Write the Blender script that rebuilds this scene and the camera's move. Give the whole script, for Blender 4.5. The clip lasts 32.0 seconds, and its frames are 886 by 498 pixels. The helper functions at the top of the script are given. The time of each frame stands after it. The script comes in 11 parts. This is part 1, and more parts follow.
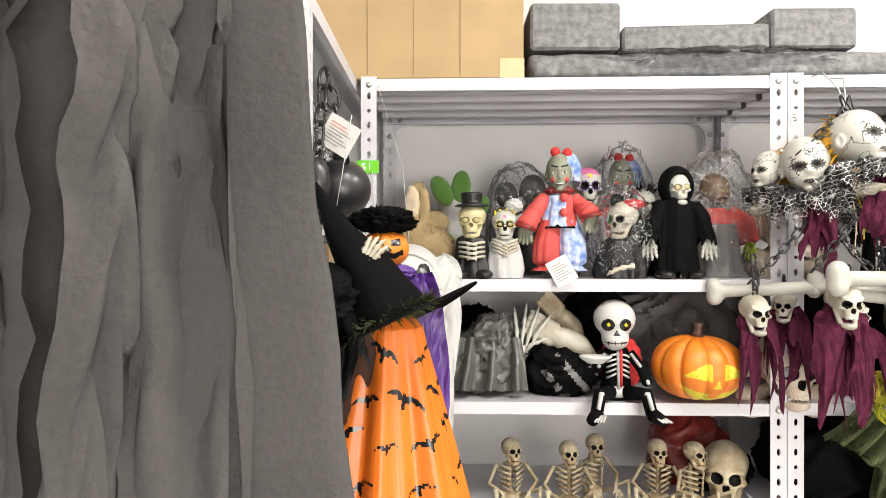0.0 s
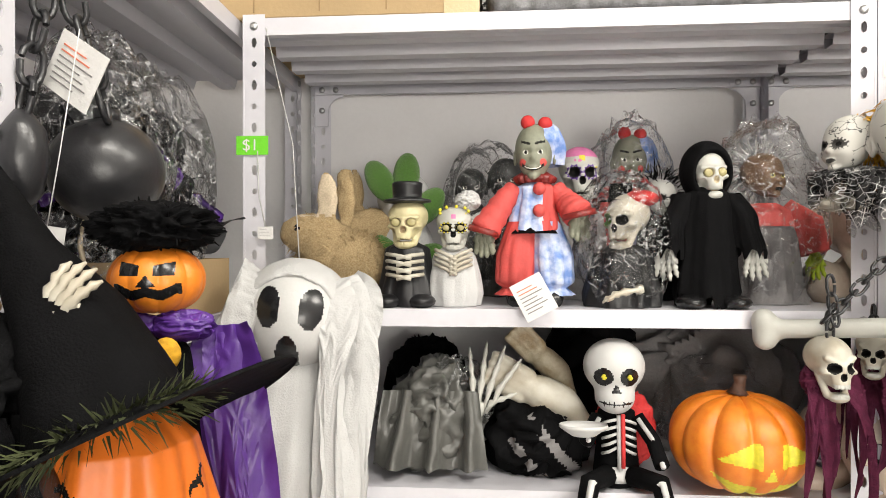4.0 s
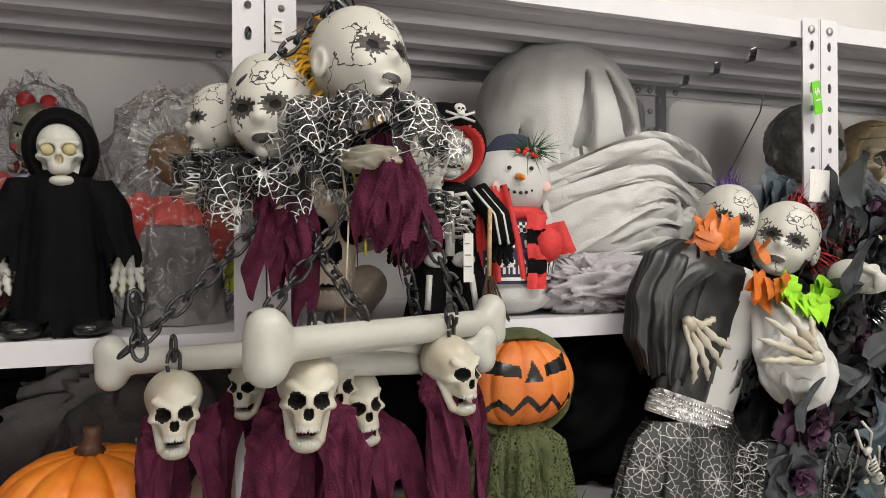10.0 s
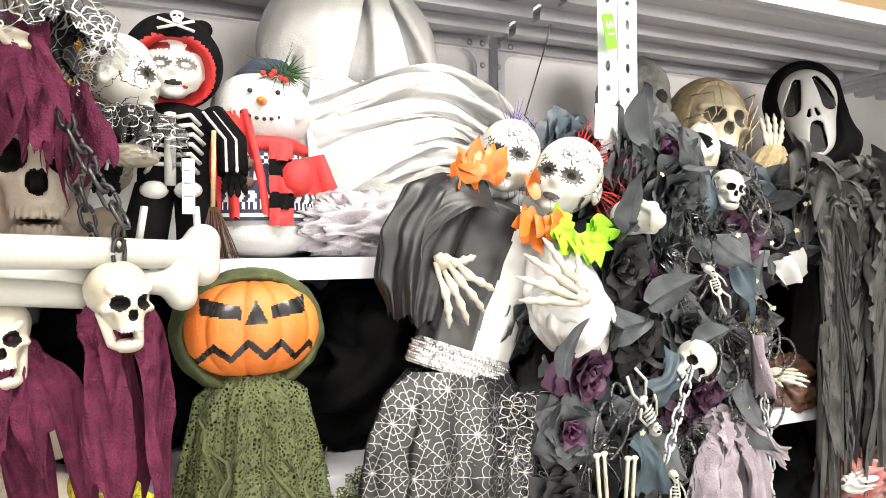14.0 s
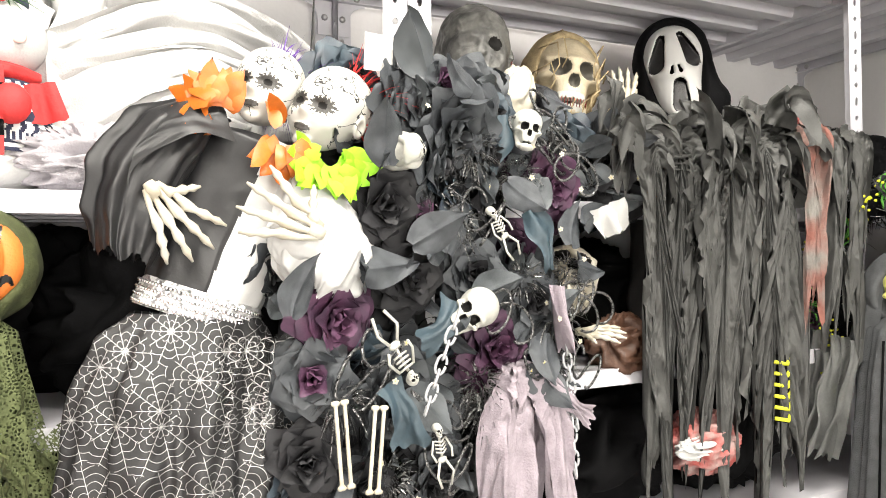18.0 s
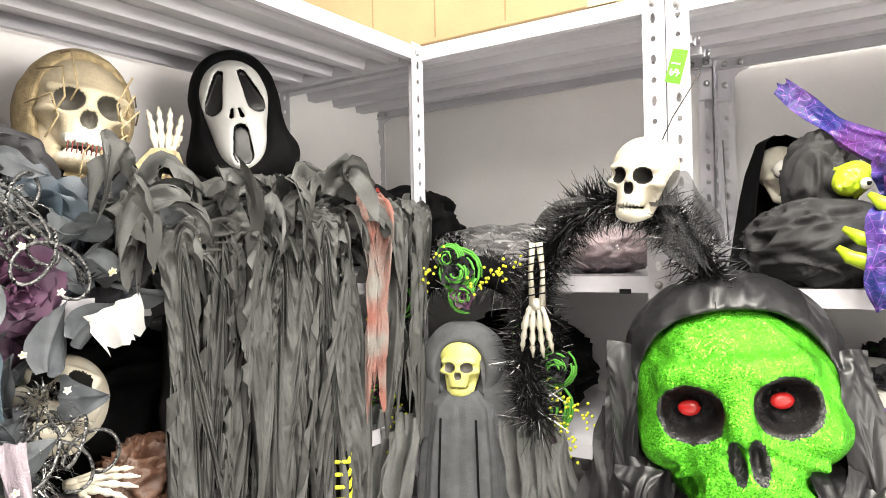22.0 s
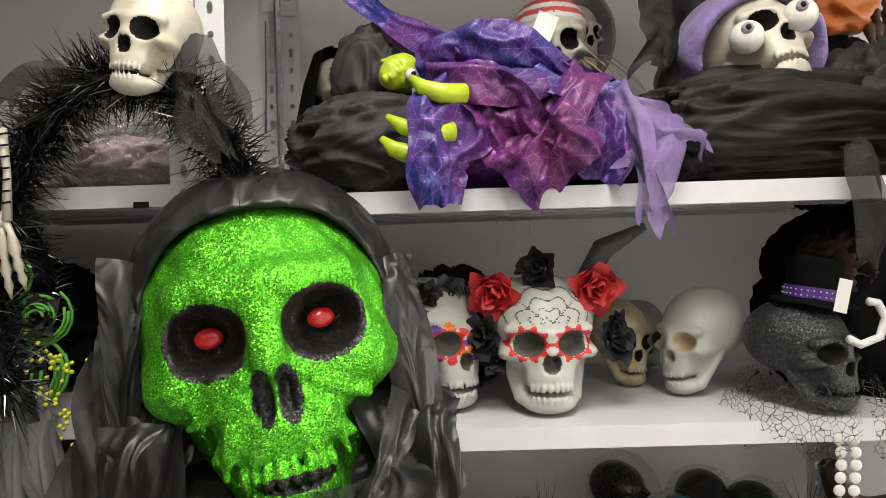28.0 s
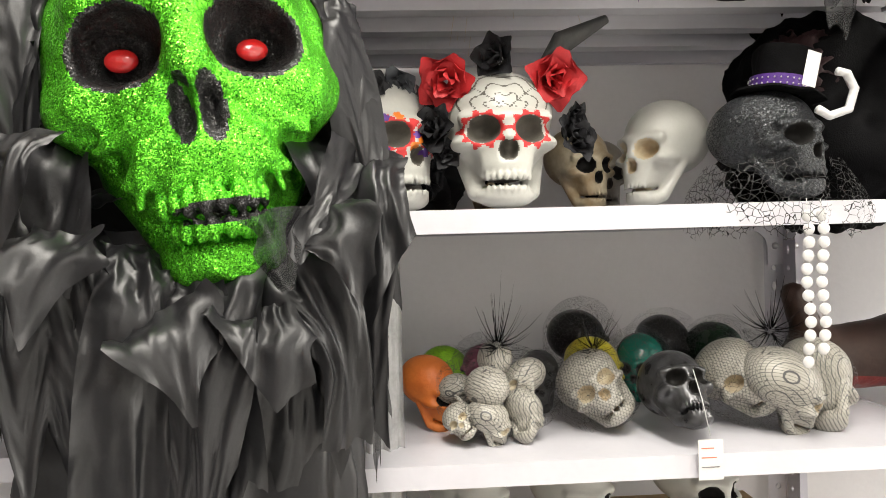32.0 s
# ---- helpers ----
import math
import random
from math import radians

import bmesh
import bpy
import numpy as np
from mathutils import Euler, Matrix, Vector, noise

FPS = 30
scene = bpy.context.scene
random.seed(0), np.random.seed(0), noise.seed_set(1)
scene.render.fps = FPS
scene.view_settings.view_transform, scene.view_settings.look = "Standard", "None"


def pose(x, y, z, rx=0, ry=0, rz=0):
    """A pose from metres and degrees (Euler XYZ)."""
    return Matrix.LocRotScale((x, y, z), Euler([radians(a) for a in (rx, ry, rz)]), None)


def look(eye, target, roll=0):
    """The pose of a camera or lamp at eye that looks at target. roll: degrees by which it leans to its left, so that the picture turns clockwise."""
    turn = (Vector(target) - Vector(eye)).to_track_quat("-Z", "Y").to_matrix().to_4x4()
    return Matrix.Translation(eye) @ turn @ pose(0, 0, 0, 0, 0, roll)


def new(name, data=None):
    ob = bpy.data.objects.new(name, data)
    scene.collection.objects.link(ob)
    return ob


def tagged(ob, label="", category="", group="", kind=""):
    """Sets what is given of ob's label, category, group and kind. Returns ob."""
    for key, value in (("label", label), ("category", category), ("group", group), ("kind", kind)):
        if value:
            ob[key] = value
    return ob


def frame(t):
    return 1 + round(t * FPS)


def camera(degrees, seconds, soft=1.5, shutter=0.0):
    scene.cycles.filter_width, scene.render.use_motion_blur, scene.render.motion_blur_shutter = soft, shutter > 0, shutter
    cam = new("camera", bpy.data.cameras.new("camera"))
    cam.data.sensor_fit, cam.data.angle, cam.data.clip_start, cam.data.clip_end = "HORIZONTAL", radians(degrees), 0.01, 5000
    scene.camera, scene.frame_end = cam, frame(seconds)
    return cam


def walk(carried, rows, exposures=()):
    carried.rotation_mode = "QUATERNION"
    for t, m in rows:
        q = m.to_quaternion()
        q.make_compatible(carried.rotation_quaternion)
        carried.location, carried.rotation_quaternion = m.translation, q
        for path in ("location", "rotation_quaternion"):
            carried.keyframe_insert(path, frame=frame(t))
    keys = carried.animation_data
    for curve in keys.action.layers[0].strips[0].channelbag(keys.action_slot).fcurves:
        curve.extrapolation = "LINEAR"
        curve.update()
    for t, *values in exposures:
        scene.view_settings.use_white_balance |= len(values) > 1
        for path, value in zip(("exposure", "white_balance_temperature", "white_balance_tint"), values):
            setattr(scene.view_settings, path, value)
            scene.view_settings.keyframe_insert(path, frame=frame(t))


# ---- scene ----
cam = camera(67.8, 32.0, soft=0.9)
METRES, EYE, TILT, LEAN, TURN = 2.8, 1.6, 0.0, 0.0, 0.0
ROWS = [
    (0.0, 0.0, 0.0, 0.0, 0.0, 0.0, -0.0),
    (0.5, -0.0008, 0.0208, 0.0035, -0.1, 0.02, -0.03),
    (1.0, -0.0004, 0.0492, 0.0057, -0.38, -0.04, -0.01),
    (1.5, -0.0009, 0.071, 0.0065, -0.74, -0.05, 0.02),
    (2.0, 0.004, 0.0965, 0.0093, -0.83, -0.03, 0.03),
    (2.5, 0.0132, 0.1279, 0.0115, -0.74, -0.05, 0.01),
    (4.5, 0.0785, 0.1753, 0.0096, 2.88, -0.23, 0.11),
    (5.0, 0.0928, 0.173, 0.0089, 2.4, -0.17, 0.11),
    (5.5, 0.1085, 0.1701, 0.0068, 0.81, -0.15, 0.16),
    (6.0, 0.1233, 0.1749, 0.0073, -2.83, -0.04, 0.2),
    (6.5, 0.1377, 0.1893, 0.0067, -7.42, 0.05, 0.23),
    (7.0, 0.1549, 0.205, 0.0088, -10.74, -0.0, 0.28),
    (7.5, 0.1693, 0.2156, 0.008, -13.68, -0.05, 0.31),
    (8.0, 0.1832, 0.2242, 0.0059, -16.2, -0.05, 0.34),
    (8.5, 0.1943, 0.2313, 0.0059, -17.67, 0.02, 0.42),
    (9.0, 0.2078, 0.2386, 0.0052, -19.3, 0.04, 0.42),
    (9.5, 0.2259, 0.2408, 0.0074, -20.35, -0.04, 0.46),
    (10.0, 0.2482, 0.242, 0.0093, -20.99, 0.08, 0.45),
    (10.5, 0.2724, 0.2429, 0.0102, -21.25, 0.15, 0.45),
    (11.0, 0.2931, 0.2455, 0.0101, -21.5, 0.14, 0.44),
    (11.5, 0.3113, 0.2452, 0.0099, -21.68, 0.22, 0.46),
    (12.0, 0.3246, 0.2435, 0.0082, -21.58, 0.24, 0.54),
    (12.5, 0.3293, 0.2407, 0.0026, -21.68, 0.31, 0.55),
    (13.0, 0.3292, 0.2403, -0.0062, -23.91, 0.37, 0.52),
    (13.5, 0.3399, 0.2362, -0.017, -25.27, 0.29, 0.62),
    (14.0, 0.3494, 0.2357, -0.0233, -25.35, 0.3, 0.64),
    (14.5, 0.3636, 0.2344, -0.0318, -25.06, 0.36, 0.68),
    (16.5, 0.4191, 0.2115, -0.0581, -23.02, 0.5, 0.67),
    (17.0, 0.4342, 0.2077, -0.0591, -23.38, 0.5, 0.7),
    (17.5, 0.4478, 0.2083, -0.0589, -24.23, 0.5, 0.73),
    (18.0, 0.4614, 0.2087, -0.0547, -25.7, 0.53, 0.74),
    (18.5, 0.4725, 0.2093, -0.0467, -28.76, 0.54, 0.78),
    (19.0, 0.4855, 0.2145, -0.0405, -32.33, 0.47, 0.81),
    (19.5, 0.4989, 0.2242, -0.0336, -35.27, 0.54, 0.89),
    (20.0, 0.515, 0.2338, -0.0239, -37.95, 0.42, 0.87),
    (20.5, 0.5296, 0.2459, -0.0178, -41.71, 0.42, 0.94),
    (21.0, 0.5386, 0.2518, -0.0132, -46.3, 0.37, 1.05),
    (21.5, 0.5455, 0.2495, -0.0095, -51.57, 0.28, 1.13),
    (22.0, 0.5525, 0.2404, -0.0071, -57.26, 0.13, 1.23),
    (22.5, 0.5659, 0.2332, -0.0018, -63.24, 0.06, 1.37),
    (23.0, 0.5743, 0.2283, 0.0007, -68.47, -0.0, 1.45),
    (23.5, 0.5814, 0.2259, 0.0012, -73.41, -0.0, 1.52),
    (24.0, 0.5897, 0.2242, -0.0008, -77.43, -0.03, 1.6),
    (24.5, 0.5981, 0.2215, -0.0047, -80.84, -0.12, 1.65),
    (25.0, 0.6015, 0.2168, -0.0071, -83.82, -0.13, 1.7),
    (25.5, 0.6105, 0.2176, -0.0123, -87.56, -0.28, 1.71),
    (27.5, 0.6425, 0.2246, -0.046, -89.66, -0.28, 1.81),
    (28.0, 0.6499, 0.2236, -0.0568, -89.22, -0.27, 1.78),
    (28.5, 0.6559, 0.2239, -0.0698, -89.14, -0.31, 1.76),
    (29.0, 0.6579, 0.224, -0.081, -89.13, -0.43, 1.72),
    (29.5, 0.6588, 0.2224, -0.0917, -89.2, -0.42, 1.73),
    (30.0, 0.6627, 0.2215, -0.1066, -89.48, -0.51, 1.7),
    (30.5, 0.6689, 0.2216, -0.1209, -90.14, -0.61, 1.67),
    (31.0, 0.672, 0.2217, -0.133, -91.32, -0.67, 1.65),
    (31.5, 0.6737, 0.2218, -0.1432, -92.43, -0.71, 1.6),
    (32.0, 0.6733, 0.2228, -0.1527, -92.93, -0.73, 1.57),
]
walk(cam, [(t, pose(0, 0, EYE, TILT, LEAN, TURN) @ pose(METRES * x, METRES * y, METRES * z, 90 + pitch, roll, yaw)) for t, x, y, z, yaw, pitch, roll in ROWS],
     [(0, 0.33), (1, 0.24), (2, 0.19), (5, 0.27), (6, 0.43), (7, -0.76), (8, -0.91), (9, -0.26), (10, -0.66), (11, -0.06), (12, 0.24), (13, -0.06), (14, 0.65), (17, 0.96), (18, 0.84), (19, 0.94), (20, 1.09), (21, 0.91), (22, 1.11), (23, 1.09), (24, 1.04), (25, 1.15), (28, -0.11), (29, 1.14), (30, 0.63), (31, 0.71), (32, 0.53)])

# ---- light ----
world = bpy.data.worlds.new("world")
scene.world = world
world.use_nodes = True
sky = world.node_tree.nodes.new("ShaderNodeTexSky")
sky.sky_type, sky.sun_disc, sky.sun_elevation, sky.sun_rotation = "NISHITA", False, radians(40), radians(200)
world.node_tree.links.new(sky.outputs[0], world.node_tree.nodes["Background"].inputs[0])
world.node_tree.nodes["Background"].inputs[1].default_value = 0.06
scene.view_settings.exposure = 0.0


def area(name, m, sx, sy, watts, colour):
    lamp = bpy.data.lights.new(name, "AREA")
    lamp.shape, lamp.size, lamp.size_y, lamp.energy, lamp.color = "RECTANGLE", sx, sy, watts, colour
    ob = new(name, lamp)
    ob.matrix_world = m
    return ob


# added daylight key behind the aisle: unseen source, side taken from the shadows
area("added_key_light", look((1.9, -4.12, 1.4), (1.5, 1.5, 1.5)), 2.3, 1.35, 128, (1.0, 0.95, 0.87))
# two overhead lamps, unseen and added to balance the brightness of the shelves
for px, py, w in ((0.5, 0.25, 28), (1.8, 0.55, 40)):
    area("overhead_fill", pose(px, py, 2.835), 0.9, 0.5, w, (1.0, 0.95, 0.86))

# ---- materials ----
def mat(name, colour, rough=0.6, metal=0.0, vary=0.25, scale=30.0, bump=0.2, fine=200.0, sheen=0.0, second=None, spec=0.5, coat=0.0, crease=0.0, trans=0.0):
    """A procedural surface: two scales of colour noise, fine relief, uneven gloss."""
    m = bpy.data.materials.new(name)
    m.use_nodes = True
    nt, b = m.node_tree, m.node_tree.nodes["Principled BSDF"]
    L, N = nt.links.new, nt.nodes.new
    co = N("ShaderNodeTexCoord")
    big, small = N("ShaderNodeTexNoise"), N("ShaderNodeTexNoise")
    big.inputs["Scale"].default_value, small.inputs["Scale"].default_value = scale, fine
    big.inputs["Detail"].default_value, small.inputs["Detail"].default_value = 5, 3
    for n in (big, small):
        L(co.outputs["Object"], n.inputs["Vector"])
    lo = second or tuple(c * (1 - vary) for c in colour)
    ramp = N("ShaderNodeValToRGB")
    ramp.color_ramp.elements[0].position, ramp.color_ramp.elements[1].position = 0.36, 0.64
    ramp.color_ramp.elements[0].color, ramp.color_ramp.elements[1].color = (*lo, 1), (*colour, 1)
    L(big.outputs["Fac"], ramp.inputs["Fac"])
    mixer = N("ShaderNodeMix")
    mixer.data_type, mixer.blend_type = "RGBA", "MULTIPLY"
    mixer.inputs[0].default_value = min(1.0, vary)
    L(ramp.outputs[0], mixer.inputs[6])
    L(small.outputs["Fac"], mixer.inputs[7])
    L(mixer.outputs[2], b.inputs["Base Color"])
    rr = N("ShaderNodeMapRange")
    rr.inputs["To Min"].default_value, rr.inputs["To Max"].default_value = max(0.02, rough - 0.12), min(1.0, rough + 0.12)
    L(big.outputs["Fac"], rr.inputs["Value"])
    L(rr.outputs[0], b.inputs["Roughness"])
    b.inputs["Metallic"].default_value = metal
    b.inputs["Specular IOR Level"].default_value = spec
    b.inputs["Coat Weight"].default_value = coat
    b.inputs["Sheen Weight"].default_value = sheen
    if trans:
        b.inputs["Subsurface Weight"].default_value = trans
        b.inputs["Subsurface Radius"].default_value = (0.02, 0.015, 0.01)
    if bump:
        bn = N("ShaderNodeBump")
        bn.inputs["Strength"].default_value, bn.inputs["Distance"].default_value = bump, 0.003
        L(small.outputs["Fac"], bn.inputs["Height"])
        L(bn.outputs[0], b.inputs["Normal"])
    if crease:
        rid, wide = N("ShaderNodeTexNoise"), N("ShaderNodeBump")
        rid.noise_type = "RIDGED_MULTIFRACTAL"
        rid.inputs["Scale"].default_value, rid.inputs["Detail"].default_value, rid.inputs["Distortion"].default_value = 22, 2, 0.7
        L(co.outputs["Object"], rid.inputs["Vector"])
        wide.inputs["Strength"].default_value, wide.inputs["Distance"].default_value = crease, 0.008
        L(rid.outputs["Fac"], wide.inputs["Height"])
        if bump:
            L(bn.outputs[0], wide.inputs["Normal"])
        L(wide.outputs[0], b.inputs["Normal"])
    return m


def glitter(name, colour, dark, scale=900.0):
    """Glitter: tiny metallic flakes that each face their own way."""
    m = mat(name, colour, 0.35, 0.0, 0.3, 14.0, 0.0)
    nt, b = m.node_tree, m.node_tree.nodes["Principled BSDF"]
    L, N = nt.links.new, nt.nodes.new
    co, vo = N("ShaderNodeTexCoord"), N("ShaderNodeTexVoronoi")
    vo.inputs["Scale"].default_value = scale
    L(co.outputs["Object"], vo.inputs["Vector"])
    ramp = N("ShaderNodeValToRGB")
    ramp.color_ramp.elements[0].color, ramp.color_ramp.elements[1].color = (*dark, 1), (*colour, 1)
    ramp.color_ramp.elements[0].position, ramp.color_ramp.elements[1].position = 0.05, 0.6
    sep = N("ShaderNodeSeparateColor")
    L(vo.outputs["Color"], sep.inputs[0])
    L(sep.outputs[0], ramp.inputs["Fac"])
    L(ramp.outputs[0], b.inputs["Base Color"])
    geo, off, mul, plus, unit = (N(k) for k in ("ShaderNodeNewGeometry",) + ("ShaderNodeVectorMath",) * 4)
    off.operation, mul.operation, plus.operation, unit.operation = "SUBTRACT", "SCALE", "ADD", "NORMALIZE"
    off.inputs[1].default_value = (0.5, 0.5, 0.5)
    mul.inputs["Scale"].default_value = 1.0
    L(vo.outputs["Color"], off.inputs[0])
    L(off.outputs[0], mul.inputs[0])
    L(geo.outputs["Normal"], plus.inputs[0])
    L(mul.outputs[0], plus.inputs[1])
    L(plus.outputs[0], unit.inputs[0])
    L(unit.outputs[0], b.inputs["Normal"])
    b.inputs["Metallic"].default_value = 0.72
    b.inputs["Roughness"].default_value = 0.28
    return m


def see_through(name, colour, alpha, rough=0.6, holes=0.0, scale=300.0, metal=0.0):
    """Gauze, net or film: part of the light goes through; with holes, real gaps between threads."""
    m = mat(name, colour, rough, metal, 0.25, 25.0, 0.3)
    nt, b = m.node_tree, m.node_tree.nodes["Principled BSDF"]
    b.inputs["Alpha"].default_value = alpha
    if holes:
        L, N = nt.links.new, nt.nodes.new
        co, vo, cut = N("ShaderNodeTexCoord"), N("ShaderNodeTexVoronoi"), N("ShaderNodeMath")
        vo.feature, vo.inputs["Scale"].default_value = "DISTANCE_TO_EDGE", scale
        L(co.outputs["Object"], vo.inputs["Vector"])
        cut.operation, cut.inputs[1].default_value = "LESS_THAN", holes
        L(vo.outputs["Distance"], cut.inputs[0])
        L(cut.outputs[0], b.inputs["Alpha"])
    return m


def web_cloth(name, base, thread, scale=26.0, width=0.016, alpha=1.0, metal=0.8, second=None, crease=0.0):
    """Fabric printed with silver cobweb cells."""
    m = mat(name, base, 0.5, 0.0, 0.2, 10.0, 0.15, second=second, crease=crease)
    nt, b = m.node_tree, m.node_tree.nodes["Principled BSDF"]
    L, N = nt.links.new, nt.nodes.new
    co = N("ShaderNodeTexCoord")
    def calc(op, a, c=None):
        n = N("ShaderNodeMath")
        n.operation = op
        for k, x in enumerate((a, c)):
            if x is not None and not isinstance(x, (int, float)):
                L(x, n.inputs[k])
            elif x is not None:
                n.inputs[k].default_value = x
        return n

    sep, flat, vo, off, sp2 = N("ShaderNodeSeparateXYZ"), N("ShaderNodeCombineXYZ"), N("ShaderNodeTexVoronoi"), N("ShaderNodeVectorMath"), N("ShaderNodeSeparateXYZ")
    L(co.outputs["Object"], sep.inputs[0])
    L(calc("MULTIPLY", sep.outputs[0], scale).outputs[0], flat.inputs[0])
    L(calc("MULTIPLY", sep.outputs[2], scale).outputs[0], flat.inputs[1])
    vo.voronoi_dimensions, vo.inputs["Scale"].default_value = "2D", 1.0
    L(flat.outputs[0], vo.inputs["Vector"])
    off.operation = "SUBTRACT"
    L(flat.outputs[0], off.inputs[0])
    L(vo.outputs["Position"], off.inputs[1])
    L(off.outputs[0], sp2.inputs[0])
    angle = calc("ARCTAN2", sp2.outputs[1], sp2.outputs[0])
    spoke = calc("ABSOLUTE", calc("SINE", calc("MULTIPLY", angle.outputs[0], 5.0).outputs[0]).outputs[0])
    rad = vo.outputs["Distance"]
    line = calc("LESS_THAN", calc("MULTIPLY", spoke.outputs[0], rad).outputs[0], width * 2.2)
    wave = calc("ADD", calc("MULTIPLY", rad, 6.5).outputs[0], calc("MULTIPLY", spoke.outputs[0], -0.45).outputs[0])
    ring = calc("LESS_THAN", calc("FRACT", wave.outputs[0]).outputs[0], width * 6.0)
    masks = [line, ring]
    both = N("ShaderNodeMath")
    both.operation = "MAXIMUM"
    L(masks[0].outputs[0], both.inputs[0])
    L(masks[1].outputs[0], both.inputs[1])
    mx = N("ShaderNodeMix")
    mx.data_type = "RGBA"
    mx.inputs[6].default_value, mx.inputs[7].default_value = (*base, 1), (*thread, 1)
    if second:
        L(b.inputs["Base Color"].links[0].from_socket, mx.inputs[6])
    L(both.outputs[0], mx.inputs[0])
    L(mx.outputs[2], b.inputs["Base Color"])
    mm = N("ShaderNodeMath")
    mm.operation, mm.inputs[1].default_value = "MULTIPLY", metal
    L(both.outputs[0], mm.inputs[0])
    L(mm.outputs[0], b.inputs["Metallic"])
    if alpha < 1:
        al = N("ShaderNodeMapRange")
        al.inputs["To Min"].default_value = alpha
        L(both.outputs[0], al.inputs["Value"])
        L(al.outputs[0], b.inputs["Alpha"])
    b.inputs["Roughness"].default_value = 0.3
    return m


def film_plastic(name):
    """Clear crumpled polythene: mostly clear, with gloss and white streaks painted in for glints."""
    m = bpy.data.materials.new(name)
    m.use_nodes = True
    nt = m.node_tree
    L, N = nt.links.new, nt.nodes.new
    out = nt.nodes["Material Output"]
    nt.nodes.remove(nt.nodes["Principled BSDF"])
    clear, gloss, mixer, lw = N("ShaderNodeBsdfTransparent"), N("ShaderNodeBsdfGlossy"), N("ShaderNodeMixShader"), N("ShaderNodeFresnel")
    lw.inputs[0].default_value = 1.45
    gloss.inputs["Roughness"].default_value = 0.1
    co, ns, bn = N("ShaderNodeTexCoord"), N("ShaderNodeTexNoise"), N("ShaderNodeBump")
    ns.inputs["Scale"].default_value, ns.inputs["Detail"].default_value = 45, 4
    bn.inputs["Strength"].default_value, bn.inputs["Distance"].default_value = 1.0, 0.012
    L(co.outputs["Object"], ns.inputs["Vector"])
    L(ns.outputs["Fac"], bn.inputs["Height"])
    for s in (gloss, lw):
        L(bn.outputs[0], s.inputs["Normal"])
    clear.inputs[0].default_value = (0.98, 0.98, 0.985, 1)
    half = N("ShaderNodeMath")
    half.operation, half.inputs[1].default_value = "MULTIPLY", 0.8
    L(lw.outputs[0], half.inputs[0])
    L(half.outputs[0], mixer.inputs[0])
    L(clear.outputs[0], mixer.inputs[1])
    L(gloss.outputs[0], mixer.inputs[2])
    # diffuse white on the noise ridges stands in for bright glints along creases
    rid, ramp, glint_white, last = N("ShaderNodeTexNoise"), N("ShaderNodeMapRange"), N("ShaderNodeBsdfDiffuse"), N("ShaderNodeMixShader")
    rid.noise_type = "RIDGED_MULTIFRACTAL"
    rid.inputs["Scale"].default_value, rid.inputs["Detail"].default_value, rid.inputs["Offset"].default_value = 60, 2, 1.0
    L(co.outputs["Object"], rid.inputs["Vector"])
    ramp.inputs["From Min"].default_value, ramp.inputs["From Max"].default_value = 1.15, 1.65
    ramp.inputs["To Min"].default_value, ramp.inputs["To Max"].default_value = 0.0, 0.42
    L(rid.outputs["Fac"], ramp.inputs["Value"])
    glint_white.inputs[0].default_value = (0.7, 0.7, 0.71, 1)
    L(ramp.outputs[0], last.inputs[0])
    L(mixer.outputs[0], last.inputs[1])
    L(glint_white.outputs[0], last.inputs[2])
    L(last.outputs[0], out.inputs[0])
    return m


SOFT_BLACK = mat("soft_black_cloth", (0.022, 0.021, 0.021), 0.55, 0, 0.3, 20, 0.15, 400, spec=0.15, crease=0.4)
STEEL = mat("painted_steel", (0.62, 0.612, 0.655), 0.38, 0.0, 0.07, 6, 0.05, 90, spec=0.5)
STEEL_GREY = mat("galvanised_bracket", (0.55, 0.56, 0.58), 0.4, 0.35, 0.15, 9, 0.08)
BOLT = mat("zinc_bolt", (0.5, 0.5, 0.5), 0.35, 0.9, 0.2, 80, 0.1)
WALL = mat("white_wall_paint", (0.82, 0.81, 0.81), 0.85, 0, 0.06, 4, 0.12, 120)
CEIL = mat("ceiling_board", (0.8, 0.8, 0.79), 0.9, 0, 0.05, 3, 0.1)
FLOOR = mat("pale_floor_tile", (0.76, 0.75, 0.73), 0.3, 0, 0.1, 3, 0.05)
CARD = mat("brown_cardboard", (0.44, 0.31, 0.16), 0.8, 0, 0.13, 7, 0.15, 160)
CARD_DARK = mat("cardboard_crease", (0.30, 0.2, 0.1), 0.85, 0, 0.1)
TAPE = mat("packing_tape", (0.62, 0.5, 0.3), 0.15, 0, 0.08)
FOAM = mat("grey_foam", (0.14, 0.14, 0.14), 0.6, 0, 0.4, 60, 0.5, 320, second=(0.25, 0.25, 0.26))
BONE = mat("bone_plastic", (0.52, 0.50, 0.43), 0.42, 0, 0.12, 25, 0.1, 160, second=(0.42, 0.375, 0.29))
BONE_WHITE = mat("white_bone_plastic", (0.47, 0.47, 0.43), 0.4, 0, 0.08, 20, 0.1)
BONE_AGED = mat("aged_bone", (0.62, 0.55, 0.4), 0.5, 0, 0.3, 22, 0.3, 150, second=(0.36, 0.26, 0.14))
BONE_PINK = mat("cream_glossy_bone", (0.68, 0.6, 0.5), 0.25, 0, 0.15, 18, 0.1, second=(0.52, 0.42, 0.33))
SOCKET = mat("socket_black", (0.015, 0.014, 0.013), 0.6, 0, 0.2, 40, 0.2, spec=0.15)
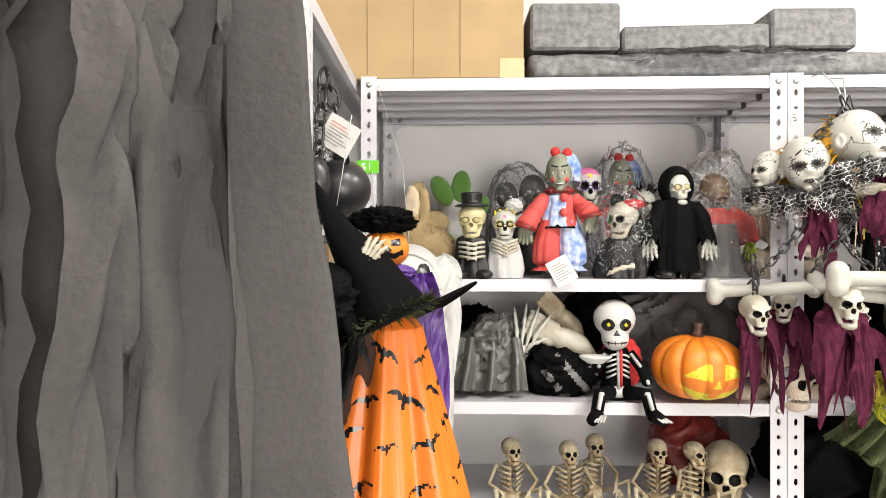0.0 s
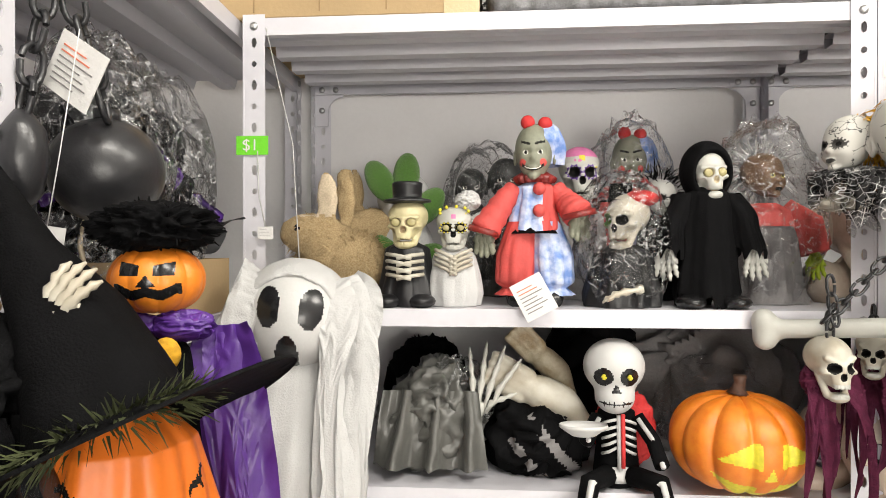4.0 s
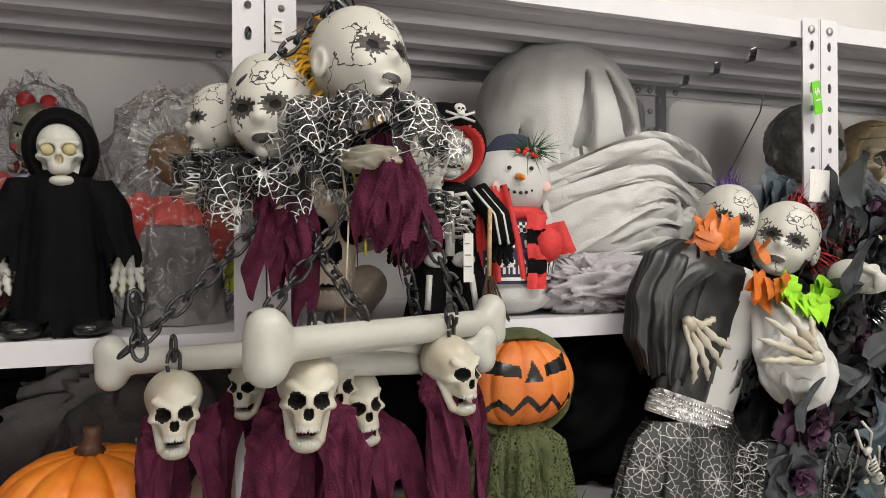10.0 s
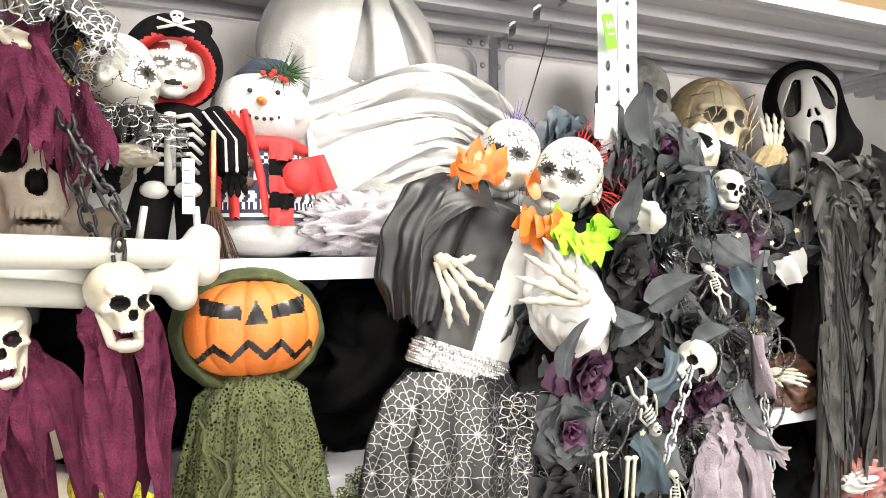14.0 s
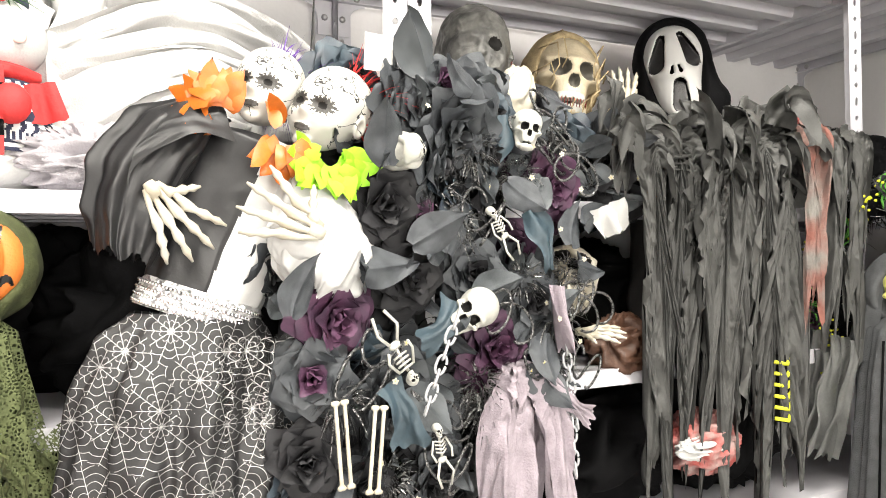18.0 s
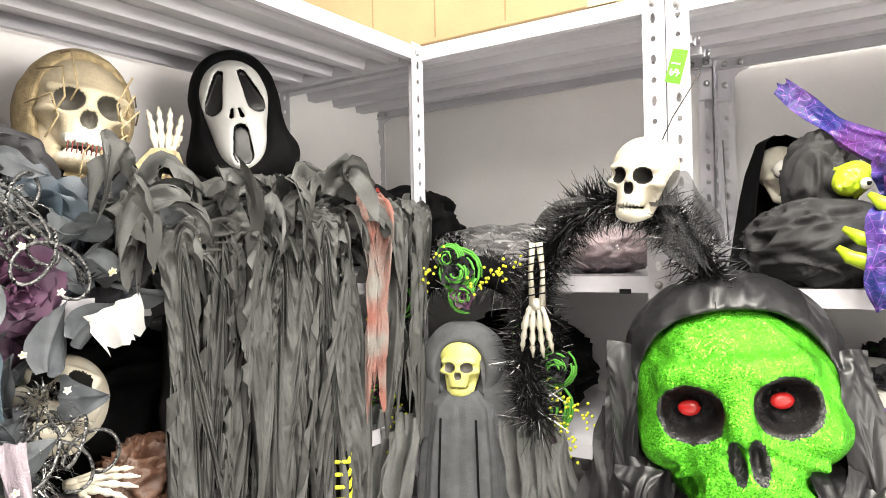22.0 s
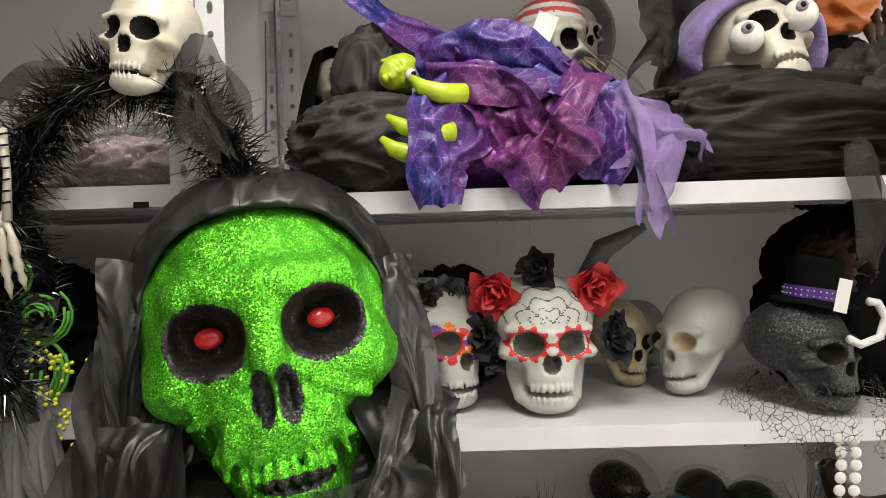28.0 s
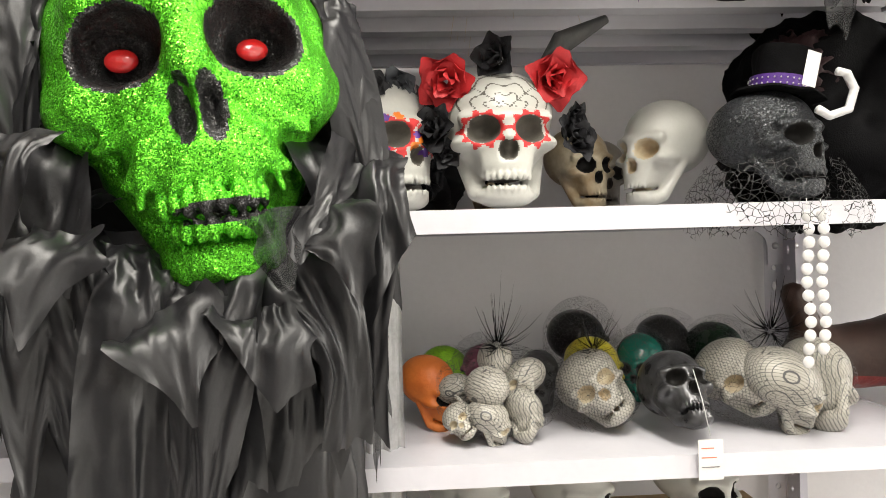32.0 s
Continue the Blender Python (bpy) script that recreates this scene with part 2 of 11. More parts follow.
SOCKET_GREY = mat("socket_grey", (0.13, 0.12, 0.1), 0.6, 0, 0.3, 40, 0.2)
BLACK = mat("black_cloth", (0.006, 0.006, 0.0066), 0.8, 0, 0.3, 40, 0.35, 500, spec=0.06, crease=0.4)
BLACK_SATIN = mat("black_satin", (0.014, 0.014, 0.0155), 0.4, 0, 0.3, 20, 0.05, 300, spec=0.4, crease=0.22)
BLACK_GAUZE = see_through("black_gauze", (0.014, 0.014, 0.015), 0.75, 0.8)
CHARCOAL = mat("charcoal_cloth", (0.08, 0.081, 0.078), 0.52, 0, 0.3, 25, 0.15, 400, spec=0.25, crease=0.8)
GREY_ROBE = mat("grey_felt", (0.11, 0.115, 0.12), 0.9, 0, 0.25, 40, 0.5, 420, spec=0.15)
GREY_GAUZE = see_through("grey_gauze", (0.2, 0.205, 0.2), 0.7, 0.85)
GREY_CLOTH = mat("grey_cloth", (0.25, 0.24, 0.24), 0.85, 0, 0.25, 15, 0.4, 300, crease=0.6)
CLOAK_GREY = mat("dark_grey_cloak", (0.095, 0.09, 0.09), 0.9, 0, 0.25, 7, 0.25, 420, spec=0.1)
GREY_SATIN = mat("dark_grey_satin", (0.12, 0.12, 0.11), 0.34, 0, 0.25, 18, 0.05, crease=0.7)
WHITE_GAUZE = mat("white_gauze", (0.51, 0.51, 0.505), 0.85, 0, 0.06, 20, 0.35, 380, crease=0.35)
WHITE_SHEER = see_through("sheer_white", (0.66, 0.66, 0.66), 0.5, 0.8)
WHITE_PAINT = mat("white_foam_head", (0.53, 0.53, 0.52), 0.5, 0, 0.04, 15, 0.1)
BLACK_PAINT = mat("black_paint", (0.012, 0.012, 0.013), 0.22, 0, 0.2, 30, 0.05)
ORANGE_SATIN = mat("orange_satin", (0.82, 0.19, 0.02), 0.36, 0, 0.12, 12, 0.08)
ORANGE = mat("pumpkin_orange", (0.78, 0.24, 0.02), 0.42, 0, 0.2, 12, 0.15, second=(0.70, 0.17, 0.012))
ORANGE_DULL = mat("orange_rubber", (0.68, 0.2, 0.035), 0.55, 0, 0.2, 18, 0.25, second=(0.58, 0.14, 0.02))
ORANGE_FABRIC = mat("orange_fabric", (0.75, 0.19, 0.015), 0.7, 0, 0.25, 50, 0.3)
YELLOW = mat("pumpkin_yellow", (0.75, 0.66, 0.04), 0.5, 0, 0.2, 30, 0.2)
BROWN = mat("stem_brown", (0.10, 0.045, 0.025), 0.55, 0, 0.3, 60, 0.4)
PURPLE = mat("purple_satin", (0.10, 0.03, 0.26), 0.4, 0, 0.2, 20, 0.1)
MAROON = mat("maroon_sackcloth", (0.125, 0.022, 0.055), 0.95, 0, 0.35, 60, 0.7, 420, spec=0.15, crease=0.8)
RED = mat("red_cloth", (0.62, 0.03, 0.03), 0.7, 0, 0.2, 50, 0.3)
CORAL = mat("coral_red_cloth", (0.62, 0.08, 0.07), 0.7, 0, 0.15, 40, 0.25)
BLUE_DYE = mat("tie_dyed_blue", (0.62, 0.68, 0.85), 0.7, 0, 0.1, 45, 0.25, second=(0.14, 0.25, 0.58))
SKIN_GREY = mat("grey_green_skin", (0.26, 0.27, 0.2), 0.55, 0, 0.25, 35, 0.2)
SKIN_DARK = mat("dark_grey_skin", (0.05, 0.052, 0.05), 0.5, 0, 0.2, 30, 0.1)
SKIN_BROWN = mat("brown_skin", (0.22, 0.13, 0.07), 0.5, 0, 0.3, 40, 0.2)
CHINA = mat("white_cracked_china", (0.58, 0.575, 0.54), 0.4, 0, 0.1, 20, 0.1, second=(0.5, 0.495, 0.46))
STRAW = mat("sisal_straw", (0.62, 0.47, 0.26), 0.9, 0, 0.4, 80, 0.8, 260, second=(0.45, 0.31, 0.15))
STRAW_PALE = mat("pale_sisal", (0.68, 0.56, 0.4), 0.9, 0, 0.2, 70, 0.5)
MOSS = mat("green_plush", (0.09, 0.24, 0.02), 0.95, 0, 0.3, 60, 0.7, 500, sheen=0.4)
NET_GREEN = mat("olive_netting", (0.085, 0.1, 0.035), 0.95, 0, 0.4, 40, 0.6)
YELLOW_HAIR = mat("yellow_hair", (0.8, 0.42, 0.02), 0.8, 0, 0.35, 90, 0.6)
LIME = mat("lime_fabric", (0.33, 0.72, 0.02), 0.7, 0, 0.2, 50, 0.3)
LIME_SKIN = mat("lime_rubber", (0.45, 0.6, 0.02), 0.4, 0, 0.2, 30, 0.2)
BLOOD = mat("dark_red_gore", (0.28, 0.025, 0.02), 0.35, 0, 0.4, 50, 0.4)
FOIL = mat("crumpled_grey_rubber", (0.3, 0.3, 0.28), 0.4, 0, 0.5, 22, 0.8, 90, second=(0.12, 0.12, 0.115))
HESSIAN = mat("hessian", (0.5, 0.39, 0.22), 0.95, 0, 0.3, 90, 0.8, 380)
HESSIAN_SKULL = mat("yellowed_skull", (0.56, 0.48, 0.34), 0.55, 0, 0.25, 25, 0.25)
GREEN_GLITTER = glitter("green_glitter", (0.15, 0.66, 0.03), (0.01, 0.14, 0.004), 900)
BLACK_GLITTER = glitter("black_glitter", (0.07, 0.07, 0.07), (0.006, 0.006, 0.006), 1000)
SILVER = glitter("silver_sequin", (0.9, 0.9, 0.9), (0.35, 0.35, 0.36), 260)
BLACK_SKULL = glitter("black_glitter_skull", (0.07, 0.075, 0.08), (0.008, 0.008, 0.009), 900)
TINSEL = mat("black_tinsel", (0.012, 0.012, 0.013), 0.22, 0.0, 0.2, 50, 0.0, spec=0.9)
WEB = web_cloth("silver_web_cloth", (0.012, 0.012, 0.013), (0.55, 0.55, 0.55), 18.0, 0.0105, crease=0.6)
WEB_FINE = web_cloth("silver_web_organza", (0.02, 0.02, 0.02), (0.6, 0.6, 0.6), 18, 0.018, 0.35)
PETAL = mat("grey_petal", (0.085, 0.092, 0.10), 0.48, 0, 0.2, 3, 0.25, 60, spec=0.25, second=(0.045, 0.05, 0.057))
PETAL_BLACK = mat("black_petal", (0.028, 0.028, 0.031), 0.5, 0, 0.3, 4, 0.25, 60, spec=0.2)
PETAL_PURPLE = mat("purple_petal", (0.11, 0.045, 0.09), 0.5, 0, 0.3, 3, 0.25, 60, spec=0.25, second=(0.06, 0.035, 0.06))
PETAL_RED = mat("red_petal", (0.62, 0.02, 0.025), 0.6, 0, 0.3, 4, 0.25, 60)
LEAF = mat("grey_leaf", (0.10, 0.11, 0.118), 0.45, 0, 0.2, 2.5, 0.3, 40, spec=0.3, second=(0.06, 0.068, 0.074))
BLUE_GREY = mat("slate_blue_ribbon", (0.04, 0.068, 0.088), 0.55, 0, 0.25, 25, 0.2)
LILAC = mat("lilac_muslin", (0.36, 0.31, 0.35), 0.95, 0, 0.25, 40, 0.6, 350)
SHAWL = mat("charcoal_shawl", (0.04, 0.04, 0.041), 0.6, 0, 0.3, 20, 0.2, 400, spec=0.2, crease=0.5)
LILAC_BRIGHT = see_through("lilac_organza", (0.27, 0.18, 0.42), 0.72, 0.6)
GREY_ROSE_GREEN = mat("green_rose_trim", (0.12, 0.45, 0.05), 0.7, 0, 0.3, 60, 0.3)
YELLOW_FLOWER = mat("yellow_blossom", (0.7, 0.72, 0.03), 0.7, 0, 0.2)
YELLOW_SKULL = mat("yellow_skull_mask", (0.68, 0.66, 0.2), 0.5, 0, 0.2, 25, 0.2)
PURPLE_SHINE = web_cloth("iridescent_purple_web", (0.085, 0.012, 0.14), (0.45, 0.14, 0.7), 15, 0.005, 1.0, 0.8, (0.012, 0.02, 0.17), 1.0)
MAGENTA = web_cloth("magenta_web_foil", (0.12, 0.01, 0.095), (0.55, 0.12, 0.55), 15, 0.005, 1.0, 0.8, (0.04, 0.014, 0.13), 1.0)
PAPER = mat("white_card_tag", (0.68, 0.67, 0.65), 0.7, 0, 0.05)
PRINT_RED = mat("red_print", (0.7, 0.2, 0.12), 0.7, 0, 0.1)
TAG_GREEN = mat("green_price_tag", (0.16, 0.62, 0.03), 0.4, 0, 0.08)
CHAIN = mat("black_plastic_chain", (0.022, 0.022, 0.024), 0.32, 0, 0.2, 60, 0.1)
WIRE = mat("black_wire", (0.02, 0.02, 0.02), 0.4, 0.2, 0.1)
# white gauze darkened in its colour, as shade inside the ghost's eye hollows
GHOST_EYE = mat("shaded_gauze", (0.46, 0.46, 0.46), 0.9, 0, 0.15, 20, 0.3)
CLEAR = film_plastic("clear_polythene")
EYE_WHITE = mat("glossy_eye", (0.75, 0.74, 0.68), 0.12, 0, 0.1)
EYE_RED = mat("red_lens_eye", (0.7, 0.02, 0.02), 0.1, 0, 0.1, coat=0.6)
PEARL = mat("pearl", (0.62, 0.61, 0.6), 0.2, 0, 0.08, coat=0.5)
PINK = mat("pink_paint", (0.72, 0.2, 0.42), 0.5, 0, 0.2)
TEAL = mat("teal_glass", (0.01, 0.18, 0.13), 0.2, 0, 0.2)
KNIT = mat("snowflake_knit_navy", (0.03, 0.035, 0.07), 0.95, 0, 0.2, 60, 0.6)
KNIT_W = mat("snowflake_knit_white", (0.75, 0.75, 0.74), 0.95, 0, 0.1, 60, 0.6)
PINE = mat("pine_green", (0.03, 0.1, 0.02), 0.8, 0, 0.3)


def netted(name, base, pitch=0.0062):
    """Pale plastic seen under a tight black mesh bag."""
    m = mat(name, base, 0.45, 0, 0.1, 20, 0.1)
    nt, b = m.node_tree, m.node_tree.nodes["Principled BSDF"]
    L, N = nt.links.new, nt.nodes.new
    co, sep, mx, both = N("ShaderNodeTexCoord"), N("ShaderNodeSeparateXYZ"), N("ShaderNodeMix"), N("ShaderNodeMath")
    L(co.outputs["Object"], sep.inputs[0])
    both.operation = "MAXIMUM"
    for k, sign in enumerate((1, -1)):
        a, c, d, e = (N("ShaderNodeMath") for _ in range(4))
        a.operation, c.operation, d.operation, e.operation = "MULTIPLY_ADD", "MULTIPLY", "FRACT", "LESS_THAN"
        a.inputs[1].default_value = 1.7 * sign
        L(sep.outputs[0], a.inputs[0])
        L(sep.outputs[2], a.inputs[2])
        L(a.outputs[0], c.inputs[0])
        c.inputs[1].default_value = 0.6 / pitch
        L(c.outputs[0], d.inputs[0])
        L(d.outputs[0], e.inputs[0])
        e.inputs[1].default_value = 0.13
        L(e.outputs[0], both.inputs[k])
    mx.data_type = "RGBA"
    L(both.outputs[0], mx.inputs[0])
    L(b.inputs["Base Color"].links[0].from_socket, mx.inputs[6])
    mx.inputs[7].default_value = (0.08, 0.08, 0.08, 1)
    L(mx.outputs[2], b.inputs["Base Color"])
    return m


BONE_NET = netted("bone_plastic_under_mesh", (0.46, 0.44, 0.38), 0.0045)


# ---- tools ----
class Build:
    """Collects pieces into one mesh."""

    def __init__(self):
        self.v, self.f, self.m, self.s, self.mats, self.n = [], [], [], [], [], 0

    def slot(self, m):
        if m not in self.mats:
            self.mats.append(m)
        return self.mats.index(m)

    def add(self, V, F, m, at=None, smooth=True):
        """m: one material, or a material for each face."""
        V = np.asarray(V, float)
        if at is not None:
            A = np.array(at)
            V = V @ A[:3, :3].T + A[:3, 3]
        self.v.append(V)
        F = [tuple(int(i) + self.n for i in f) for f in F]
        self.f += F
        self.m += [self.slot(k) for k in m] if isinstance(m, list) else [self.slot(m)] * len(F)
        self.s += [smooth] * len(F)
        self.n += len(V)
        return self

    def mesh(self, name):
        me = bpy.data.meshes.new(name)
        me.from_pydata(np.concatenate(self.v).tolist(), [], self.f)
        for m in self.mats:
            me.materials.append(m)
        me.polygons.foreach_set("material_index", self.m)
        me.polygons.foreach_set("use_smooth", self.s)
        me.update()
        return me

    def thing(self, name, m, label, category, group="", kind=""):
        ob = new(name, self.mesh(name))
        ob.matrix_world = m
        return tagged(ob, label, category, group, kind)

    def part(self, name, parent, m=None, label=""):
        ob = new(name, self.mesh(name))
        ob.parent = parent
        if m is not None:
            ob.matrix_basis = m
        return tagged(ob, label)


def holder(name, m, label, category, group="", kind=""):
    ob = new(name)
    ob.empty_display_size = 0.02
    ob.matrix_world = m
    return tagged(ob, label, category, group, kind)


def box(b, lo, hi, m, at=None, bevel=0.0):
    (x0, y0, z0), (x1, y1, z1) = lo, hi
    if bevel:
        e = bevel
        V, F = [], []
        for z, i in ((z0, e), (z0 + e, 0), (z1 - e, 0), (z1, e)):
            V += [(x0 + e + i * .5 if i else x0 + e, y0 + i, z), (x1 - e, y0 + i, z), (x1 - i, y0 + e, z), (x1 - i, y1 - e, z), (x1 - e, y1 - i, z), (x0 + e, y1 - i, z), (x0 + i, y1 - e, z), (x0 + i, y0 + e, z)]
        for k in range(3):
            F += [(8 * k + i, 8 * k + (i + 1) % 8, 8 * k + 8 + (i + 1) % 8, 8 * k + 8 + i) for i in range(8)]
        F += [tuple(range(7, -1, -1)), tuple(range(24, 32))]
        return b.add(V, F, m, at, False)
    V = [(x, y, z) for z in (z0, z1) for x, y in ((x0, y0), (x1, y0), (x1, y1), (x0, y1))]
    return b.add(V, [(3, 2, 1, 0), (4, 5, 6, 7), (0, 1, 5, 4), (1, 2, 6, 5), (2, 3, 7, 6), (3, 0, 4, 7)], m, at, False)


def tube(b, pts, radii, m, sides=8, at=None, caps=True):
    """A round bar along a line of points."""
    P = np.asarray(pts, float)
    n = len(P)
    R = np.full(n, radii) if np.isscalar(radii) else np.asarray(radii, float)
    T = np.gradient(P, axis=0)
    T /= np.linalg.norm(T, axis=1)[:, None] + 1e-9
    up = np.array((0, 0, 1.0)) if abs(T[0][2]) < 0.9 else np.array((1.0, 0, 0))
    V = []
    a = np.linspace(0, 2 * np.pi, sides, endpoint=False)
    for i in range(n):
        s = np.cross(T[i], up)
        s /= np.linalg.norm(s) + 1e-9
        up = np.cross(s, T[i])
        V.append(P[i] + R[i] * (np.cos(a)[:, None] * s + np.sin(a)[:, None] * up))
    F = [(k * sides + i, k * sides + (i + 1) % sides, (k + 1) * sides + (i + 1) % sides, (k + 1) * sides + i) for k in range(n - 1) for i in range(sides)]
    if caps:
        F += [tuple(range(sides - 1, -1, -1)), tuple((n - 1) * sides + i for i in range(sides))]
    return b.add(np.concatenate(V), F, m, at)


def ball(b, c, r, m, at=None, n=12, k=8):
    """An ellipsoid."""
    r = (r, r, r) if np.isscalar(r) else r
    V = [(c[0], c[1], c[2] - r[2])]
    for j in range(1, k):
        p = -math.pi / 2 + math.pi * j / k
        V += [(c[0] + r[0] * math.cos(p) * math.cos(2 * math.pi * i / n), c[1] + r[1] * math.cos(p) * math.sin(2 * math.pi * i / n), c[2] + r[2] * math.sin(p)) for i in range(n)]
    V.append((c[0], c[1], c[2] + r[2]))
    F = [(0, 1 + (i + 1) % n, 1 + i) for i in range(n)]
    F += [(1 + j * n + i, 1 + j * n + (i + 1) % n, 1 + (j + 1) * n + (i + 1) % n, 1 + (j + 1) * n + i) for j in range(k - 2) for i in range(n)]
    F += [(len(V) - 1, 1 + (k - 2) * n + i, 1 + (k - 2) * n + (i + 1) % n) for i in range(n)]
    return b.add(V, F, m, at)


def grid_faces(nu, nv, wrap=False):
    w = nu if wrap else nu - 1
    return [(j * nu + i, j * nu + (i + 1) % nu, (j + 1) * nu + (i + 1) % nu, (j + 1) * nu + i) for j in range(nv - 1) for i in range(w)]


def wob(P, scale, seed=0.0):
    """Smooth pseudo-noise in -1..1 for arrays of points."""
    x, y, z = (P * scale).T
    s = seed * 1.7
    return (np.sin(x * 1.3 + 2.1 * np.sin(y * 0.9 + s) + s) + np.sin(y * 1.7 + 1.9 * np.sin(z * 1.1 + s * 2) + 1.3 * s) + np.sin(z * 1.5 + 2.3 * np.sin(x * 0.8 - s) - s)) / 3


# distance fields
def ell(P, c, r):
    q = (P - np.array(c)) / np.array(r)
    k = np.linalg.norm(q, axis=1)
    return (k - 1) * min(r)


def cap(P, a, c, ra, rb=None):
    a, c = np.array(a, float), np.array(c, float)
    d = c - a
    t = np.clip((P - a) @ d / (d @ d), 0, 1)
    return np.linalg.norm(P - a - t[:, None] * d, axis=1) - (ra + ((ra if rb is None else rb) - ra) * t)


def melt(a, b, k):
    h = np.clip(0.5 + 0.5 * (b - a) / k, 0, 1)
    return b + (a - b) * h - k * h * (1 - h)


def carve(a, b, k):
    return -melt(-a, b, k)


def nets(f, lo, hi, h):
    """The surface f = 0 inside a box, as vertices and quads (surface nets)."""
    ax = [np.arange(lo[i], hi[i] + h, h) for i in range(3)]
    nx, ny, nz = (len(a) for a in ax)
    G = np.stack(np.meshgrid(*ax, indexing="ij"), -1).reshape(-1, 3)
    D = f(G).reshape(nx, ny, nz)
    S = D < 0
    cs = [(i, j, k) for i in (0, 1) for j in (0, 1) for k in (0, 1)]
    sl = lambda A, c: A[c[0]:nx - 1 + c[0], c[1]:ny - 1 + c[1], c[2]:nz - 1 + c[2]]
    n_in = sum(sl(S, c).astype(int) for c in cs)
    act = (n_in > 0) & (n_in < 8)
    ids = -np.ones(act.shape, int)
    ids[act] = np.arange(act.sum())
    acc, cnt = np.zeros((act.sum(), 3)), np.zeros(act.sum())
    for c in cs:
        for axis in range(3):
            if c[axis]:
                continue
            e = list(c)
            e[axis] = 1
            d0, d1 = sl(D, c)[act], sl(D, e)[act]
            x = (d0 < 0) != (d1 < 0)
            t = np.where(x, d0 / np.where(x, d0 - d1, 1), 0)
            p = np.tile(np.array(c, float), (len(t), 1))
            p[:, axis] += t
            acc[x] += p[x]
            cnt[x] += 1
    V = acc / cnt[:, None] + np.argwhere(act)
    V = V * h + np.array(lo)
    F = []
    for axis in range(3):
        o = [[0, 0, 0], [0, 0, 0]]
        a, b = [i for i in range(3) if i != axis]
        idx = [slice(1, -1)] * 3
        idx[axis] = slice(0, -1)
        lo_, hi_ = S[tuple(slice(None, -1) if i == axis else slice(None) for i in range(3))], S[tuple(slice(1, None) if i == axis else slice(None) for i in range(3))]
        for flip, x in ((False, lo_ & ~hi_), (True, ~lo_ & hi_)):
            w = np.argwhere(x)
            w = w[(w[:, a] > 0) & (w[:, b] > 0) & (w[:, a] < D.shape[a] - 1) & (w[:, b] < D.shape[b] - 1)]
            q = []
            for da, db in ((1, 1), (0, 1), (0, 0), (1, 0)):
                u = w.copy()
                u[:, a] -= da
                u[:, b] -= db
                q.append(ids[tuple(u.T)])
            q = np.stack(q, 1)
            if flip != (axis == 1):
                q = q[:, ::-1]
            F.append(q)
    F = np.concatenate(F)
    return V, F[(F >= 0).all(1)]


def solid(b, f, lo, hi, h, paint, at=None):
    """Adds the surface of a field. paint: a material, or a function from face centres to materials."""
    V, F = nets(f, lo, hi, h)
    m = paint if not callable(paint) else paint(V[F].mean(1))
    return b.add(V, F.tolist(), m, at)


def pick(n, base, *rules):
    """A material for each of n faces: base, then each (mask, material) over it."""
    out = [base] * n
    for mask, m in rules:
        for i in np.flatnonzero(mask):
            out[i] = m
    return out


def place(run, u, v, z, turn=0.0, tip=0.0, lean=0.0, s=1.0):
    """The pose of a thing u along a run of shelves, v behind its front edge, z up, its face to the aisle."""
    o, deg = RUNS[run]
    base = pose(*o, 0, 0, deg)
    return base @ pose(u, v, z, tip, lean, turn) @ Matrix.Scale(s, 4)


RUNS = {"back": ((-0.195, 1.53, 0), -2.0), "right": ((2.65, 1.43, 0), -90.0), "left": ((-0.2, 1.53, 0), 90.0)}

# ---- the room ----
def slab(name, lo, hi, m, label, at=None):
    b = Build()
    box(b, lo, hi, m)
    return b.thing(name, at or Matrix(), label, "building", kind="structure")


slab("floor", (-2.4, -4.6, -0.1), (4.2, 3.0, 0), FLOOR, "pale polished shop floor")
slab("ceiling", (-2.4, -4.6, 2.86), (4.2, 3.0, 2.96), CEIL, "plain white ceiling over the aisle")
slab("wall_back", (-0.9, 0.455, 0), (3.9, 0.56, 2.86), WALL, "white painted wall behind the shelves", place("back", 0, 0, 0))
slab("wall_right", (-0.9, 0.455, 0), (5.8, 0.56, 2.86), WALL, "white painted wall behind the shelves", place("right", 0, 0, 0))
slab("wall_left", (-5.9, 0.455, 0), (0.9, 0.56, 2.86), WALL, "white painted wall behind the shelves", place("left", 0, 0, 0))
# the unseen wall behind the aisle, with an opening made for the added key light
for lo, hi in (((-0.7, -4.3, 0), (0.7, -4.2, 2.86)), ((3.1, -4.3, 0), (3.2, -4.2, 2.86)), ((0.7, -4.3, 0), (3.1, -4.2, 0.7)), ((0.7, -4.3, 2.1), (3.1, -4.2, 2.86))):
    slab("wall_front", lo, hi, WALL, "unseen white wall with an opening for the added light")
# flat panels for the two added overhead lamps, out of view
for px, py in ((0.5, 0.25), (1.8, 0.55)):
    b = Build()
    box(b, (-0.48, -0.28, 0), (0.48, 0.28, 0.018), STEEL)
    b.thing("added_ceiling_panel", pose(px, py, 2.84), "unseen white rectangular ceiling panel added over the fill lamp", "lamp", "ceiling lights")


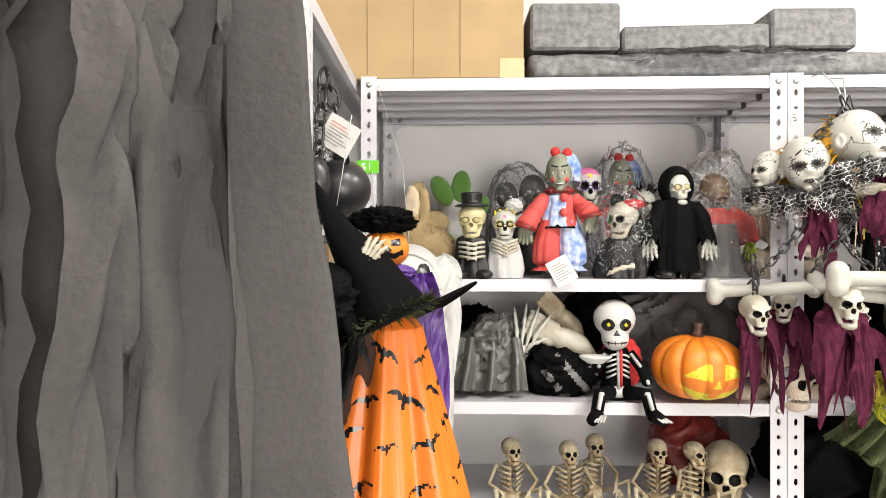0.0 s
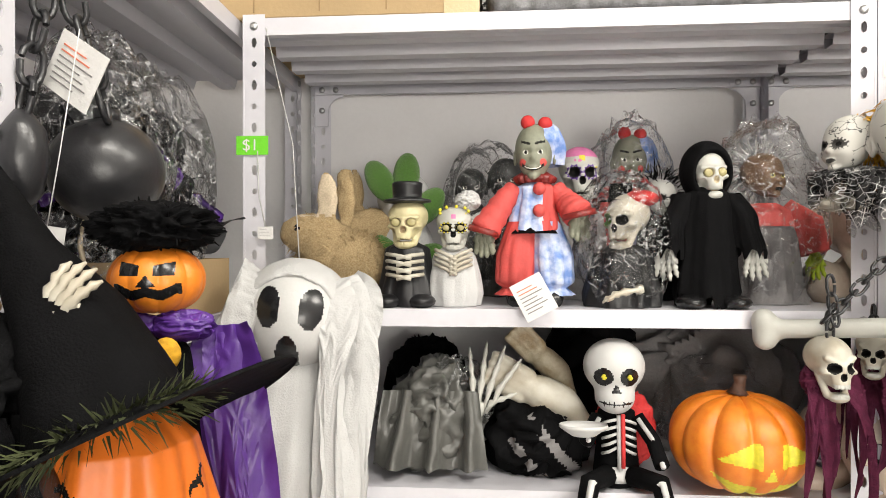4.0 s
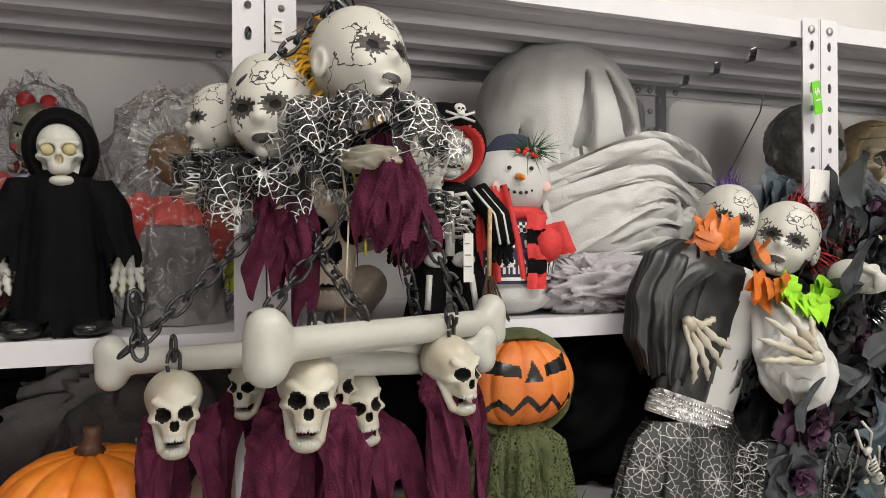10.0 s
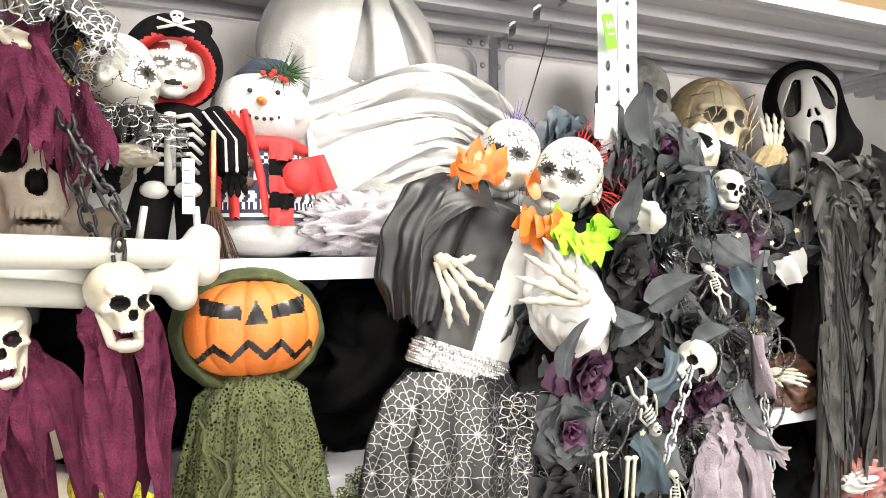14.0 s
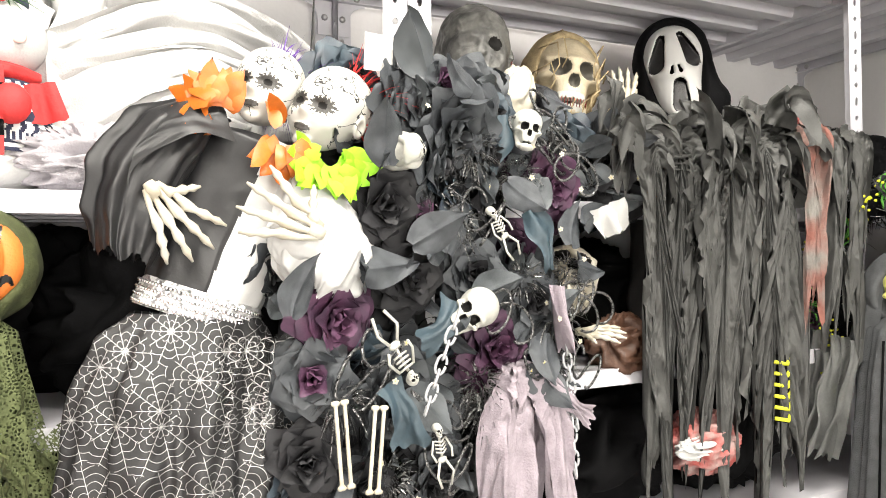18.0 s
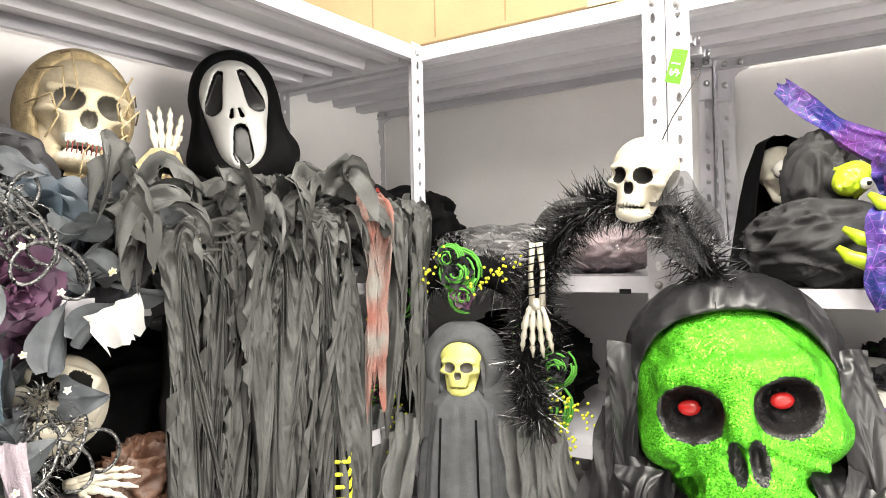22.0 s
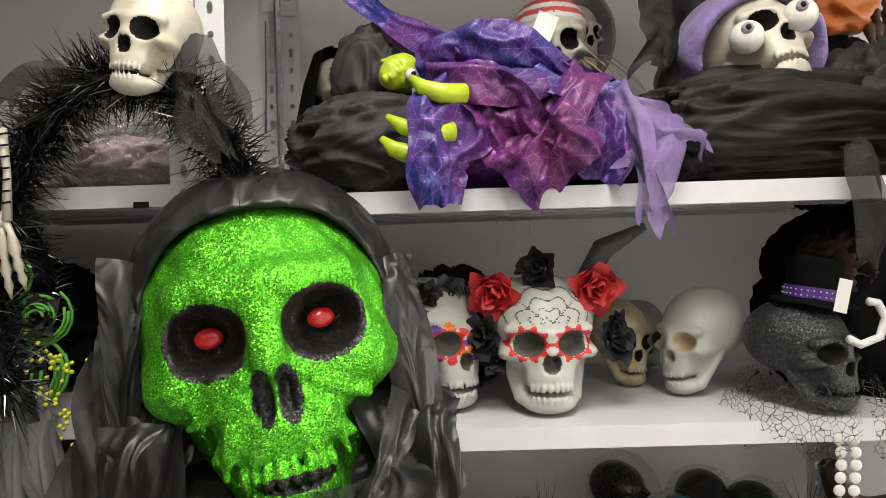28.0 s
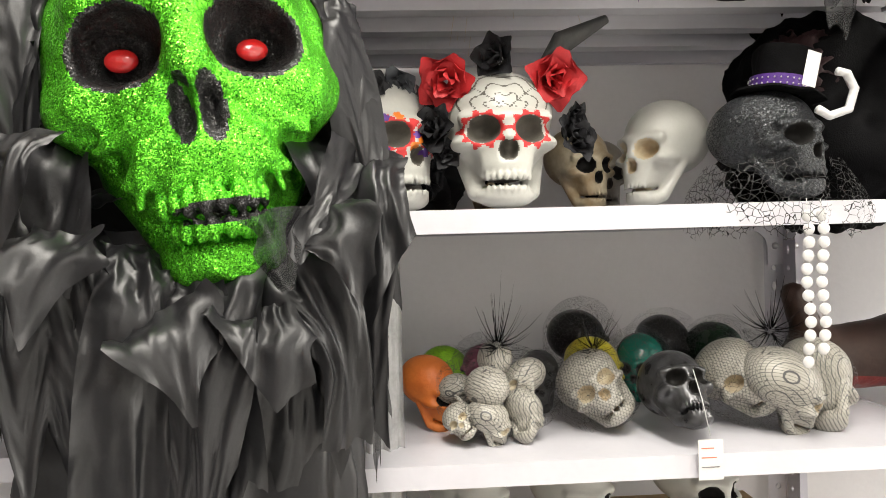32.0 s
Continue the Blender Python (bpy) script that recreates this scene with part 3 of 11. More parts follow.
# ---- shelving ----
def holed_strip(b, w, length, m, at, pitch=0.034, skip=0.0):
    """A flat strip along z with a slot in every pitch, 2 mm thick."""
    cx, n = w / 2, int(length / pitch)
    rx, rz = 0.0042, 0.0085
    V, F = [], []
    for k in range(n):
        z0, z1 = k * pitch, (k + 1) * pitch if k < n - 1 else length
        zc = k * pitch + pitch / 2
        slot = rz if k % 2 else rx * 1.15
        outer = [(0, z0), (cx, z0), (w, z0), (w, zc), (w, z1), (cx, z1), (0, z1), (0, zc)]
        inner = [(cx + rx * 1.05 * math.cos(a), zc + slot * math.sin(a)) for a in (math.radians(225 + 45 * i) for i in range(8))]
        base = len(V)
        V += [(x, 0, z) for x, z in outer] + [(x, 0, z) for x, z in inner] + [(x, 0.002, z) for x, z in inner]
        for i in range(8):
            j = (i + 1) % 8
            F += [(base + i, base + j, base + 8 + j, base + 8 + i), (base + 8 + i, base + 8 + j, base + 16 + j, base + 16 + i)]
    b.add(V, F, m, at, False)


def post_mesh(height):
    b = Build()
    holed_strip(b, 0.036, height, STEEL, None)
    holed_strip(b, 0.036, height, STEEL, pose(0, 0, 0, 0, 0, 90))
    box(b, (-0.0005, -0.0004, 0), (0.0025, 0.0025, height), STEEL)
    return b.mesh("post")


POST = post_mesh(2.0)


def deck_mesh(w, d, edge):
    """A shelf board: sheet, front and back edge with a return, two end edges."""
    b, e = Build(), edge
    prof = [(0, -e), (0, 0), (d, 0), (d, -e), (d - 0.014, -e), (d - 0.014, 0.0015 - e), (d - 0.0015, 0.0015 - e), (d - 0.0015, -0.0015), (0.0015, -0.0015), (0.0015, 0.0015 - e), (0.014, 0.0015 - e), (0.014, -e)]
    n = len(prof)
    V = [(x, y, z) for x in (0, w) for y, z in prof]
    b.add(V, [(i, (i + 1) % n, n + (i + 1) % n, n + i) for i in range(n)] + [tuple(range(n)), tuple(range(2 * n - 1, n - 1, -1))], STEEL, None, False)
    return b.mesh("board")


def rib_mesh(w):
    b = Build()
    prof = [(0, 0), (0.006, -0.02), (0.034, -0.02), (0.04, 0)]
    V = [(x, y, z - 0.002) for x in (0.003, w - 0.003) for y, z in prof]
    b.add(V, [(0, 1, 5, 4), (1, 2, 6, 5), (2, 3, 7, 6)], STEEL, None, False)
    return b.mesh("rib")


def gusset_mesh():
    b = Build()
    a = [(0, 0), (0.062, 0), (0.062, -0.03)] + [(0.062 - 0.034 * math.sin(t), -0.064 + 0.034 * math.cos(t)) for t in np.linspace(0, math.pi / 2, 6)] + [(0.028, -0.095), (0, -0.095)]
    V = [(x, y, z) for y in (0, 0.0022) for x, z in a]
    n = len(a)
    b.add(V, [tuple(range(n)), tuple(range(2 * n - 1, n - 1, -1))] + [(i, i + n, (i + 1) % n + n, (i + 1) % n) for i in range(n)], STEEL, None, False)
    return b.mesh("corner_plate")


def bolt_mesh():
    b = Build()
    tube(b, [(0, 0.001, 0), (0, -0.0015, 0), (0, -0.0035, 0), (0, -0.0045, 0)], [0.007, 0.007, 0.0055, 0.002], BOLT, 8)
    return b.mesh("bolt")


GUSSET, BOLTM = gusset_mesh(), bolt_mesh()


def child(name, me, parent, m):
    ob = new(name, me)
    ob.parent = parent
    ob.matrix_basis = m
    return ob


def shelf_unit(run, u0, u1, levels, depth=0.43, edge=0.028, label=""):
    """A bolted steel shelving unit from u0 to u1; levels: heights of the boards, the top one first."""
    unit = holder("shelf_unit", place(run, u0, 0, 0), label or "white painted slotted-angle steel shelving unit", "shelf", "shelving units")
    w, d = u1 - u0, depth
    for at in (pose(0, 0, 0), pose(w, 0, 0, 0, 0, 90) @ pose(0, 0, 0), pose(w, d, 0, 0, 0, 180), pose(0, d, 0, 0, 0, -90)):
        child("post", POST, unit, at)
    board, rib = deck_mesh(w - 0.006, d - 0.006, edge), rib_mesh(w - 0.006)
    for z in levels:
        deck = child("shelf_board", board, unit, pose(0.003, 0.003, z))
        for k in range(4):
            child("rib", rib, deck, pose(0, 0.045 + k * 0.092, 0))
        for x, sx in ((0.003, 1), (w - 0.003, -1)):
            plate = child("corner_plate", GUSSET, unit, pose(x, d - 0.0055, z - 0.002) @ Matrix.Diagonal((sx, 1, 1, 1)))
            for bx, bz in ((0.045, -0.014), (0.014, -0.014), (0.014, -0.06)):
                child("bolt", BOLTM, plate, pose(bx, 0, bz))
        for x in (0.018, w - 0.018):
            child("bolt", BOLTM, unit, pose(x, 0, z - 0.014))
        for x, rz in ((0.002, 90), (w - 0.002, -90)):
            child("bolt", BOLTM, unit, pose(x, d - 0.05, z - 0.014, 0, 0, rz))
    return unit


shelf_unit("back", 0.005, 0.975, (1.995, 1.53, 1.247, 0.965, 0.5))
shelf_unit("back", 0.978, 1.858, (1.995, 1.53, 1.25, 0.965, 0.5))
shelf_unit("back", 1.861, 2.858, (1.995, 1.532, 1.253, 0.965, 0.5))
shelf_unit("right", -0.46, 0.486, (1.995, 1.53, 1.237, 0.94, 0.5))
shelf_unit("right", 0.489, 1.5, (1.985, 1.512, 1.208, 0.909, 0.5))
shelf_unit("right", 1.503, 2.4, (1.985, 1.512, 1.208, 0.909, 0.5))
shelf_unit("left", -0.553, 0.4, (1.998, 1.527, 1.247, 0.965, 0.5))
shelf_unit("left", -1.53, -0.556, (1.998, 1.527, 1.247, 0.965, 0.5))

# ---- kinds of things ----
RNG = np.random.RandomState(7)


def cracked(name, colour):
    """Painted china with fine black cracks."""
    m = mat(name, colour, 0.4, 0, 0.1, 20, 0.1)
    nt, b = m.node_tree, m.node_tree.nodes["Principled BSDF"]
    L, N = nt.links.new, nt.nodes.new
    co, vo, cut, ns, gate, both, mx = N("ShaderNodeTexCoord"), N("ShaderNodeTexVoronoi"), N("ShaderNodeMath"), N("ShaderNodeTexNoise"), N("ShaderNodeMath"), N("ShaderNodeMath"), N("ShaderNodeMix")
    vo.feature, vo.inputs["Scale"].default_value = "DISTANCE_TO_EDGE", 3.4
    ns.inputs["Scale"].default_value = 2.6
    warp, addv = N("ShaderNodeTexNoise"), N("ShaderNodeVectorMath")
    warp.inputs["Scale"].default_value, warp.inputs["Detail"].default_value = 7, 3
    mul = N("ShaderNodeVectorMath")
    mul.operation, mul.inputs[1].default_value = "MULTIPLY", (0.22, 0.22, 0.22)
    L(co.outputs["Object"], warp.inputs["Vector"])
    L(warp.outputs["Color"], mul.inputs[0])
    L(co.outputs["Object"], addv.inputs[0])
    L(mul.outputs[0], addv.inputs[1])
    L(addv.outputs[0], vo.inputs["Vector"])
    L(co.outputs["Object"], ns.inputs["Vector"])
    cut.operation, cut.inputs[1].default_value = "LESS_THAN", 0.017
    gate.operation, gate.inputs[1].default_value = "GREATER_THAN", 0.45
    both.operation, mx.data_type = "MULTIPLY", "RGBA"
    L(vo.outputs["Distance"], cut.inputs[0])
    L(ns.outputs["Fac"], gate.inputs[0])
    L(cut.outputs[0], both.inputs[0])
    L(gate.outputs[0], both.inputs[1])
    L(both.outputs[0], mx.inputs[0])
    mx.inputs[6].default_value, mx.inputs[7].default_value = (*colour, 1), (0.02, 0.02, 0.02, 1)
    L(mx.outputs[2], b.inputs["Base Color"])
    return m


SMOKE = mat("smoky_grey_paint", (0.07, 0.066, 0.06), 0.5, 0, 0.5, 30, 0.1)
CRACKED = cracked("cracked_china", (0.49, 0.48, 0.44))


def skull_field(P, jaw=0.0, angry=0.0, teeth=True, lower=True):
    d = ell(P, (0, 0.12, 0.14), (0.40, 0.48, 0.40))
    d = melt(d, ell(P, (0, -0.17, -0.10), (0.27, 0.27, 0.30)), 0.12)
    for s in (-1, 1):
        d = melt(d, ell(P, (s * 0.25, -0.2, -0.10), (0.10, 0.16, 0.065)), 0.06)
        d = melt(d, cap(P, (s * 0.03, -0.40, 0.075 - 0.05 * angry), (s * 0.26, -0.29, 0.10 + 0.05 * angry), 0.045), 0.06)
    d = melt(d, cap(P, (0, -0.38, 0.04), (0, -0.42, -0.08), 0.045), 0.05)
    d = melt(d, ell(P, (0, -0.30, -0.30), (0.17, 0.14, 0.12)), 0.07)
    if lower:
        j = ell(P, (0, -0.25, -0.50 - jaw), (0.19, 0.17, 0.10))
        for s in (-1, 1):
            j = melt(j, cap(P, (s * 0.25, 0.02, -0.16), (s * 0.17, -0.16, -0.46 - jaw), 0.06, 0.07), 0.05)
        d = melt(d, j, 0.03)
        d = carve(d, ell(P, (0, -0.40, -0.405 - jaw / 2), (0.155, 0.2, 0.014 + jaw * 0.5)), 0.02)
    for s in (-1, 1):
        d = carve(d, ell(P, (s * 0.155, -0.40, -0.01), (0.108, 0.17, 0.10 - 0.02 * angry)), 0.03)
        d = carve(d, ell(P, (s * 0.47, -0.06, 0.0), (0.10, 0.2, 0.17)), 0.08)
        d = carve(d, ell(P, (s * 0.025, -0.45, -0.17), (0.034, 0.12, 0.075)), 0.015)
        d = carve(d, ell(P, (s * 0.235, -0.27, -0.27), (0.06, 0.12, 0.11)), 0.05)
    if teeth:
        for i in range(8):
            a = (i - 3.5) / 3.5 * 0.95
            x, y = 0.145 * math.sin(a) * 1.1, -0.29 - 0.15 * math.cos(a)
            d = melt(d, ell(P, (x, y, -0.365), (0.019, 0.02, 0.042)), 0.008)
            if lower:
                d = melt(d, ell(P, (x * 0.95, y + 0.02, -0.455 - jaw), (0.018, 0.02, 0.038)), 0.008)
    return d


_SKULLS = {}


def skull(b, bone, at, h=0.026, jaw=0.0, angry=0.0, teeth=True, lower=True, sock=None, tooth=None, nose=None, paint=None):
    """A skull about 1.15 high round its centre, face to -y."""
    key = (h, jaw, angry, teeth, lower)
    if key not in _SKULLS:
        _SKULLS[key] = nets(lambda P: skull_field(P, jaw, angry, teeth, lower), (-0.48, -0.56, -0.68 - jaw), (0.48, 0.66, 0.6), h)
    V, F = _SKULLS[key]
    C = V[F].mean(1)
    sock = sock or SOCKET
    rules = []
    if tooth is not None:
        rules.append(((C[:, 2] < -0.31) & (C[:, 2] > -0.51 - jaw) & (C[:, 1] < -0.3) & (abs(C[:, 0]) < 0.17), tooth))
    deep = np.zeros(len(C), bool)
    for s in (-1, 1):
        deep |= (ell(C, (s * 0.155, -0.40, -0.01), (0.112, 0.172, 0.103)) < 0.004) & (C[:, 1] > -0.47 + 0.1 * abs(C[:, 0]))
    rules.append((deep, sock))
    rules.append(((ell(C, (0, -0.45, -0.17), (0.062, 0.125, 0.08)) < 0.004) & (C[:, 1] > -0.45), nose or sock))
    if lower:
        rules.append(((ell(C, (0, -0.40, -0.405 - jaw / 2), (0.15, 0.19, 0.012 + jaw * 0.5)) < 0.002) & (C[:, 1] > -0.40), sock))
    if paint is not None:
        rules += paint(C)
    return b.add(V, F.tolist(), pick(len(F), bone, *rules), at)


def head_field(P, chub=1.0):
    d = ell(P, (0, 0.06, 0.1), (0.37, 0.44, 0.40))
    d = melt(d, ell(P, (0, -0.13, -0.13), (0.27 * chub, 0.26, 0.28)), 0.15)
    for s in (-1, 1):
        d = melt(d, ell(P, (s * 0.14, -0.26, -0.14), (0.11 * chub, 0.1, 0.1)), 0.06)
        d = melt(d, ell(P, (s * 0.37, 0.03, -0.05), (0.045, 0.085, 0.12)), 0.02)
        d = carve(d, ell(P, (s * 0.405, -0.0, -0.05), (0.03, 0.045, 0.07)), 0.02)
        d = carve(d, ell(P, (s * 0.13, -0.42, 0.0), (0.085, 0.08, 0.05)), 0.05)
    d = melt(d, ell(P, (0, -0.38, -0.09), (0.05, 0.07, 0.05)), 0.05)
    for z in (-0.235, -0.275):
        d = melt(d, ell(P, (0, -0.365, z), (0.085, 0.035, 0.022)), 0.02)
    d = melt(d, ell(P, (0, -0.3, -0.37), (0.09, 0.08, 0.06)), 0.06)
    return d


_HEADS = {}


def head(b, skin, at, h=0.026, chub=1.0, eye=None, lip=None, ring=None, cheek=None, iris=None, brow=None, extra=None):
    """A doll's head about 1 high round its centre, face to -y."""
    if (h, chub) not in _HEADS:
        _HEADS[(h, chub)] = nets(lambda P: head_field(P, chub), (-0.5, -0.56, -0.5), (0.5, 0.6, 0.56), h)
    V, F = _HEADS[(h, chub)]
    C = V[F].mean(1)
    front = C[:, 1] < -0.1
    rules = []
    for s in (-1, 1):
        if ring is not None:
            w = 0.012 + 0.014 * np.sin(13 * np.arctan2(C[:, 2], C[:, 0] - s * 0.14)) + 0.008 * np.sin(29 * np.arctan2(C[:, 2], C[:, 0] - s * 0.14) + 1)
            rules.append((front & (np.hypot((C[:, 0] - s * 0.14) / 1.35, C[:, 2] - 0.0) < 0.072 + w), ring))
        if cheek is not None:
            rules.append((front & (np.hypot(C[:, 0] - s * 0.19, C[:, 2] + 0.16) < 0.06), cheek))
        if brow is not None:
            rules.append((front & (abs(C[:, 2] - 0.13 - 0.25 * abs(C[:, 0] - s * 0.05)) < 0.02) & (C[:, 0] * s > 0.04) & (C[:, 0] * s < 0.22), brow))
        if eye is not None:
            rules.append((front & (np.hypot((C[:, 0] - s * 0.135) / 1.4, C[:, 2]) < 0.036), eye))
        if iris is not None:
            rules.append((front & (np.hypot(C[:, 0] - s * 0.135, C[:, 2]) < 0.03), iris))
    if lip is not None:
        rules.append((front & (np.hypot(C[:, 0] / 2.6, C[:, 2] + 0.255) < 0.036), lip))
    if extra is not None:
        rules += extra(C)
    return b.add(V, F.tolist(), pick(len(F), skin, *rules), at)


def hand(b, m, at, curl=0.35, spread=1.0, r=0.05, bony=True, sides=7, palm=0.3):
    """A bony hand about 1 long, fingers along +x, palm to -z, wrist at the origin."""
    fingers = [(-0.17, 0.40, -26), (-0.065, 0.47, -9), (0.04, 0.46, 4), (0.14, 0.38, 18)]
    for y, ln, deg in fingers + [(-0.12, 0.30, -58)]:
        a = math.radians(deg * spread)
        thumb = deg < -50
        base = np.array((0.12 if thumb else palm, y * (0.9 if thumb else 1), 0))
        pts, rad = [np.array((0.0, y * 0.35, 0)), base * (0.5, 0.8, 1), base], [r * 0.7, r * 0.6, r * 1.15]
        pos, tilt = base, 0.1
        for k, part in enumerate((0.42, 0.32, 0.26)):
            step = ln * part
            dvec = np.array((math.cos(a) * math.cos(tilt), math.sin(a) * math.cos(tilt), -math.sin(tilt)))
            pts += [pos + dvec * step * 0.5, pos + dvec * step]
            rad += [r * (0.62 - 0.1 * k), r * (1.0 - 0.2 * k) if bony else r * (0.8 - 0.15 * k)]
            pos = pos + dvec * step
            tilt += curl
        rad[-1] = r * 0.25
        tube(b, pts, rad, m, sides, at)
    pm = np.array([(-0.05, 0, 0), (0.02, 0, 0), (0.1, 0, 0)])
    tube(b, pm, [r * 1.0, r * 1.5, r * 1.1], m, sides, at)
    return b


def robe(b, m, prof, folds=9, amp=0.10, seed=0, ragged=0.0, sides=72, rings=26, at=None, gap=0.0, sharp=1.0, crumple=0.0):
    """Hanging cloth round an axis. prof: rows of (z, rx, ry, x, y), top first. gap: the share left open in front."""
    prof = np.array([tuple(p) + (0,) * (5 - len(p)) for p in prof], float)
    t = np.linspace(0, 1, rings)
    tk = np.linspace(0, 1, len(prof))
    Z, RX, RY, CX, CY = (np.interp(t, tk, prof[:, i]) for i in range(5))
    a = -math.pi / 2 + np.linspace(gap * math.pi, 2 * math.pi - gap * math.pi, sides, endpoint=not gap == 0.0)
    V = np.zeros((rings, sides, 3))
    rs = np.random.RandomState(seed)
    ph = rs.rand(4) * 6.28
    edge = ragged * (0.5 * np.sin(a * 7 + ph[2]) + 0.6 * rs.rand(sides) - 0.5)
    for k in range(rings):
        w = amp * min(1.0, 0.15 + t[k] * 1.3)
        f = np.sin(folds * a + ph[0] + 0.8 * np.sin(2 * a + ph[1] + 2.2 * t[k]))
        f = np.sign(f) * np.abs(f) ** sharp + 0.45 * np.sin(folds * 2.3 * a + ph[3] + 3 * t[k])
        rad = 1 + w * f
        V[k, :, 0] = CX[k] + RX[k] * rad * np.cos(a)
        V[k, :, 1] = CY[k] + RY[k] * rad * np.sin(a)
        V[k, :, 2] = Z[k] + edge * t[k] ** 3
    F = grid_faces(sides, rings, gap == 0.0)
    V = V.reshape(-1, 3)
    if crumple:
        V = V + crumple * np.stack((wob(V, 60, seed), wob(V, 52, seed + 3), wob(V, 57, seed + 5)), -1)
    if callable(m):
        m = m(V[np.array(F)].mean(1))
    return b.add(V, F, m, at)


def drape(b, m, w, h, folds=5, amp=0.02, seed=0, ragged=0.0, taper=1.0, nu=48, nv=30, at=None, swing=0.0, crumple=0.0, bulge=0.0):
    """A hanging sheet w wide and h long from its top edge at z = 0, folds along it. taper: bottom width over top width."""
    rs = np.random.RandomState(seed)
    s, t = np.linspace(-0.5, 0.5, nu), np.linspace(0, 1, nv)
    ph = rs.rand(4) * 6.28
    S, T = np.meshgrid(s, t)
    cut = np.interp(s, np.linspace(-0.5, 0.5, 24), rs.rand(24)) * 0.7 + 0.3 * rs.rand(nu)
    X = S * w * (1 + (taper - 1) * T) + swing * T ** 2
    Y = amp * (0.3 + T) * np.sin(2 * math.pi * folds * S + ph[0] + 0.9 * np.sin(3 * T + ph[1])) + 0.4 * amp * np.sin(2 * math.pi * folds * 2.1 * S + ph[2] + 2 * T) - bulge * np.sin(math.pi * T) * np.cos(math.pi * S)
    Z = -h * T * (1 - ragged * cut[None, :])
    V = np.stack((X, Y, Z), -1).reshape(-1, 3)
    if crumple:
        V = V + crumple * np.stack((wob(V, 34, seed), wob(V, 41, seed + 3), wob(V, 37, seed + 5)), -1)
    return b.add(V, grid_faces(nu, nv), m, at)


def strip(b, m, p, length, width, rs, at=None, n=14, wave=0.02, aim=0.0, end=1.0):
    """A strip of cloth hanging from p, folded along its length, twisted and crumpled."""
    n = max(n, int(length / 0.016))
    t, c = np.linspace(0, 1, n)[:, None], np.linspace(-0.5, 0.5, 7)[None, :]
    ph = rs.rand(6) * 6.28
    tw = aim + 0.75 * np.sin(2.2 * t + ph[0])
    cx = p[0] + wave * (np.sin(3.0 * t + ph[1]) - math.sin(ph[1])) + wave * 0.35 * np.sin(11 * t + ph[0])
    cy = p[1] + wave * (np.sin(3.5 * t + ph[2]) - math.sin(ph[2]))
    wd = width * (1 + (end - 1) * t) * (0.8 + 0.3 * np.sin(4 * t + ph[3]) + 0.1 * np.sin(13 * t + ph[4]))
    off = wd * (0.2 * np.sin(5.2 * c * 2 + ph[5] + 2.0 * t) + 0.10 * np.sin(11 * c + 7 * t + ph[3]))
    X = cx + np.cos(tw) * c * wd - np.sin(tw) * off
    Y = cy + np.sin(tw) * c * wd + np.cos(tw) * off
    Z = p[2] - length * t * (1 + 0.10 * np.sin(3 * c * 2 + ph[2]) * t) + 0.0 * c
    V = np.stack((X, Y, Z), -1).reshape(-1, 3)
    V = V + width * 0.07 * np.stack((wob(V, 75, ph[0]), wob(V, 85, ph[1]), wob(V, 80, ph[2])), -1)
    return b.add(V, grid_faces(7, n), m, at)


def glide(pts, n):
    """A smooth line through the given places."""
    P = np.array(pts, float)
    P = np.vstack((2 * P[0] - P[1], P, 2 * P[-1] - P[-2]))
    t = np.linspace(0, len(P) - 3 - 1e-6, n)
    i = t.astype(int)
    f = (t - i)[:, None]
    a, c, d, e = P[i], P[i + 1], P[i + 2], P[i + 3]
    return 0.5 * (2 * c + (d - a) * f + (2 * a - 5 * c + 4 * d - e) * f ** 2 + (3 * c - a - 3 * d + e) * f ** 3)


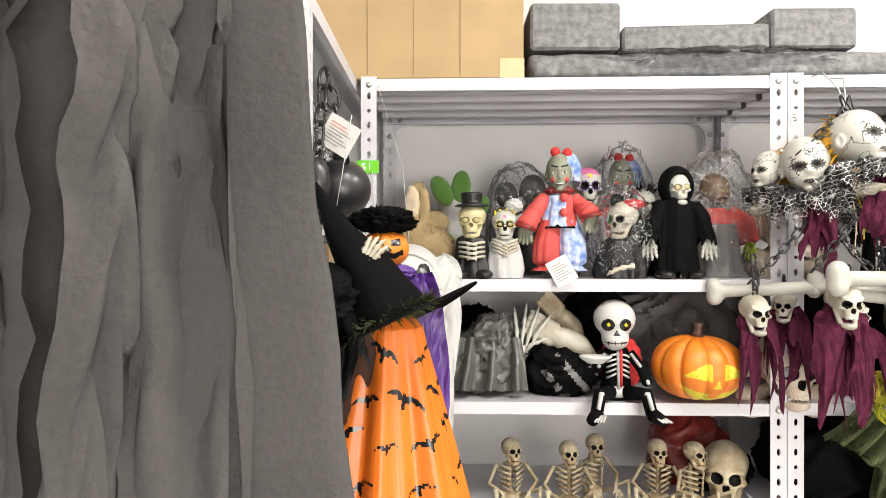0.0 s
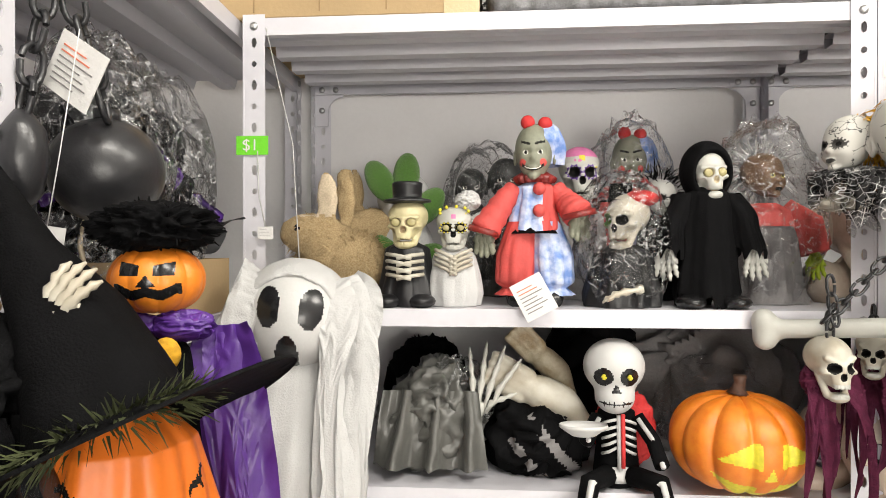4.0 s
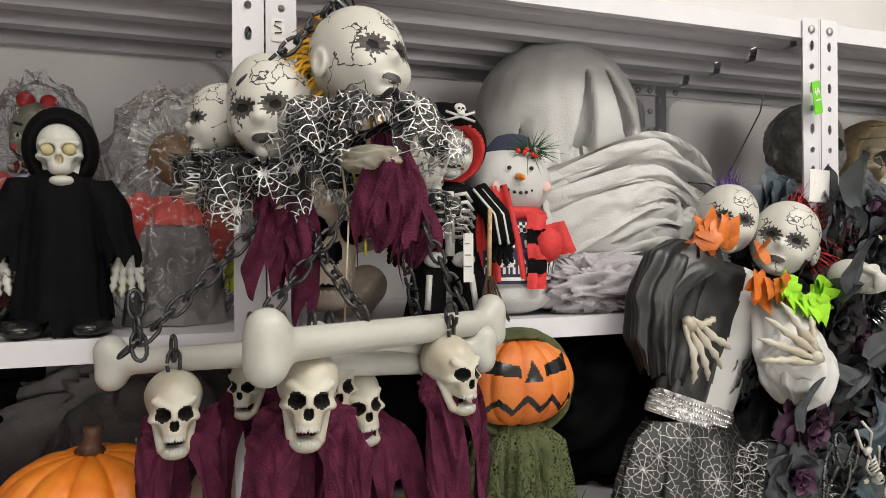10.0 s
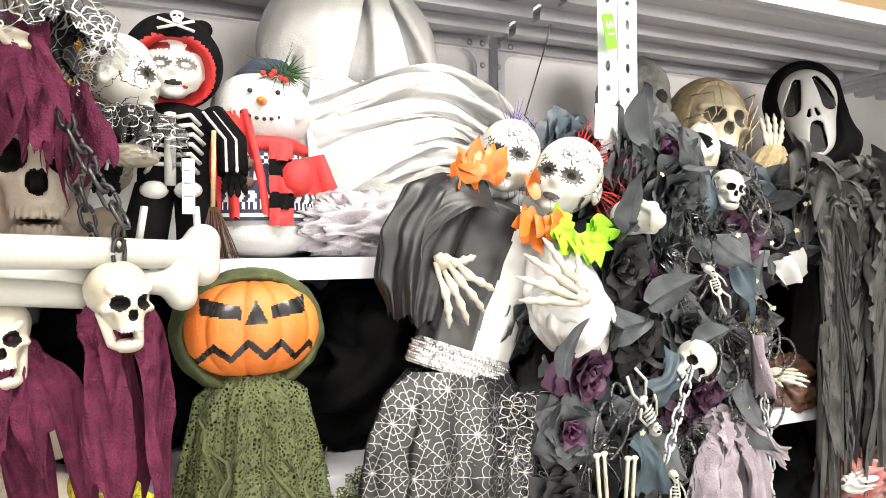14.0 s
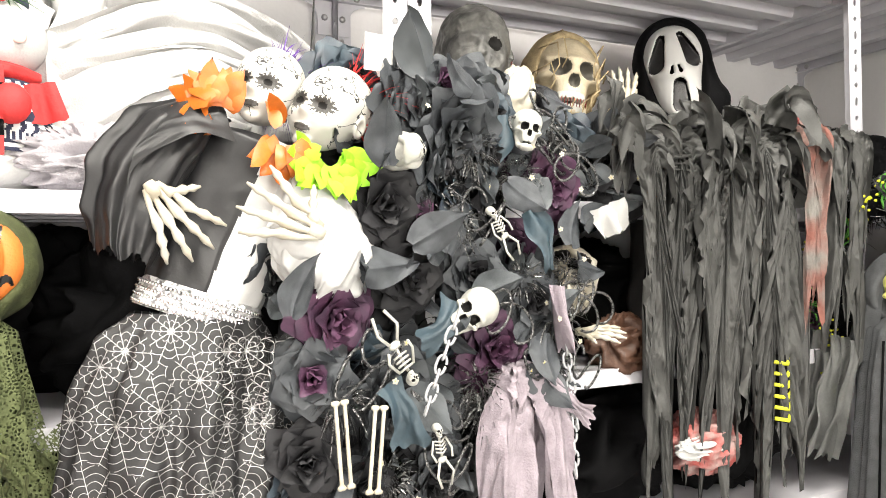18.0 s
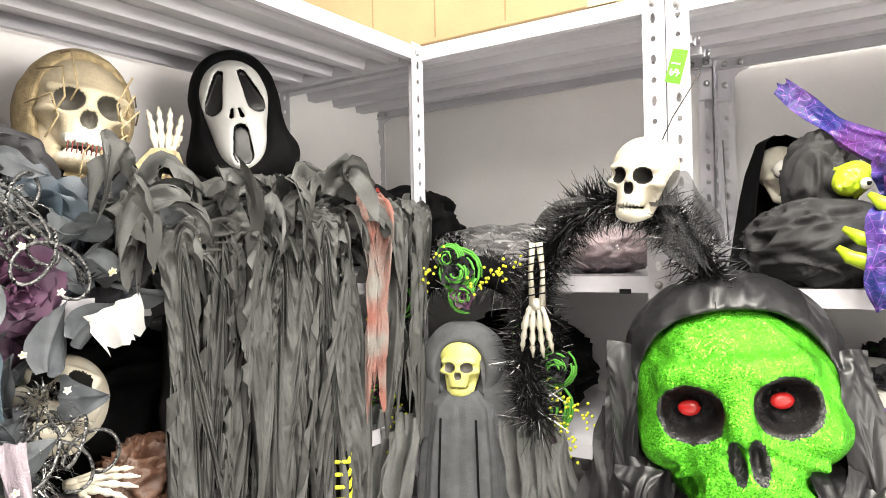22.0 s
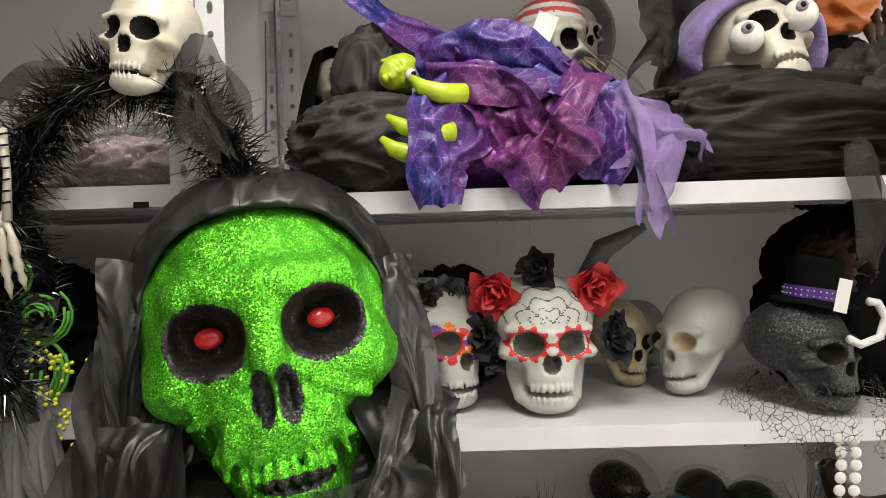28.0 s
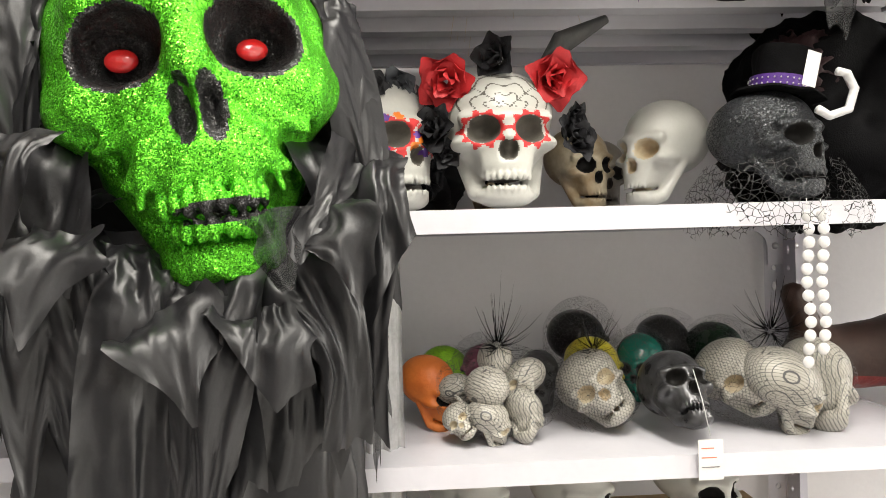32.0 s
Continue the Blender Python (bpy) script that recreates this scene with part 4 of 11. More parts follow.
def rag(b, m, pts, w, seed=0, nu=17, twist=0.5, rough=0.16, end=0.8, tear=0.25, at=None, out=(0, -1, 0), step=0.0075, fold=7.5, point=0.0, crisp=1.0, long=0.30):
    """A torn length of cloth along a line: long soft folds, sharp creases and a ragged end."""
    rs = np.random.RandomState(seed)
    P = np.array(pts, float)
    ln = np.linalg.norm(np.diff(P, axis=0), axis=1).sum()
    nv = max(10, int(ln / step))
    Q = glide(pts, nv)
    T = np.gradient(Q, axis=0)
    T /= np.linalg.norm(T, axis=1)[:, None] + 1e-9
    ph = rs.rand(8) * 6.28
    t = np.linspace(0, 1, nv)
    ang = twist * np.sin(2.6 * t + ph[0]) + 0.3 * twist * np.sin(7 * t + ph[1])
    side = np.cross(T, np.array(out, float))
    side /= np.linalg.norm(side, axis=1)[:, None] + 1e-9
    nor = np.cross(side, T)
    c, s_ = np.cos(ang)[:, None], np.sin(ang)[:, None]
    side, nor = side * c + nor * s_, nor * c - side * s_
    S, TT = np.meshgrid(np.linspace(-0.5, 0.5, nu), t)
    wd = w * (1 + (end - 1) * t) * (0.82 + 0.22 * np.sin(5 * t + ph[2]) + 0.1 * np.sin(12 * t + ph[3]))
    G = np.stack((S * w * 1.0, TT * ln * long, 0 * S + seed * 0.37), -1).reshape(-1, 3)
    q = G + 0.012 * np.stack((wob(G, 38, ph[4]), wob(G, 43, ph[5]), 0 * G[:, 0]), -1)
    long_f = np.sin((S * fold + 1.1 * np.sin(2.5 * TT + ph[6]) + ph[7]).reshape(-1)) * 0.75
    f1, f2 = wob(q, 62, ph[4]), wob(q * np.array((1, 2.2, 1)), 120, ph[5])
    h = long_f + crisp * (1.0 - 2.4 * np.sqrt(f1 * f1 + 0.008) + 0.4 * (1 - 2.4 * np.sqrt(f2 * f2 + 0.01)))
    h = (h * rough * w).reshape(nv, nu)
    squeeze = 1 - (0.25 if fold > 6 else 0.1) * np.abs(np.sin(4 * TT + ph[3]))
    cut = np.interp(np.linspace(0, 1, nu), np.linspace(0, 1, 7), rs.rand(7)) * tear + point * np.abs(np.linspace(-1, 1, nu) - 0.5 * math.sin(seed)) + 0.03 * tear * rs.rand(nu)
    row = TT * (1 - np.clip(cut, 0, 0.85)[None, :]) * (nv - 1)
    lo = np.clip(row.astype(int), 0, nv - 2)
    f = (row - lo)[..., None]
    at_row = lambda A: A[lo] * (1 - f) + A[lo + 1] * f
    half = at_row(wd[:, None])[..., 0]
    V = at_row(Q) + at_row(side) * (S * half * squeeze)[..., None] + at_row(nor) * h[..., None]
    F = grid_faces(nu, nv)
    return b.add(V.reshape(-1, 3), F, m, at)


def rag_parts(parent, name, label, m, rows, at=None, **more):
    """Each torn length of cloth as a part of its own. rows: (line, width, seed)."""
    for pts, w, seed in rows:
        b = Build()
        rag(b, m, pts, w, seed, at=at, **more)
        b.part(name, parent, None, label)


def pile(b, m, c, r, amp=0.12, freq=5.0, seed=0, n=72, k=46, at=None, smooth=True, sharp=True, grain=(1, 1, 1)):
    """A heap or bundle of folded cloth. grain: stretches the folds along the axes with small numbers."""
    th = np.linspace(0, 2 * math.pi, n, endpoint=False)
    ph = np.linspace(-math.pi / 2 + 0.02, math.pi / 2 - 0.02, k)
    T, P = np.meshgrid(th, ph)
    D = np.stack((np.cos(P) * np.cos(T), np.cos(P) * np.sin(T), np.sin(P)), -1).reshape(-1, 3)
    G = D * np.array(grain)
    q = G + 0.45 * np.stack((wob(G, freq * 0.42, seed), wob(G, freq * 0.46, seed + 2), wob(G, freq * 0.4, seed + 4)), -1)
    f = wob(q, freq * 0.8, seed + 1)
    g = (1 - 2.2 * np.sqrt(f * f + 0.006)) if sharp else f
    f2 = wob(q, freq * 1.9, seed + 6)
    g = g + 0.28 * (1 - 2.2 * np.sqrt(f2 * f2 + 0.01))
    V = np.array(c) + D * np.array(r) * (1 + amp * g)[:, None]
    return b.add(V, grid_faces(n, k, True) + [tuple(range(n - 1, -1, -1)), tuple((k - 1) * n + i for i in range(n))], m, at, smooth)


def bag(b, c, r, seed=0, at=None, amp=0.16):
    """A crumpled clear bag, with flat facets that glint."""
    pile(b, CLEAR, c, r, amp * 0.7, 5.0, seed, 26, 18, at, False)
    return b


def ring_link(b, m, at, rl=0.011, rw=0.007, th=0.0022):
    a = np.linspace(0, 2 * math.pi, 13)
    pts = np.stack((rw * np.cos(a) * (1), np.zeros_like(a), rl * np.sin(a) + np.sign(np.sin(a)) * rl * 0.25), -1)
    return tube(b, pts, th, m, 5, at, caps=False)


def chain(b, m, a, c, sag=0.0, size=1.0):
    """A chain of real links between two places."""
    a, c = Vector(a), Vector(c)
    n = max(2, int((c - a).length * 1.03 / (0.0205 * size)))
    pts = [a.lerp(c, i / n) - Vector((0, 0, sag * 4 * (i / n) * (1 - i / n))) for i in range(n + 1)]
    for i in range(n):
        way = (pts[i + 1] - pts[i])
        m4 = Matrix.Translation((pts[i] + pts[i + 1]) / 2) @ way.to_track_quat("Z", "Y").to_matrix().to_4x4() @ pose(0, 0, 0, 0, 0, 90 * (i % 2) + 20) @ Matrix.Scale(size, 4)
        ring_link(b, m, m4)
    return b


def petal(n=7, k=6, w=1.0, l=1.0, cup=0.35, curl=0.25, ph=0.0):
    """A cupped, ruffled petal from the origin along +z, face to -y."""
    V = []
    for j in range(k):
        t = j / (k - 1)
        ww = w * math.sin(math.pi * (0.12 + 0.70 * t)) ** 0.65
        for i in range(n):
            s = i / (n - 1) - 0.5
            V.append((s * ww, -cup * (4 * s * s) * t + curl * t ** 3 + 0.05 * w * t * t * math.sin(11 * s + ph), l * t * (1 - 0.30 * (2 * s) ** 2 * t) + 0.02 * l * t * math.sin(14 * s + ph)))
    return V, grid_faces(n, k)


def rose(b, m, at, seed=0, inner=None, layers=5, wild=1.0):
    """A cloth rose one across, facing -y."""
    rs = np.random.RandomState(seed)
    for j in range(layers):
        cnt = 3 + j
        for i in range(cnt):
            a = 360 * i / cnt + 50 * j + rs.rand() * 25
            V, F = petal(9, 8, 0.28 + 0.12 * j, 0.22 + 0.075 * j, 0.13 + 0.01 * j, 0.04 + 0.05 * j, rs.rand() * 6)
            tilt = 6 + 16 * j + wild * (rs.rand() * 16 - 8)
            m4 = pose(0, 0, 0, 90) @ pose(0, 0, 0, 0, 0, a) @ pose(0, 0.02 + 0.022 * j, -0.12 * j * 0.4, -tilt)
            b.add(V, F, inner if inner is not None and j < 2 else m, at @ m4)
    return b


def leaf(b, m, at, seed=0):
    """A pointed cloth leaf one long, along +z, with a raised mid vein."""
    rs = np.random.RandomState(seed)
    V = []
    bend, tw, cup = rs.rand() * 0.7 - 0.1, 1.4 * (rs.rand() - 0.5), 0.15 + 0.3 * rs.rand()
    for j in range(13):
        t = j / 12
        w = 0.66 * math.sin(math.pi * min(1, 0.05 + 0.95 * t) ** 0.85) ** 0.8 + 0.008
        for s in (-0.5, -0.33, -0.16, -0.03, 0, 0.03, 0.16, 0.33, 0.5):
            a = tw * t
            y = -bend * t * t + cup * abs(s) * w - (0.018 if s == 0 else 0.0) + 0.02 * math.sin(13 * t + 6 * abs(s) + seed) * abs(s) * 2 + 0.03 * math.sin(5 * t + s * 8 + seed)
            V.append((s * w * math.cos(a), y + s * w * math.sin(a), t - 0.08 * abs(s)))
    return b.add(V, grid_faces(9, 13), m, at)


def flame_leaf(b, m, at, seed=0):
    """A pointed ruffle of felt, one long."""
    rs = np.random.RandomState(seed)
    V = []
    for j in range(6):
        t = j / 5
        w = 0.5 * math.sin(math.pi * (0.2 + 0.8 * t)) ** 0.9 + 0.04 * math.sin(8 * t + seed)
        for s in (-0.5, 0, 0.5):
            V.append((s * w + 0.12 * math.sin(3 * t + seed), -0.25 * math.sin(2.5 * t + seed * 0.7) + 0.2 * abs(s) * w, t))
    return b.add(V, grid_faces(3, 6), m, at)


def hair(b, m, c, r, n, length, rs, at=None, width=0.006, droop=0.3, region=None):
    """Tufts of hair as narrow curved blades off a ball."""
    V, F = [], []
    for _ in range(n):
        d = rs.randn(3)
        d /= np.linalg.norm(d)
        if region is not None and not region(d):
            continue
        p = np.array(c) + d * np.array(r)
        side = np.cross(d, rs.randn(3))
        side /= np.linalg.norm(side) + 1e-9
        ln = length * (0.6 + 0.8 * rs.rand())
        k = len(V)
        e = d + 0.5 * rs.randn(3) * 0.5
        for j in range(4):
            t = j / 3
            q = p + e * ln * t + np.array((0, 0, -droop * ln * t * t))
            w = width * (1 - 0.8 * t)
            V += [q - side * w, q + side * w]
        F += [(k + 2 * j, k + 2 * j + 1, k + 2 * j + 3, k + 2 * j + 2) for j in range(3)]
    return b.add(V, F, m, at)


def tag(b, m4, w=0.035, h=0.05, bars=5, band=True):
    """A swing ticket, face to -y, its writing as plain bars."""
    box(b, (-w / 2, 0, -h), (w / 2, 0.0008, 0), PAPER, m4)
    for i in range(bars):
        z = -h * (0.2 + 0.7 * i / bars)
        box(b, (-w * 0.38, -0.0006, z - h * 0.025), (-w * 0.38 + w * (0.5 + 0.22 * ((i * 7) % 3) / 2), 0.0002, z), PRINT_RED if band and i < 2 else GREY_CLOTH, m4)
    return b


def bone_shape(b, m, at, ln, r=0.016, h=0.006, knob=1.55):
    """A long bone along x from 0 to ln with a double knob at both ends."""
    def f(P):
        d = cap(P, (0, 0, 0), (ln, 0, 0), r * 0.85)
        for x, s in ((0, 1), (ln, -1)):
            for z in (-1, 1):
                d = melt(d, np.linalg.norm(P - np.array((x + 0.1 * r, 0, z * r * 0.85)), axis=1) - r * knob * 0.8, r * 0.7)
        return d
    return solid(b, f, (-2.6 * r, -2.2 * r, -2.8 * r), (ln + 2.6 * r, 2.2 * r, 2.8 * r), h, m, at)


def pumpkin(b, m, at, ribs=12, dent=0.07, h=0.04, face=None, flat=0.82):
    """A ribbed pumpkin one across, face to -y."""
    n, k = 260, 110
    th = np.linspace(0, 2 * math.pi, n, endpoint=False)
    ph = np.linspace(-math.pi / 2 + 0.01, math.pi / 2 - 0.01, k)
    T, P = np.meshgrid(th, ph)
    D = np.stack((np.cos(P) * np.cos(T), np.cos(P) * np.sin(T), np.sin(P) * flat), -1)
    rib = (1 - dent * (1 - np.abs(np.sin(ribs * T / 2 + 0.3))) ** 1.6 * np.cos(P) ** 0.5) * (1 - 0.14 * np.sin(P) ** 6)
    V = (D * (rib * 0.5)[..., None]).reshape(-1, 3)
    F = grid_faces(n, k, True) + [tuple(range(n - 1, -1, -1)), tuple((k - 1) * n + i for i in range(n))]
    C = np.array([V[list(f)].mean(0) for f in F])
    return b.add(V, F, pick(len(F), m, *(face(C) if face else [])), at)

# ---- the left shelves and what hangs there ----
def hook_wire(b, a, c, r=0.0012):
    """A bent wire from a to c."""
    a, c = np.array(a, float), np.array(c, float)
    tube(b, [a, a + (0, 0.004, 0.006), (a + c) / 2 + (0.004, 0, 0), c], r, WIRE, 5)


b = Build()
robe(b, CLOAK_GREY, [(0.42, 0.05, 0.02), (0.36, 0.12, 0.028), (0.1, 0.128, 0.032), (-0.1, 0.14, 0.036), (-0.6, 0.165, 0.04)], 6, 0.24, 3, 0.05, 170, 44, crumple=0.0015)
robe(b, CLOAK_GREY, [(0.35, 0.08, 0.03, -0.03, -0.018), (0.1, 0.095, 0.034, -0.05, -0.022), (-0.5, 0.11, 0.04, -0.06, -0.022)], 5, 0.24, 5, 0.08, 140, 40, gap=0.16, crumple=0.0015)
tube(b, [(0, 0, 0.40), (0, 0, 0.46), (0.012, 0, 0.475), (0.0, 0, 0.49), (-0.015, 0, 0.478)], 0.002, WIRE, 6)
cloak_at = b.thing("hanging_cloak", pose(-0.193, 0.168, 1.52, 0, 0, 4), "long grey crumpled cloth cloak hanging from the shelf edge", "costume")
rs = np.random.RandomState(77)
for k, a in enumerate((-62, -50, -40, -31, -23, -16, -10, -5)):
    x, y = 0.132 * math.cos(math.radians(a)), 0.037 * math.sin(math.radians(a)) - 0.004 * (k % 2)
    rag_parts(cloak_at, "cloak_fold", "soft deep fold of grey cloth", CLOAK_GREY, [([(x * 0.9, y, 0.37), (x * (0.97 + 0.02 * rs.rand()), y, 0.2), (x + 0.003 * rs.randn(), y, 0.0), (x * 1.1, y, -0.45)], 0.026 + 0.008 * rs.rand(), 720 + k)], rough=0.22, twist=0.8, fold=6, tear=0.1, out=(0.75, -0.66, 0), step=0.012)



def bat(x, y):
    ax = np.abs(x)
    mid = 0.26 * np.sin(np.pi * np.clip(ax * 0.95, 0, 1)) - 0.1 * ax
    thick = 0.34 * np.clip(1 - ax, 0, 1) ** 0.7 + 0.03
    low = mid - thick + 0.2 * np.abs(np.sin(3 * np.pi * ax)) * (1 - ax)
    body = (ax < 0.11) & (y < 0.24 + 0.5 * ax) & (y > -0.42 + ax)
    return ((ax < 1) & (y < mid + 0.06) & (y > low)) | body


def bats_on(seed, base, size, rows, cols, cy=0.0):
    def paint(C):
        rs = np.random.RandomState(seed)
        a, z = np.arctan2(C[:, 1] - cy, C[:, 0]), C[:, 2]
        hit = np.zeros(len(C), bool)
        for i in range(rows):
            for j in range(cols):
                a0 = -math.pi + 2 * math.pi * (j + 0.5 * (i % 2) + 0.3 * rs.rand()) / cols
                z0 = -0.02 - 0.47 * (i + 0.4 * rs.rand()) / rows
                s, t = size * (0.55 + 0.75 * rs.rand()), rs.rand() * 1.2 - 0.6
                dx = ((a - a0 + math.pi) % (2 * math.pi) - math.pi) * 0.095
                dz = z - z0
                x, y = (dx * math.cos(t) + dz * math.sin(t)) / s, (-dx * math.sin(t) + dz * math.cos(t)) / s
                hit |= bat(x, y)
        return pick(len(C), base, (hit, BLACK_PAINT))
    return paint


b = Build()
robe(b, bats_on(4, ORANGE_SATIN, 0.031, 8, 8), [(0.03, 0.02, 0.02), (0.0, 0.042, 0.038), (-0.1, 0.062, 0.055), (-0.3, 0.10, 0.085), (-0.5, 0.125, 0.105)], 7, 0.085, 6, 0.015, 340, 230)
b.thing("bat_print_skirt", pose(-0.085, 0.955, 1.488) @ Matrix.Diagonal((1.3, 1.3, 1, 1)), "orange satin skirt printed with black bats, hanging on the shelf post", "costume")

b = Build()
prof = [(0.0, 0.132), (0.0025, 0.132), (0.006, 0.07), (0.014, 0.058), (0.05, 0.049), (0.1, 0.037), (0.16, 0.021), (0.21, 0.01), (0.24, 0.003)]
V, n = [], 44
for i, (z, r) in enumerate(prof):
    for j in range(n):
        a = 2 * math.pi * j / n
        rr = r * (1 + (0.05 * math.sin(5 * a + i) if 2 <= i else 0))
        V.append((rr * math.cos(a) - (0.012 if z > 0.1 else 0), rr * math.sin(a), z + 0.003 * math.sin(2 * a + 1) * (r > 0.09)))
b.add(V, grid_faces(n, len(prof), True), BLACK)
rs = np.random.RandomState(3)
hair(b, NET_GREEN, (0.0, -0.0, 0.012), (0.066, 0.066, 0.006), 620, 0.014, rs, width=0.0012, droop=0.1)
b.thing("witch_hat", pose(-0.068, 0.93, 1.49, -8, -27, 0), "black felt witch hat with a band of dry moss, hanging tilted", "hat")

cape = holder("purple_cape", pose(-0.03, 1.05, 1.56), "purple satin cape hanging behind the orange skirt", "costume")
rag_parts(cape, "cape_panel", "", PURPLE, [([(-0.02 + 0.006 * i, 0, 0), (-0.02 + 0.012 * i, -0.01, -0.08), (-0.015 + 0.014 * i, -0.005, -0.2), (-0.01 + 0.016 * i, 0, -0.34)], 0.036, 700 + i) for i in range(4)], rough=0.1, fold=4, end=1.3, point=0.1)


def jack(C, bold=1.0, eyes="tri", zig=True, m=None):
    """The black cut-out face of a jack-o'-lantern."""
    front = C[:, 1] < -0.1
    x, z = C[:, 0], C[:, 2]
    r = []
    for s in (-1, 1):
        ex = x * s - 0.17
        r.append((front & (z < 0.19 + 0.2 * ex) & (z > 0.06) & (np.abs(ex) < 0.10) & (z < 0.16 + 0.9 * (0.1 + ex)), m or BLACK_PAINT))
    r.append((front & (z > -0.05) & (z < 0.06) & (np.abs(x) < 0.05 * (0.07 - z) / 0.06), m or BLACK_PAINT))
    zz = -0.15 + 0.05 * np.abs(((x * 7) % 2) - 1) + 0.35 * x * x
    r.append((front & (np.abs(z - zz) < 0.03 * bold) & (np.abs(x) < 0.33), m or BLACK_PAINT))
    return r


b = Build()
pumpkin(b, ORANGE, Matrix.Scale(0.078, 4), 10, 0.05, face=lambda C: jack(C, 1.8))
tube(b, [(0, 0, 0.03), (0, 0, 0.045)], 0.03, BLACK, 12)
pile(b, BLACK, (0, 0, 0.045), (0.045, 0.04, 0.018), 0.3, 7, 2)
hair(b, BLACK, (0, 0, 0.045), (0.04, 0.036, 0.014), 260, 0.009, np.random.RandomState(5), width=0.0026)
pile(b, PURPLE, (0.022, -0.008, -0.038), (0.024, 0.014, 0.012), 0.2, 6, 4)
pile(b, PURPLE, (-0.022, -0.008, -0.038), (0.024, 0.014, 0.012), 0.2, 6, 7)
robe(b, BLACK, [(-0.035, 0.012, 0.01), (-0.06, 0.026, 0.018), (-0.2, 0.04, 0.025)], 6, 0.1, 2, 0.02, 50, 16)
ball(b, (0.012, -0.022, -0.06), (0.012, 0.006, 0.014), YELLOW_HAIR)
b.thing("pumpkin_doll", pose(-0.092, 1.035, 1.60, 0, 0, 12), "hanging pumpkin-headed doll with a black feather hat", "doll")

b = Build()
ball(b, (0, 0, 0), (0.052, 0.052, 0.05), CHAIN, None, 28, 18)
tube(b, [(0, 0, 0.046), (0, 0, 0.058)], 0.012, CHAIN, 12)
b.thing("plastic_ball_weight", pose(-0.172, 1.10, 1.70), "black plastic ball of a prisoner's ball and chain", "prop")
b = Build()
chain(b, CHAIN, (-0.188, 1.045, 1.885), (-0.192, 1.01, 1.735), 0.0, 1.35)
chain(b, CHAIN, (-0.186, 1.05, 1.885), (-0.155, 1.07, 1.745), 0.0, 1.35)
tube(b, [(-0.192, 1.01, 1.74), (-0.192, 1.01, 1.725), (-0.192, 1.01, 1.70), (-0.192, 1.01, 1.672), (-0.192, 1.01, 1.66)], [0.006, 0.017, 0.02, 0.015, 0.006], CHAIN, 14)
b.thing("hanging_chain", Matrix(), "black plastic chain with a weight hooked on the shelf post", "chain")
b = Build()
tag(b, pose(0, 0, 0, 0, 0, 0), 0.03, 0.026, 3, False)
tube(b, [(0, 0, -0.002), (0.002, 0, 0.06), (0.004, 0, 0.16)], 0.0006, WHITE_PAINT, 4)
b.thing("price_ticket", pose(-0.165, 1.0, 1.645, 0, 8, 4), "small white price ticket on a thread", "tag", "tickets")
b = Build()
tag(b, Matrix(), 0.06, 0.052, 7)
b.thing("price_ticket", pose(-0.15, 1.03, 1.80, 0, 32, -18), "white card ticket with red print hanging on the chain", "tag", "tickets")

# the seated reaper and the black figures beside it
reaper = holder("reaper_figure", pose(-0.262, 0.775, 1.527), "black hooded reaper figure with a bone mask on the shelf edge", "figure")
b = Build()
robe(b, BLACK, [(0.10, 0.03, 0.035, 0, 0.045), (0.075, 0.06, 0.07, 0, 0.035), (0.0, 0.08, 0.10), (-0.12, 0.085, 0.10, 0.03), (-0.42, 0.085, 0.09, 0.05)], 7, 0.10, 11, 0.12, 150, 44, crumple=0.004)
b.part("robe", reaper, None, "black cloth robe")
at = pose(-0.016, 0.04, 0.14, 0, 4, 66)
b = Build()
skull(b, BONE, at @ Matrix.Scale(0.082, 4), 0.02, 0.0, 0.6, tooth=BONE_WHITE)
b.part("mask", reaper, None, "bone skull mask")
b = Build()
solid(b, lambda P: carve(melt(ell(P, (0, 0.016, 0.004), (0.041, 0.045, 0.052)), ell(P, (0, 0.02, -0.05), (0.05, 0.045, 0.04)), 0.03) + 0.0015 * np.abs(wob(P, 110)), ell(P, (0, -0.055, -0.012), (0.036, 0.055, 0.05)), 0.004), (-0.07, -0.06, -0.1), (0.07, 0.09, 0.09), 0.0035, BLACK, at)
b.part("hood", reaper, None, "black cloth hood")
rs = np.random.RandomState(2)
for pts, rad in (([(-0.02, -0.02, 0.06), (0.02, -0.09, 0.035), (0.035, -0.15, 0.045)], [0.03, 0.032, 0.024]), ([(0.02, 0.09, 0.06), (0.06, 0.13, 0.03), (0.07, 0.165, 0.03)], [0.03, 0.032, 0.026])):
    b = Build()
    tube(b, glide(pts, 14), np.interp(np.linspace(0, 1, 14), (0, 0.5, 1), rad) * (1 + 0.06 * np.sin(np.arange(14) * 2.1)), BLACK, 14)
    b.part("sleeve", reaper, None, "black cloth sleeve")
b = Build()
hand(b, BONE, pose(0.03, -0.155, 0.05, 12, 26, 6) @ Matrix.Scale(0.085, 4), 0.22, 0.8, 0.06)
b.part("hand", reaper, None, "bone coloured rubber hand")
b = Build()
hand(b, BONE, pose(0.068, 0.165, 0.025, 0, -32, 20) @ Matrix.Scale(0.07, 4), 0.2, 0.6, 0.06)
b.part("hand", reaper, None, "bone coloured rubber hand")
rows = []
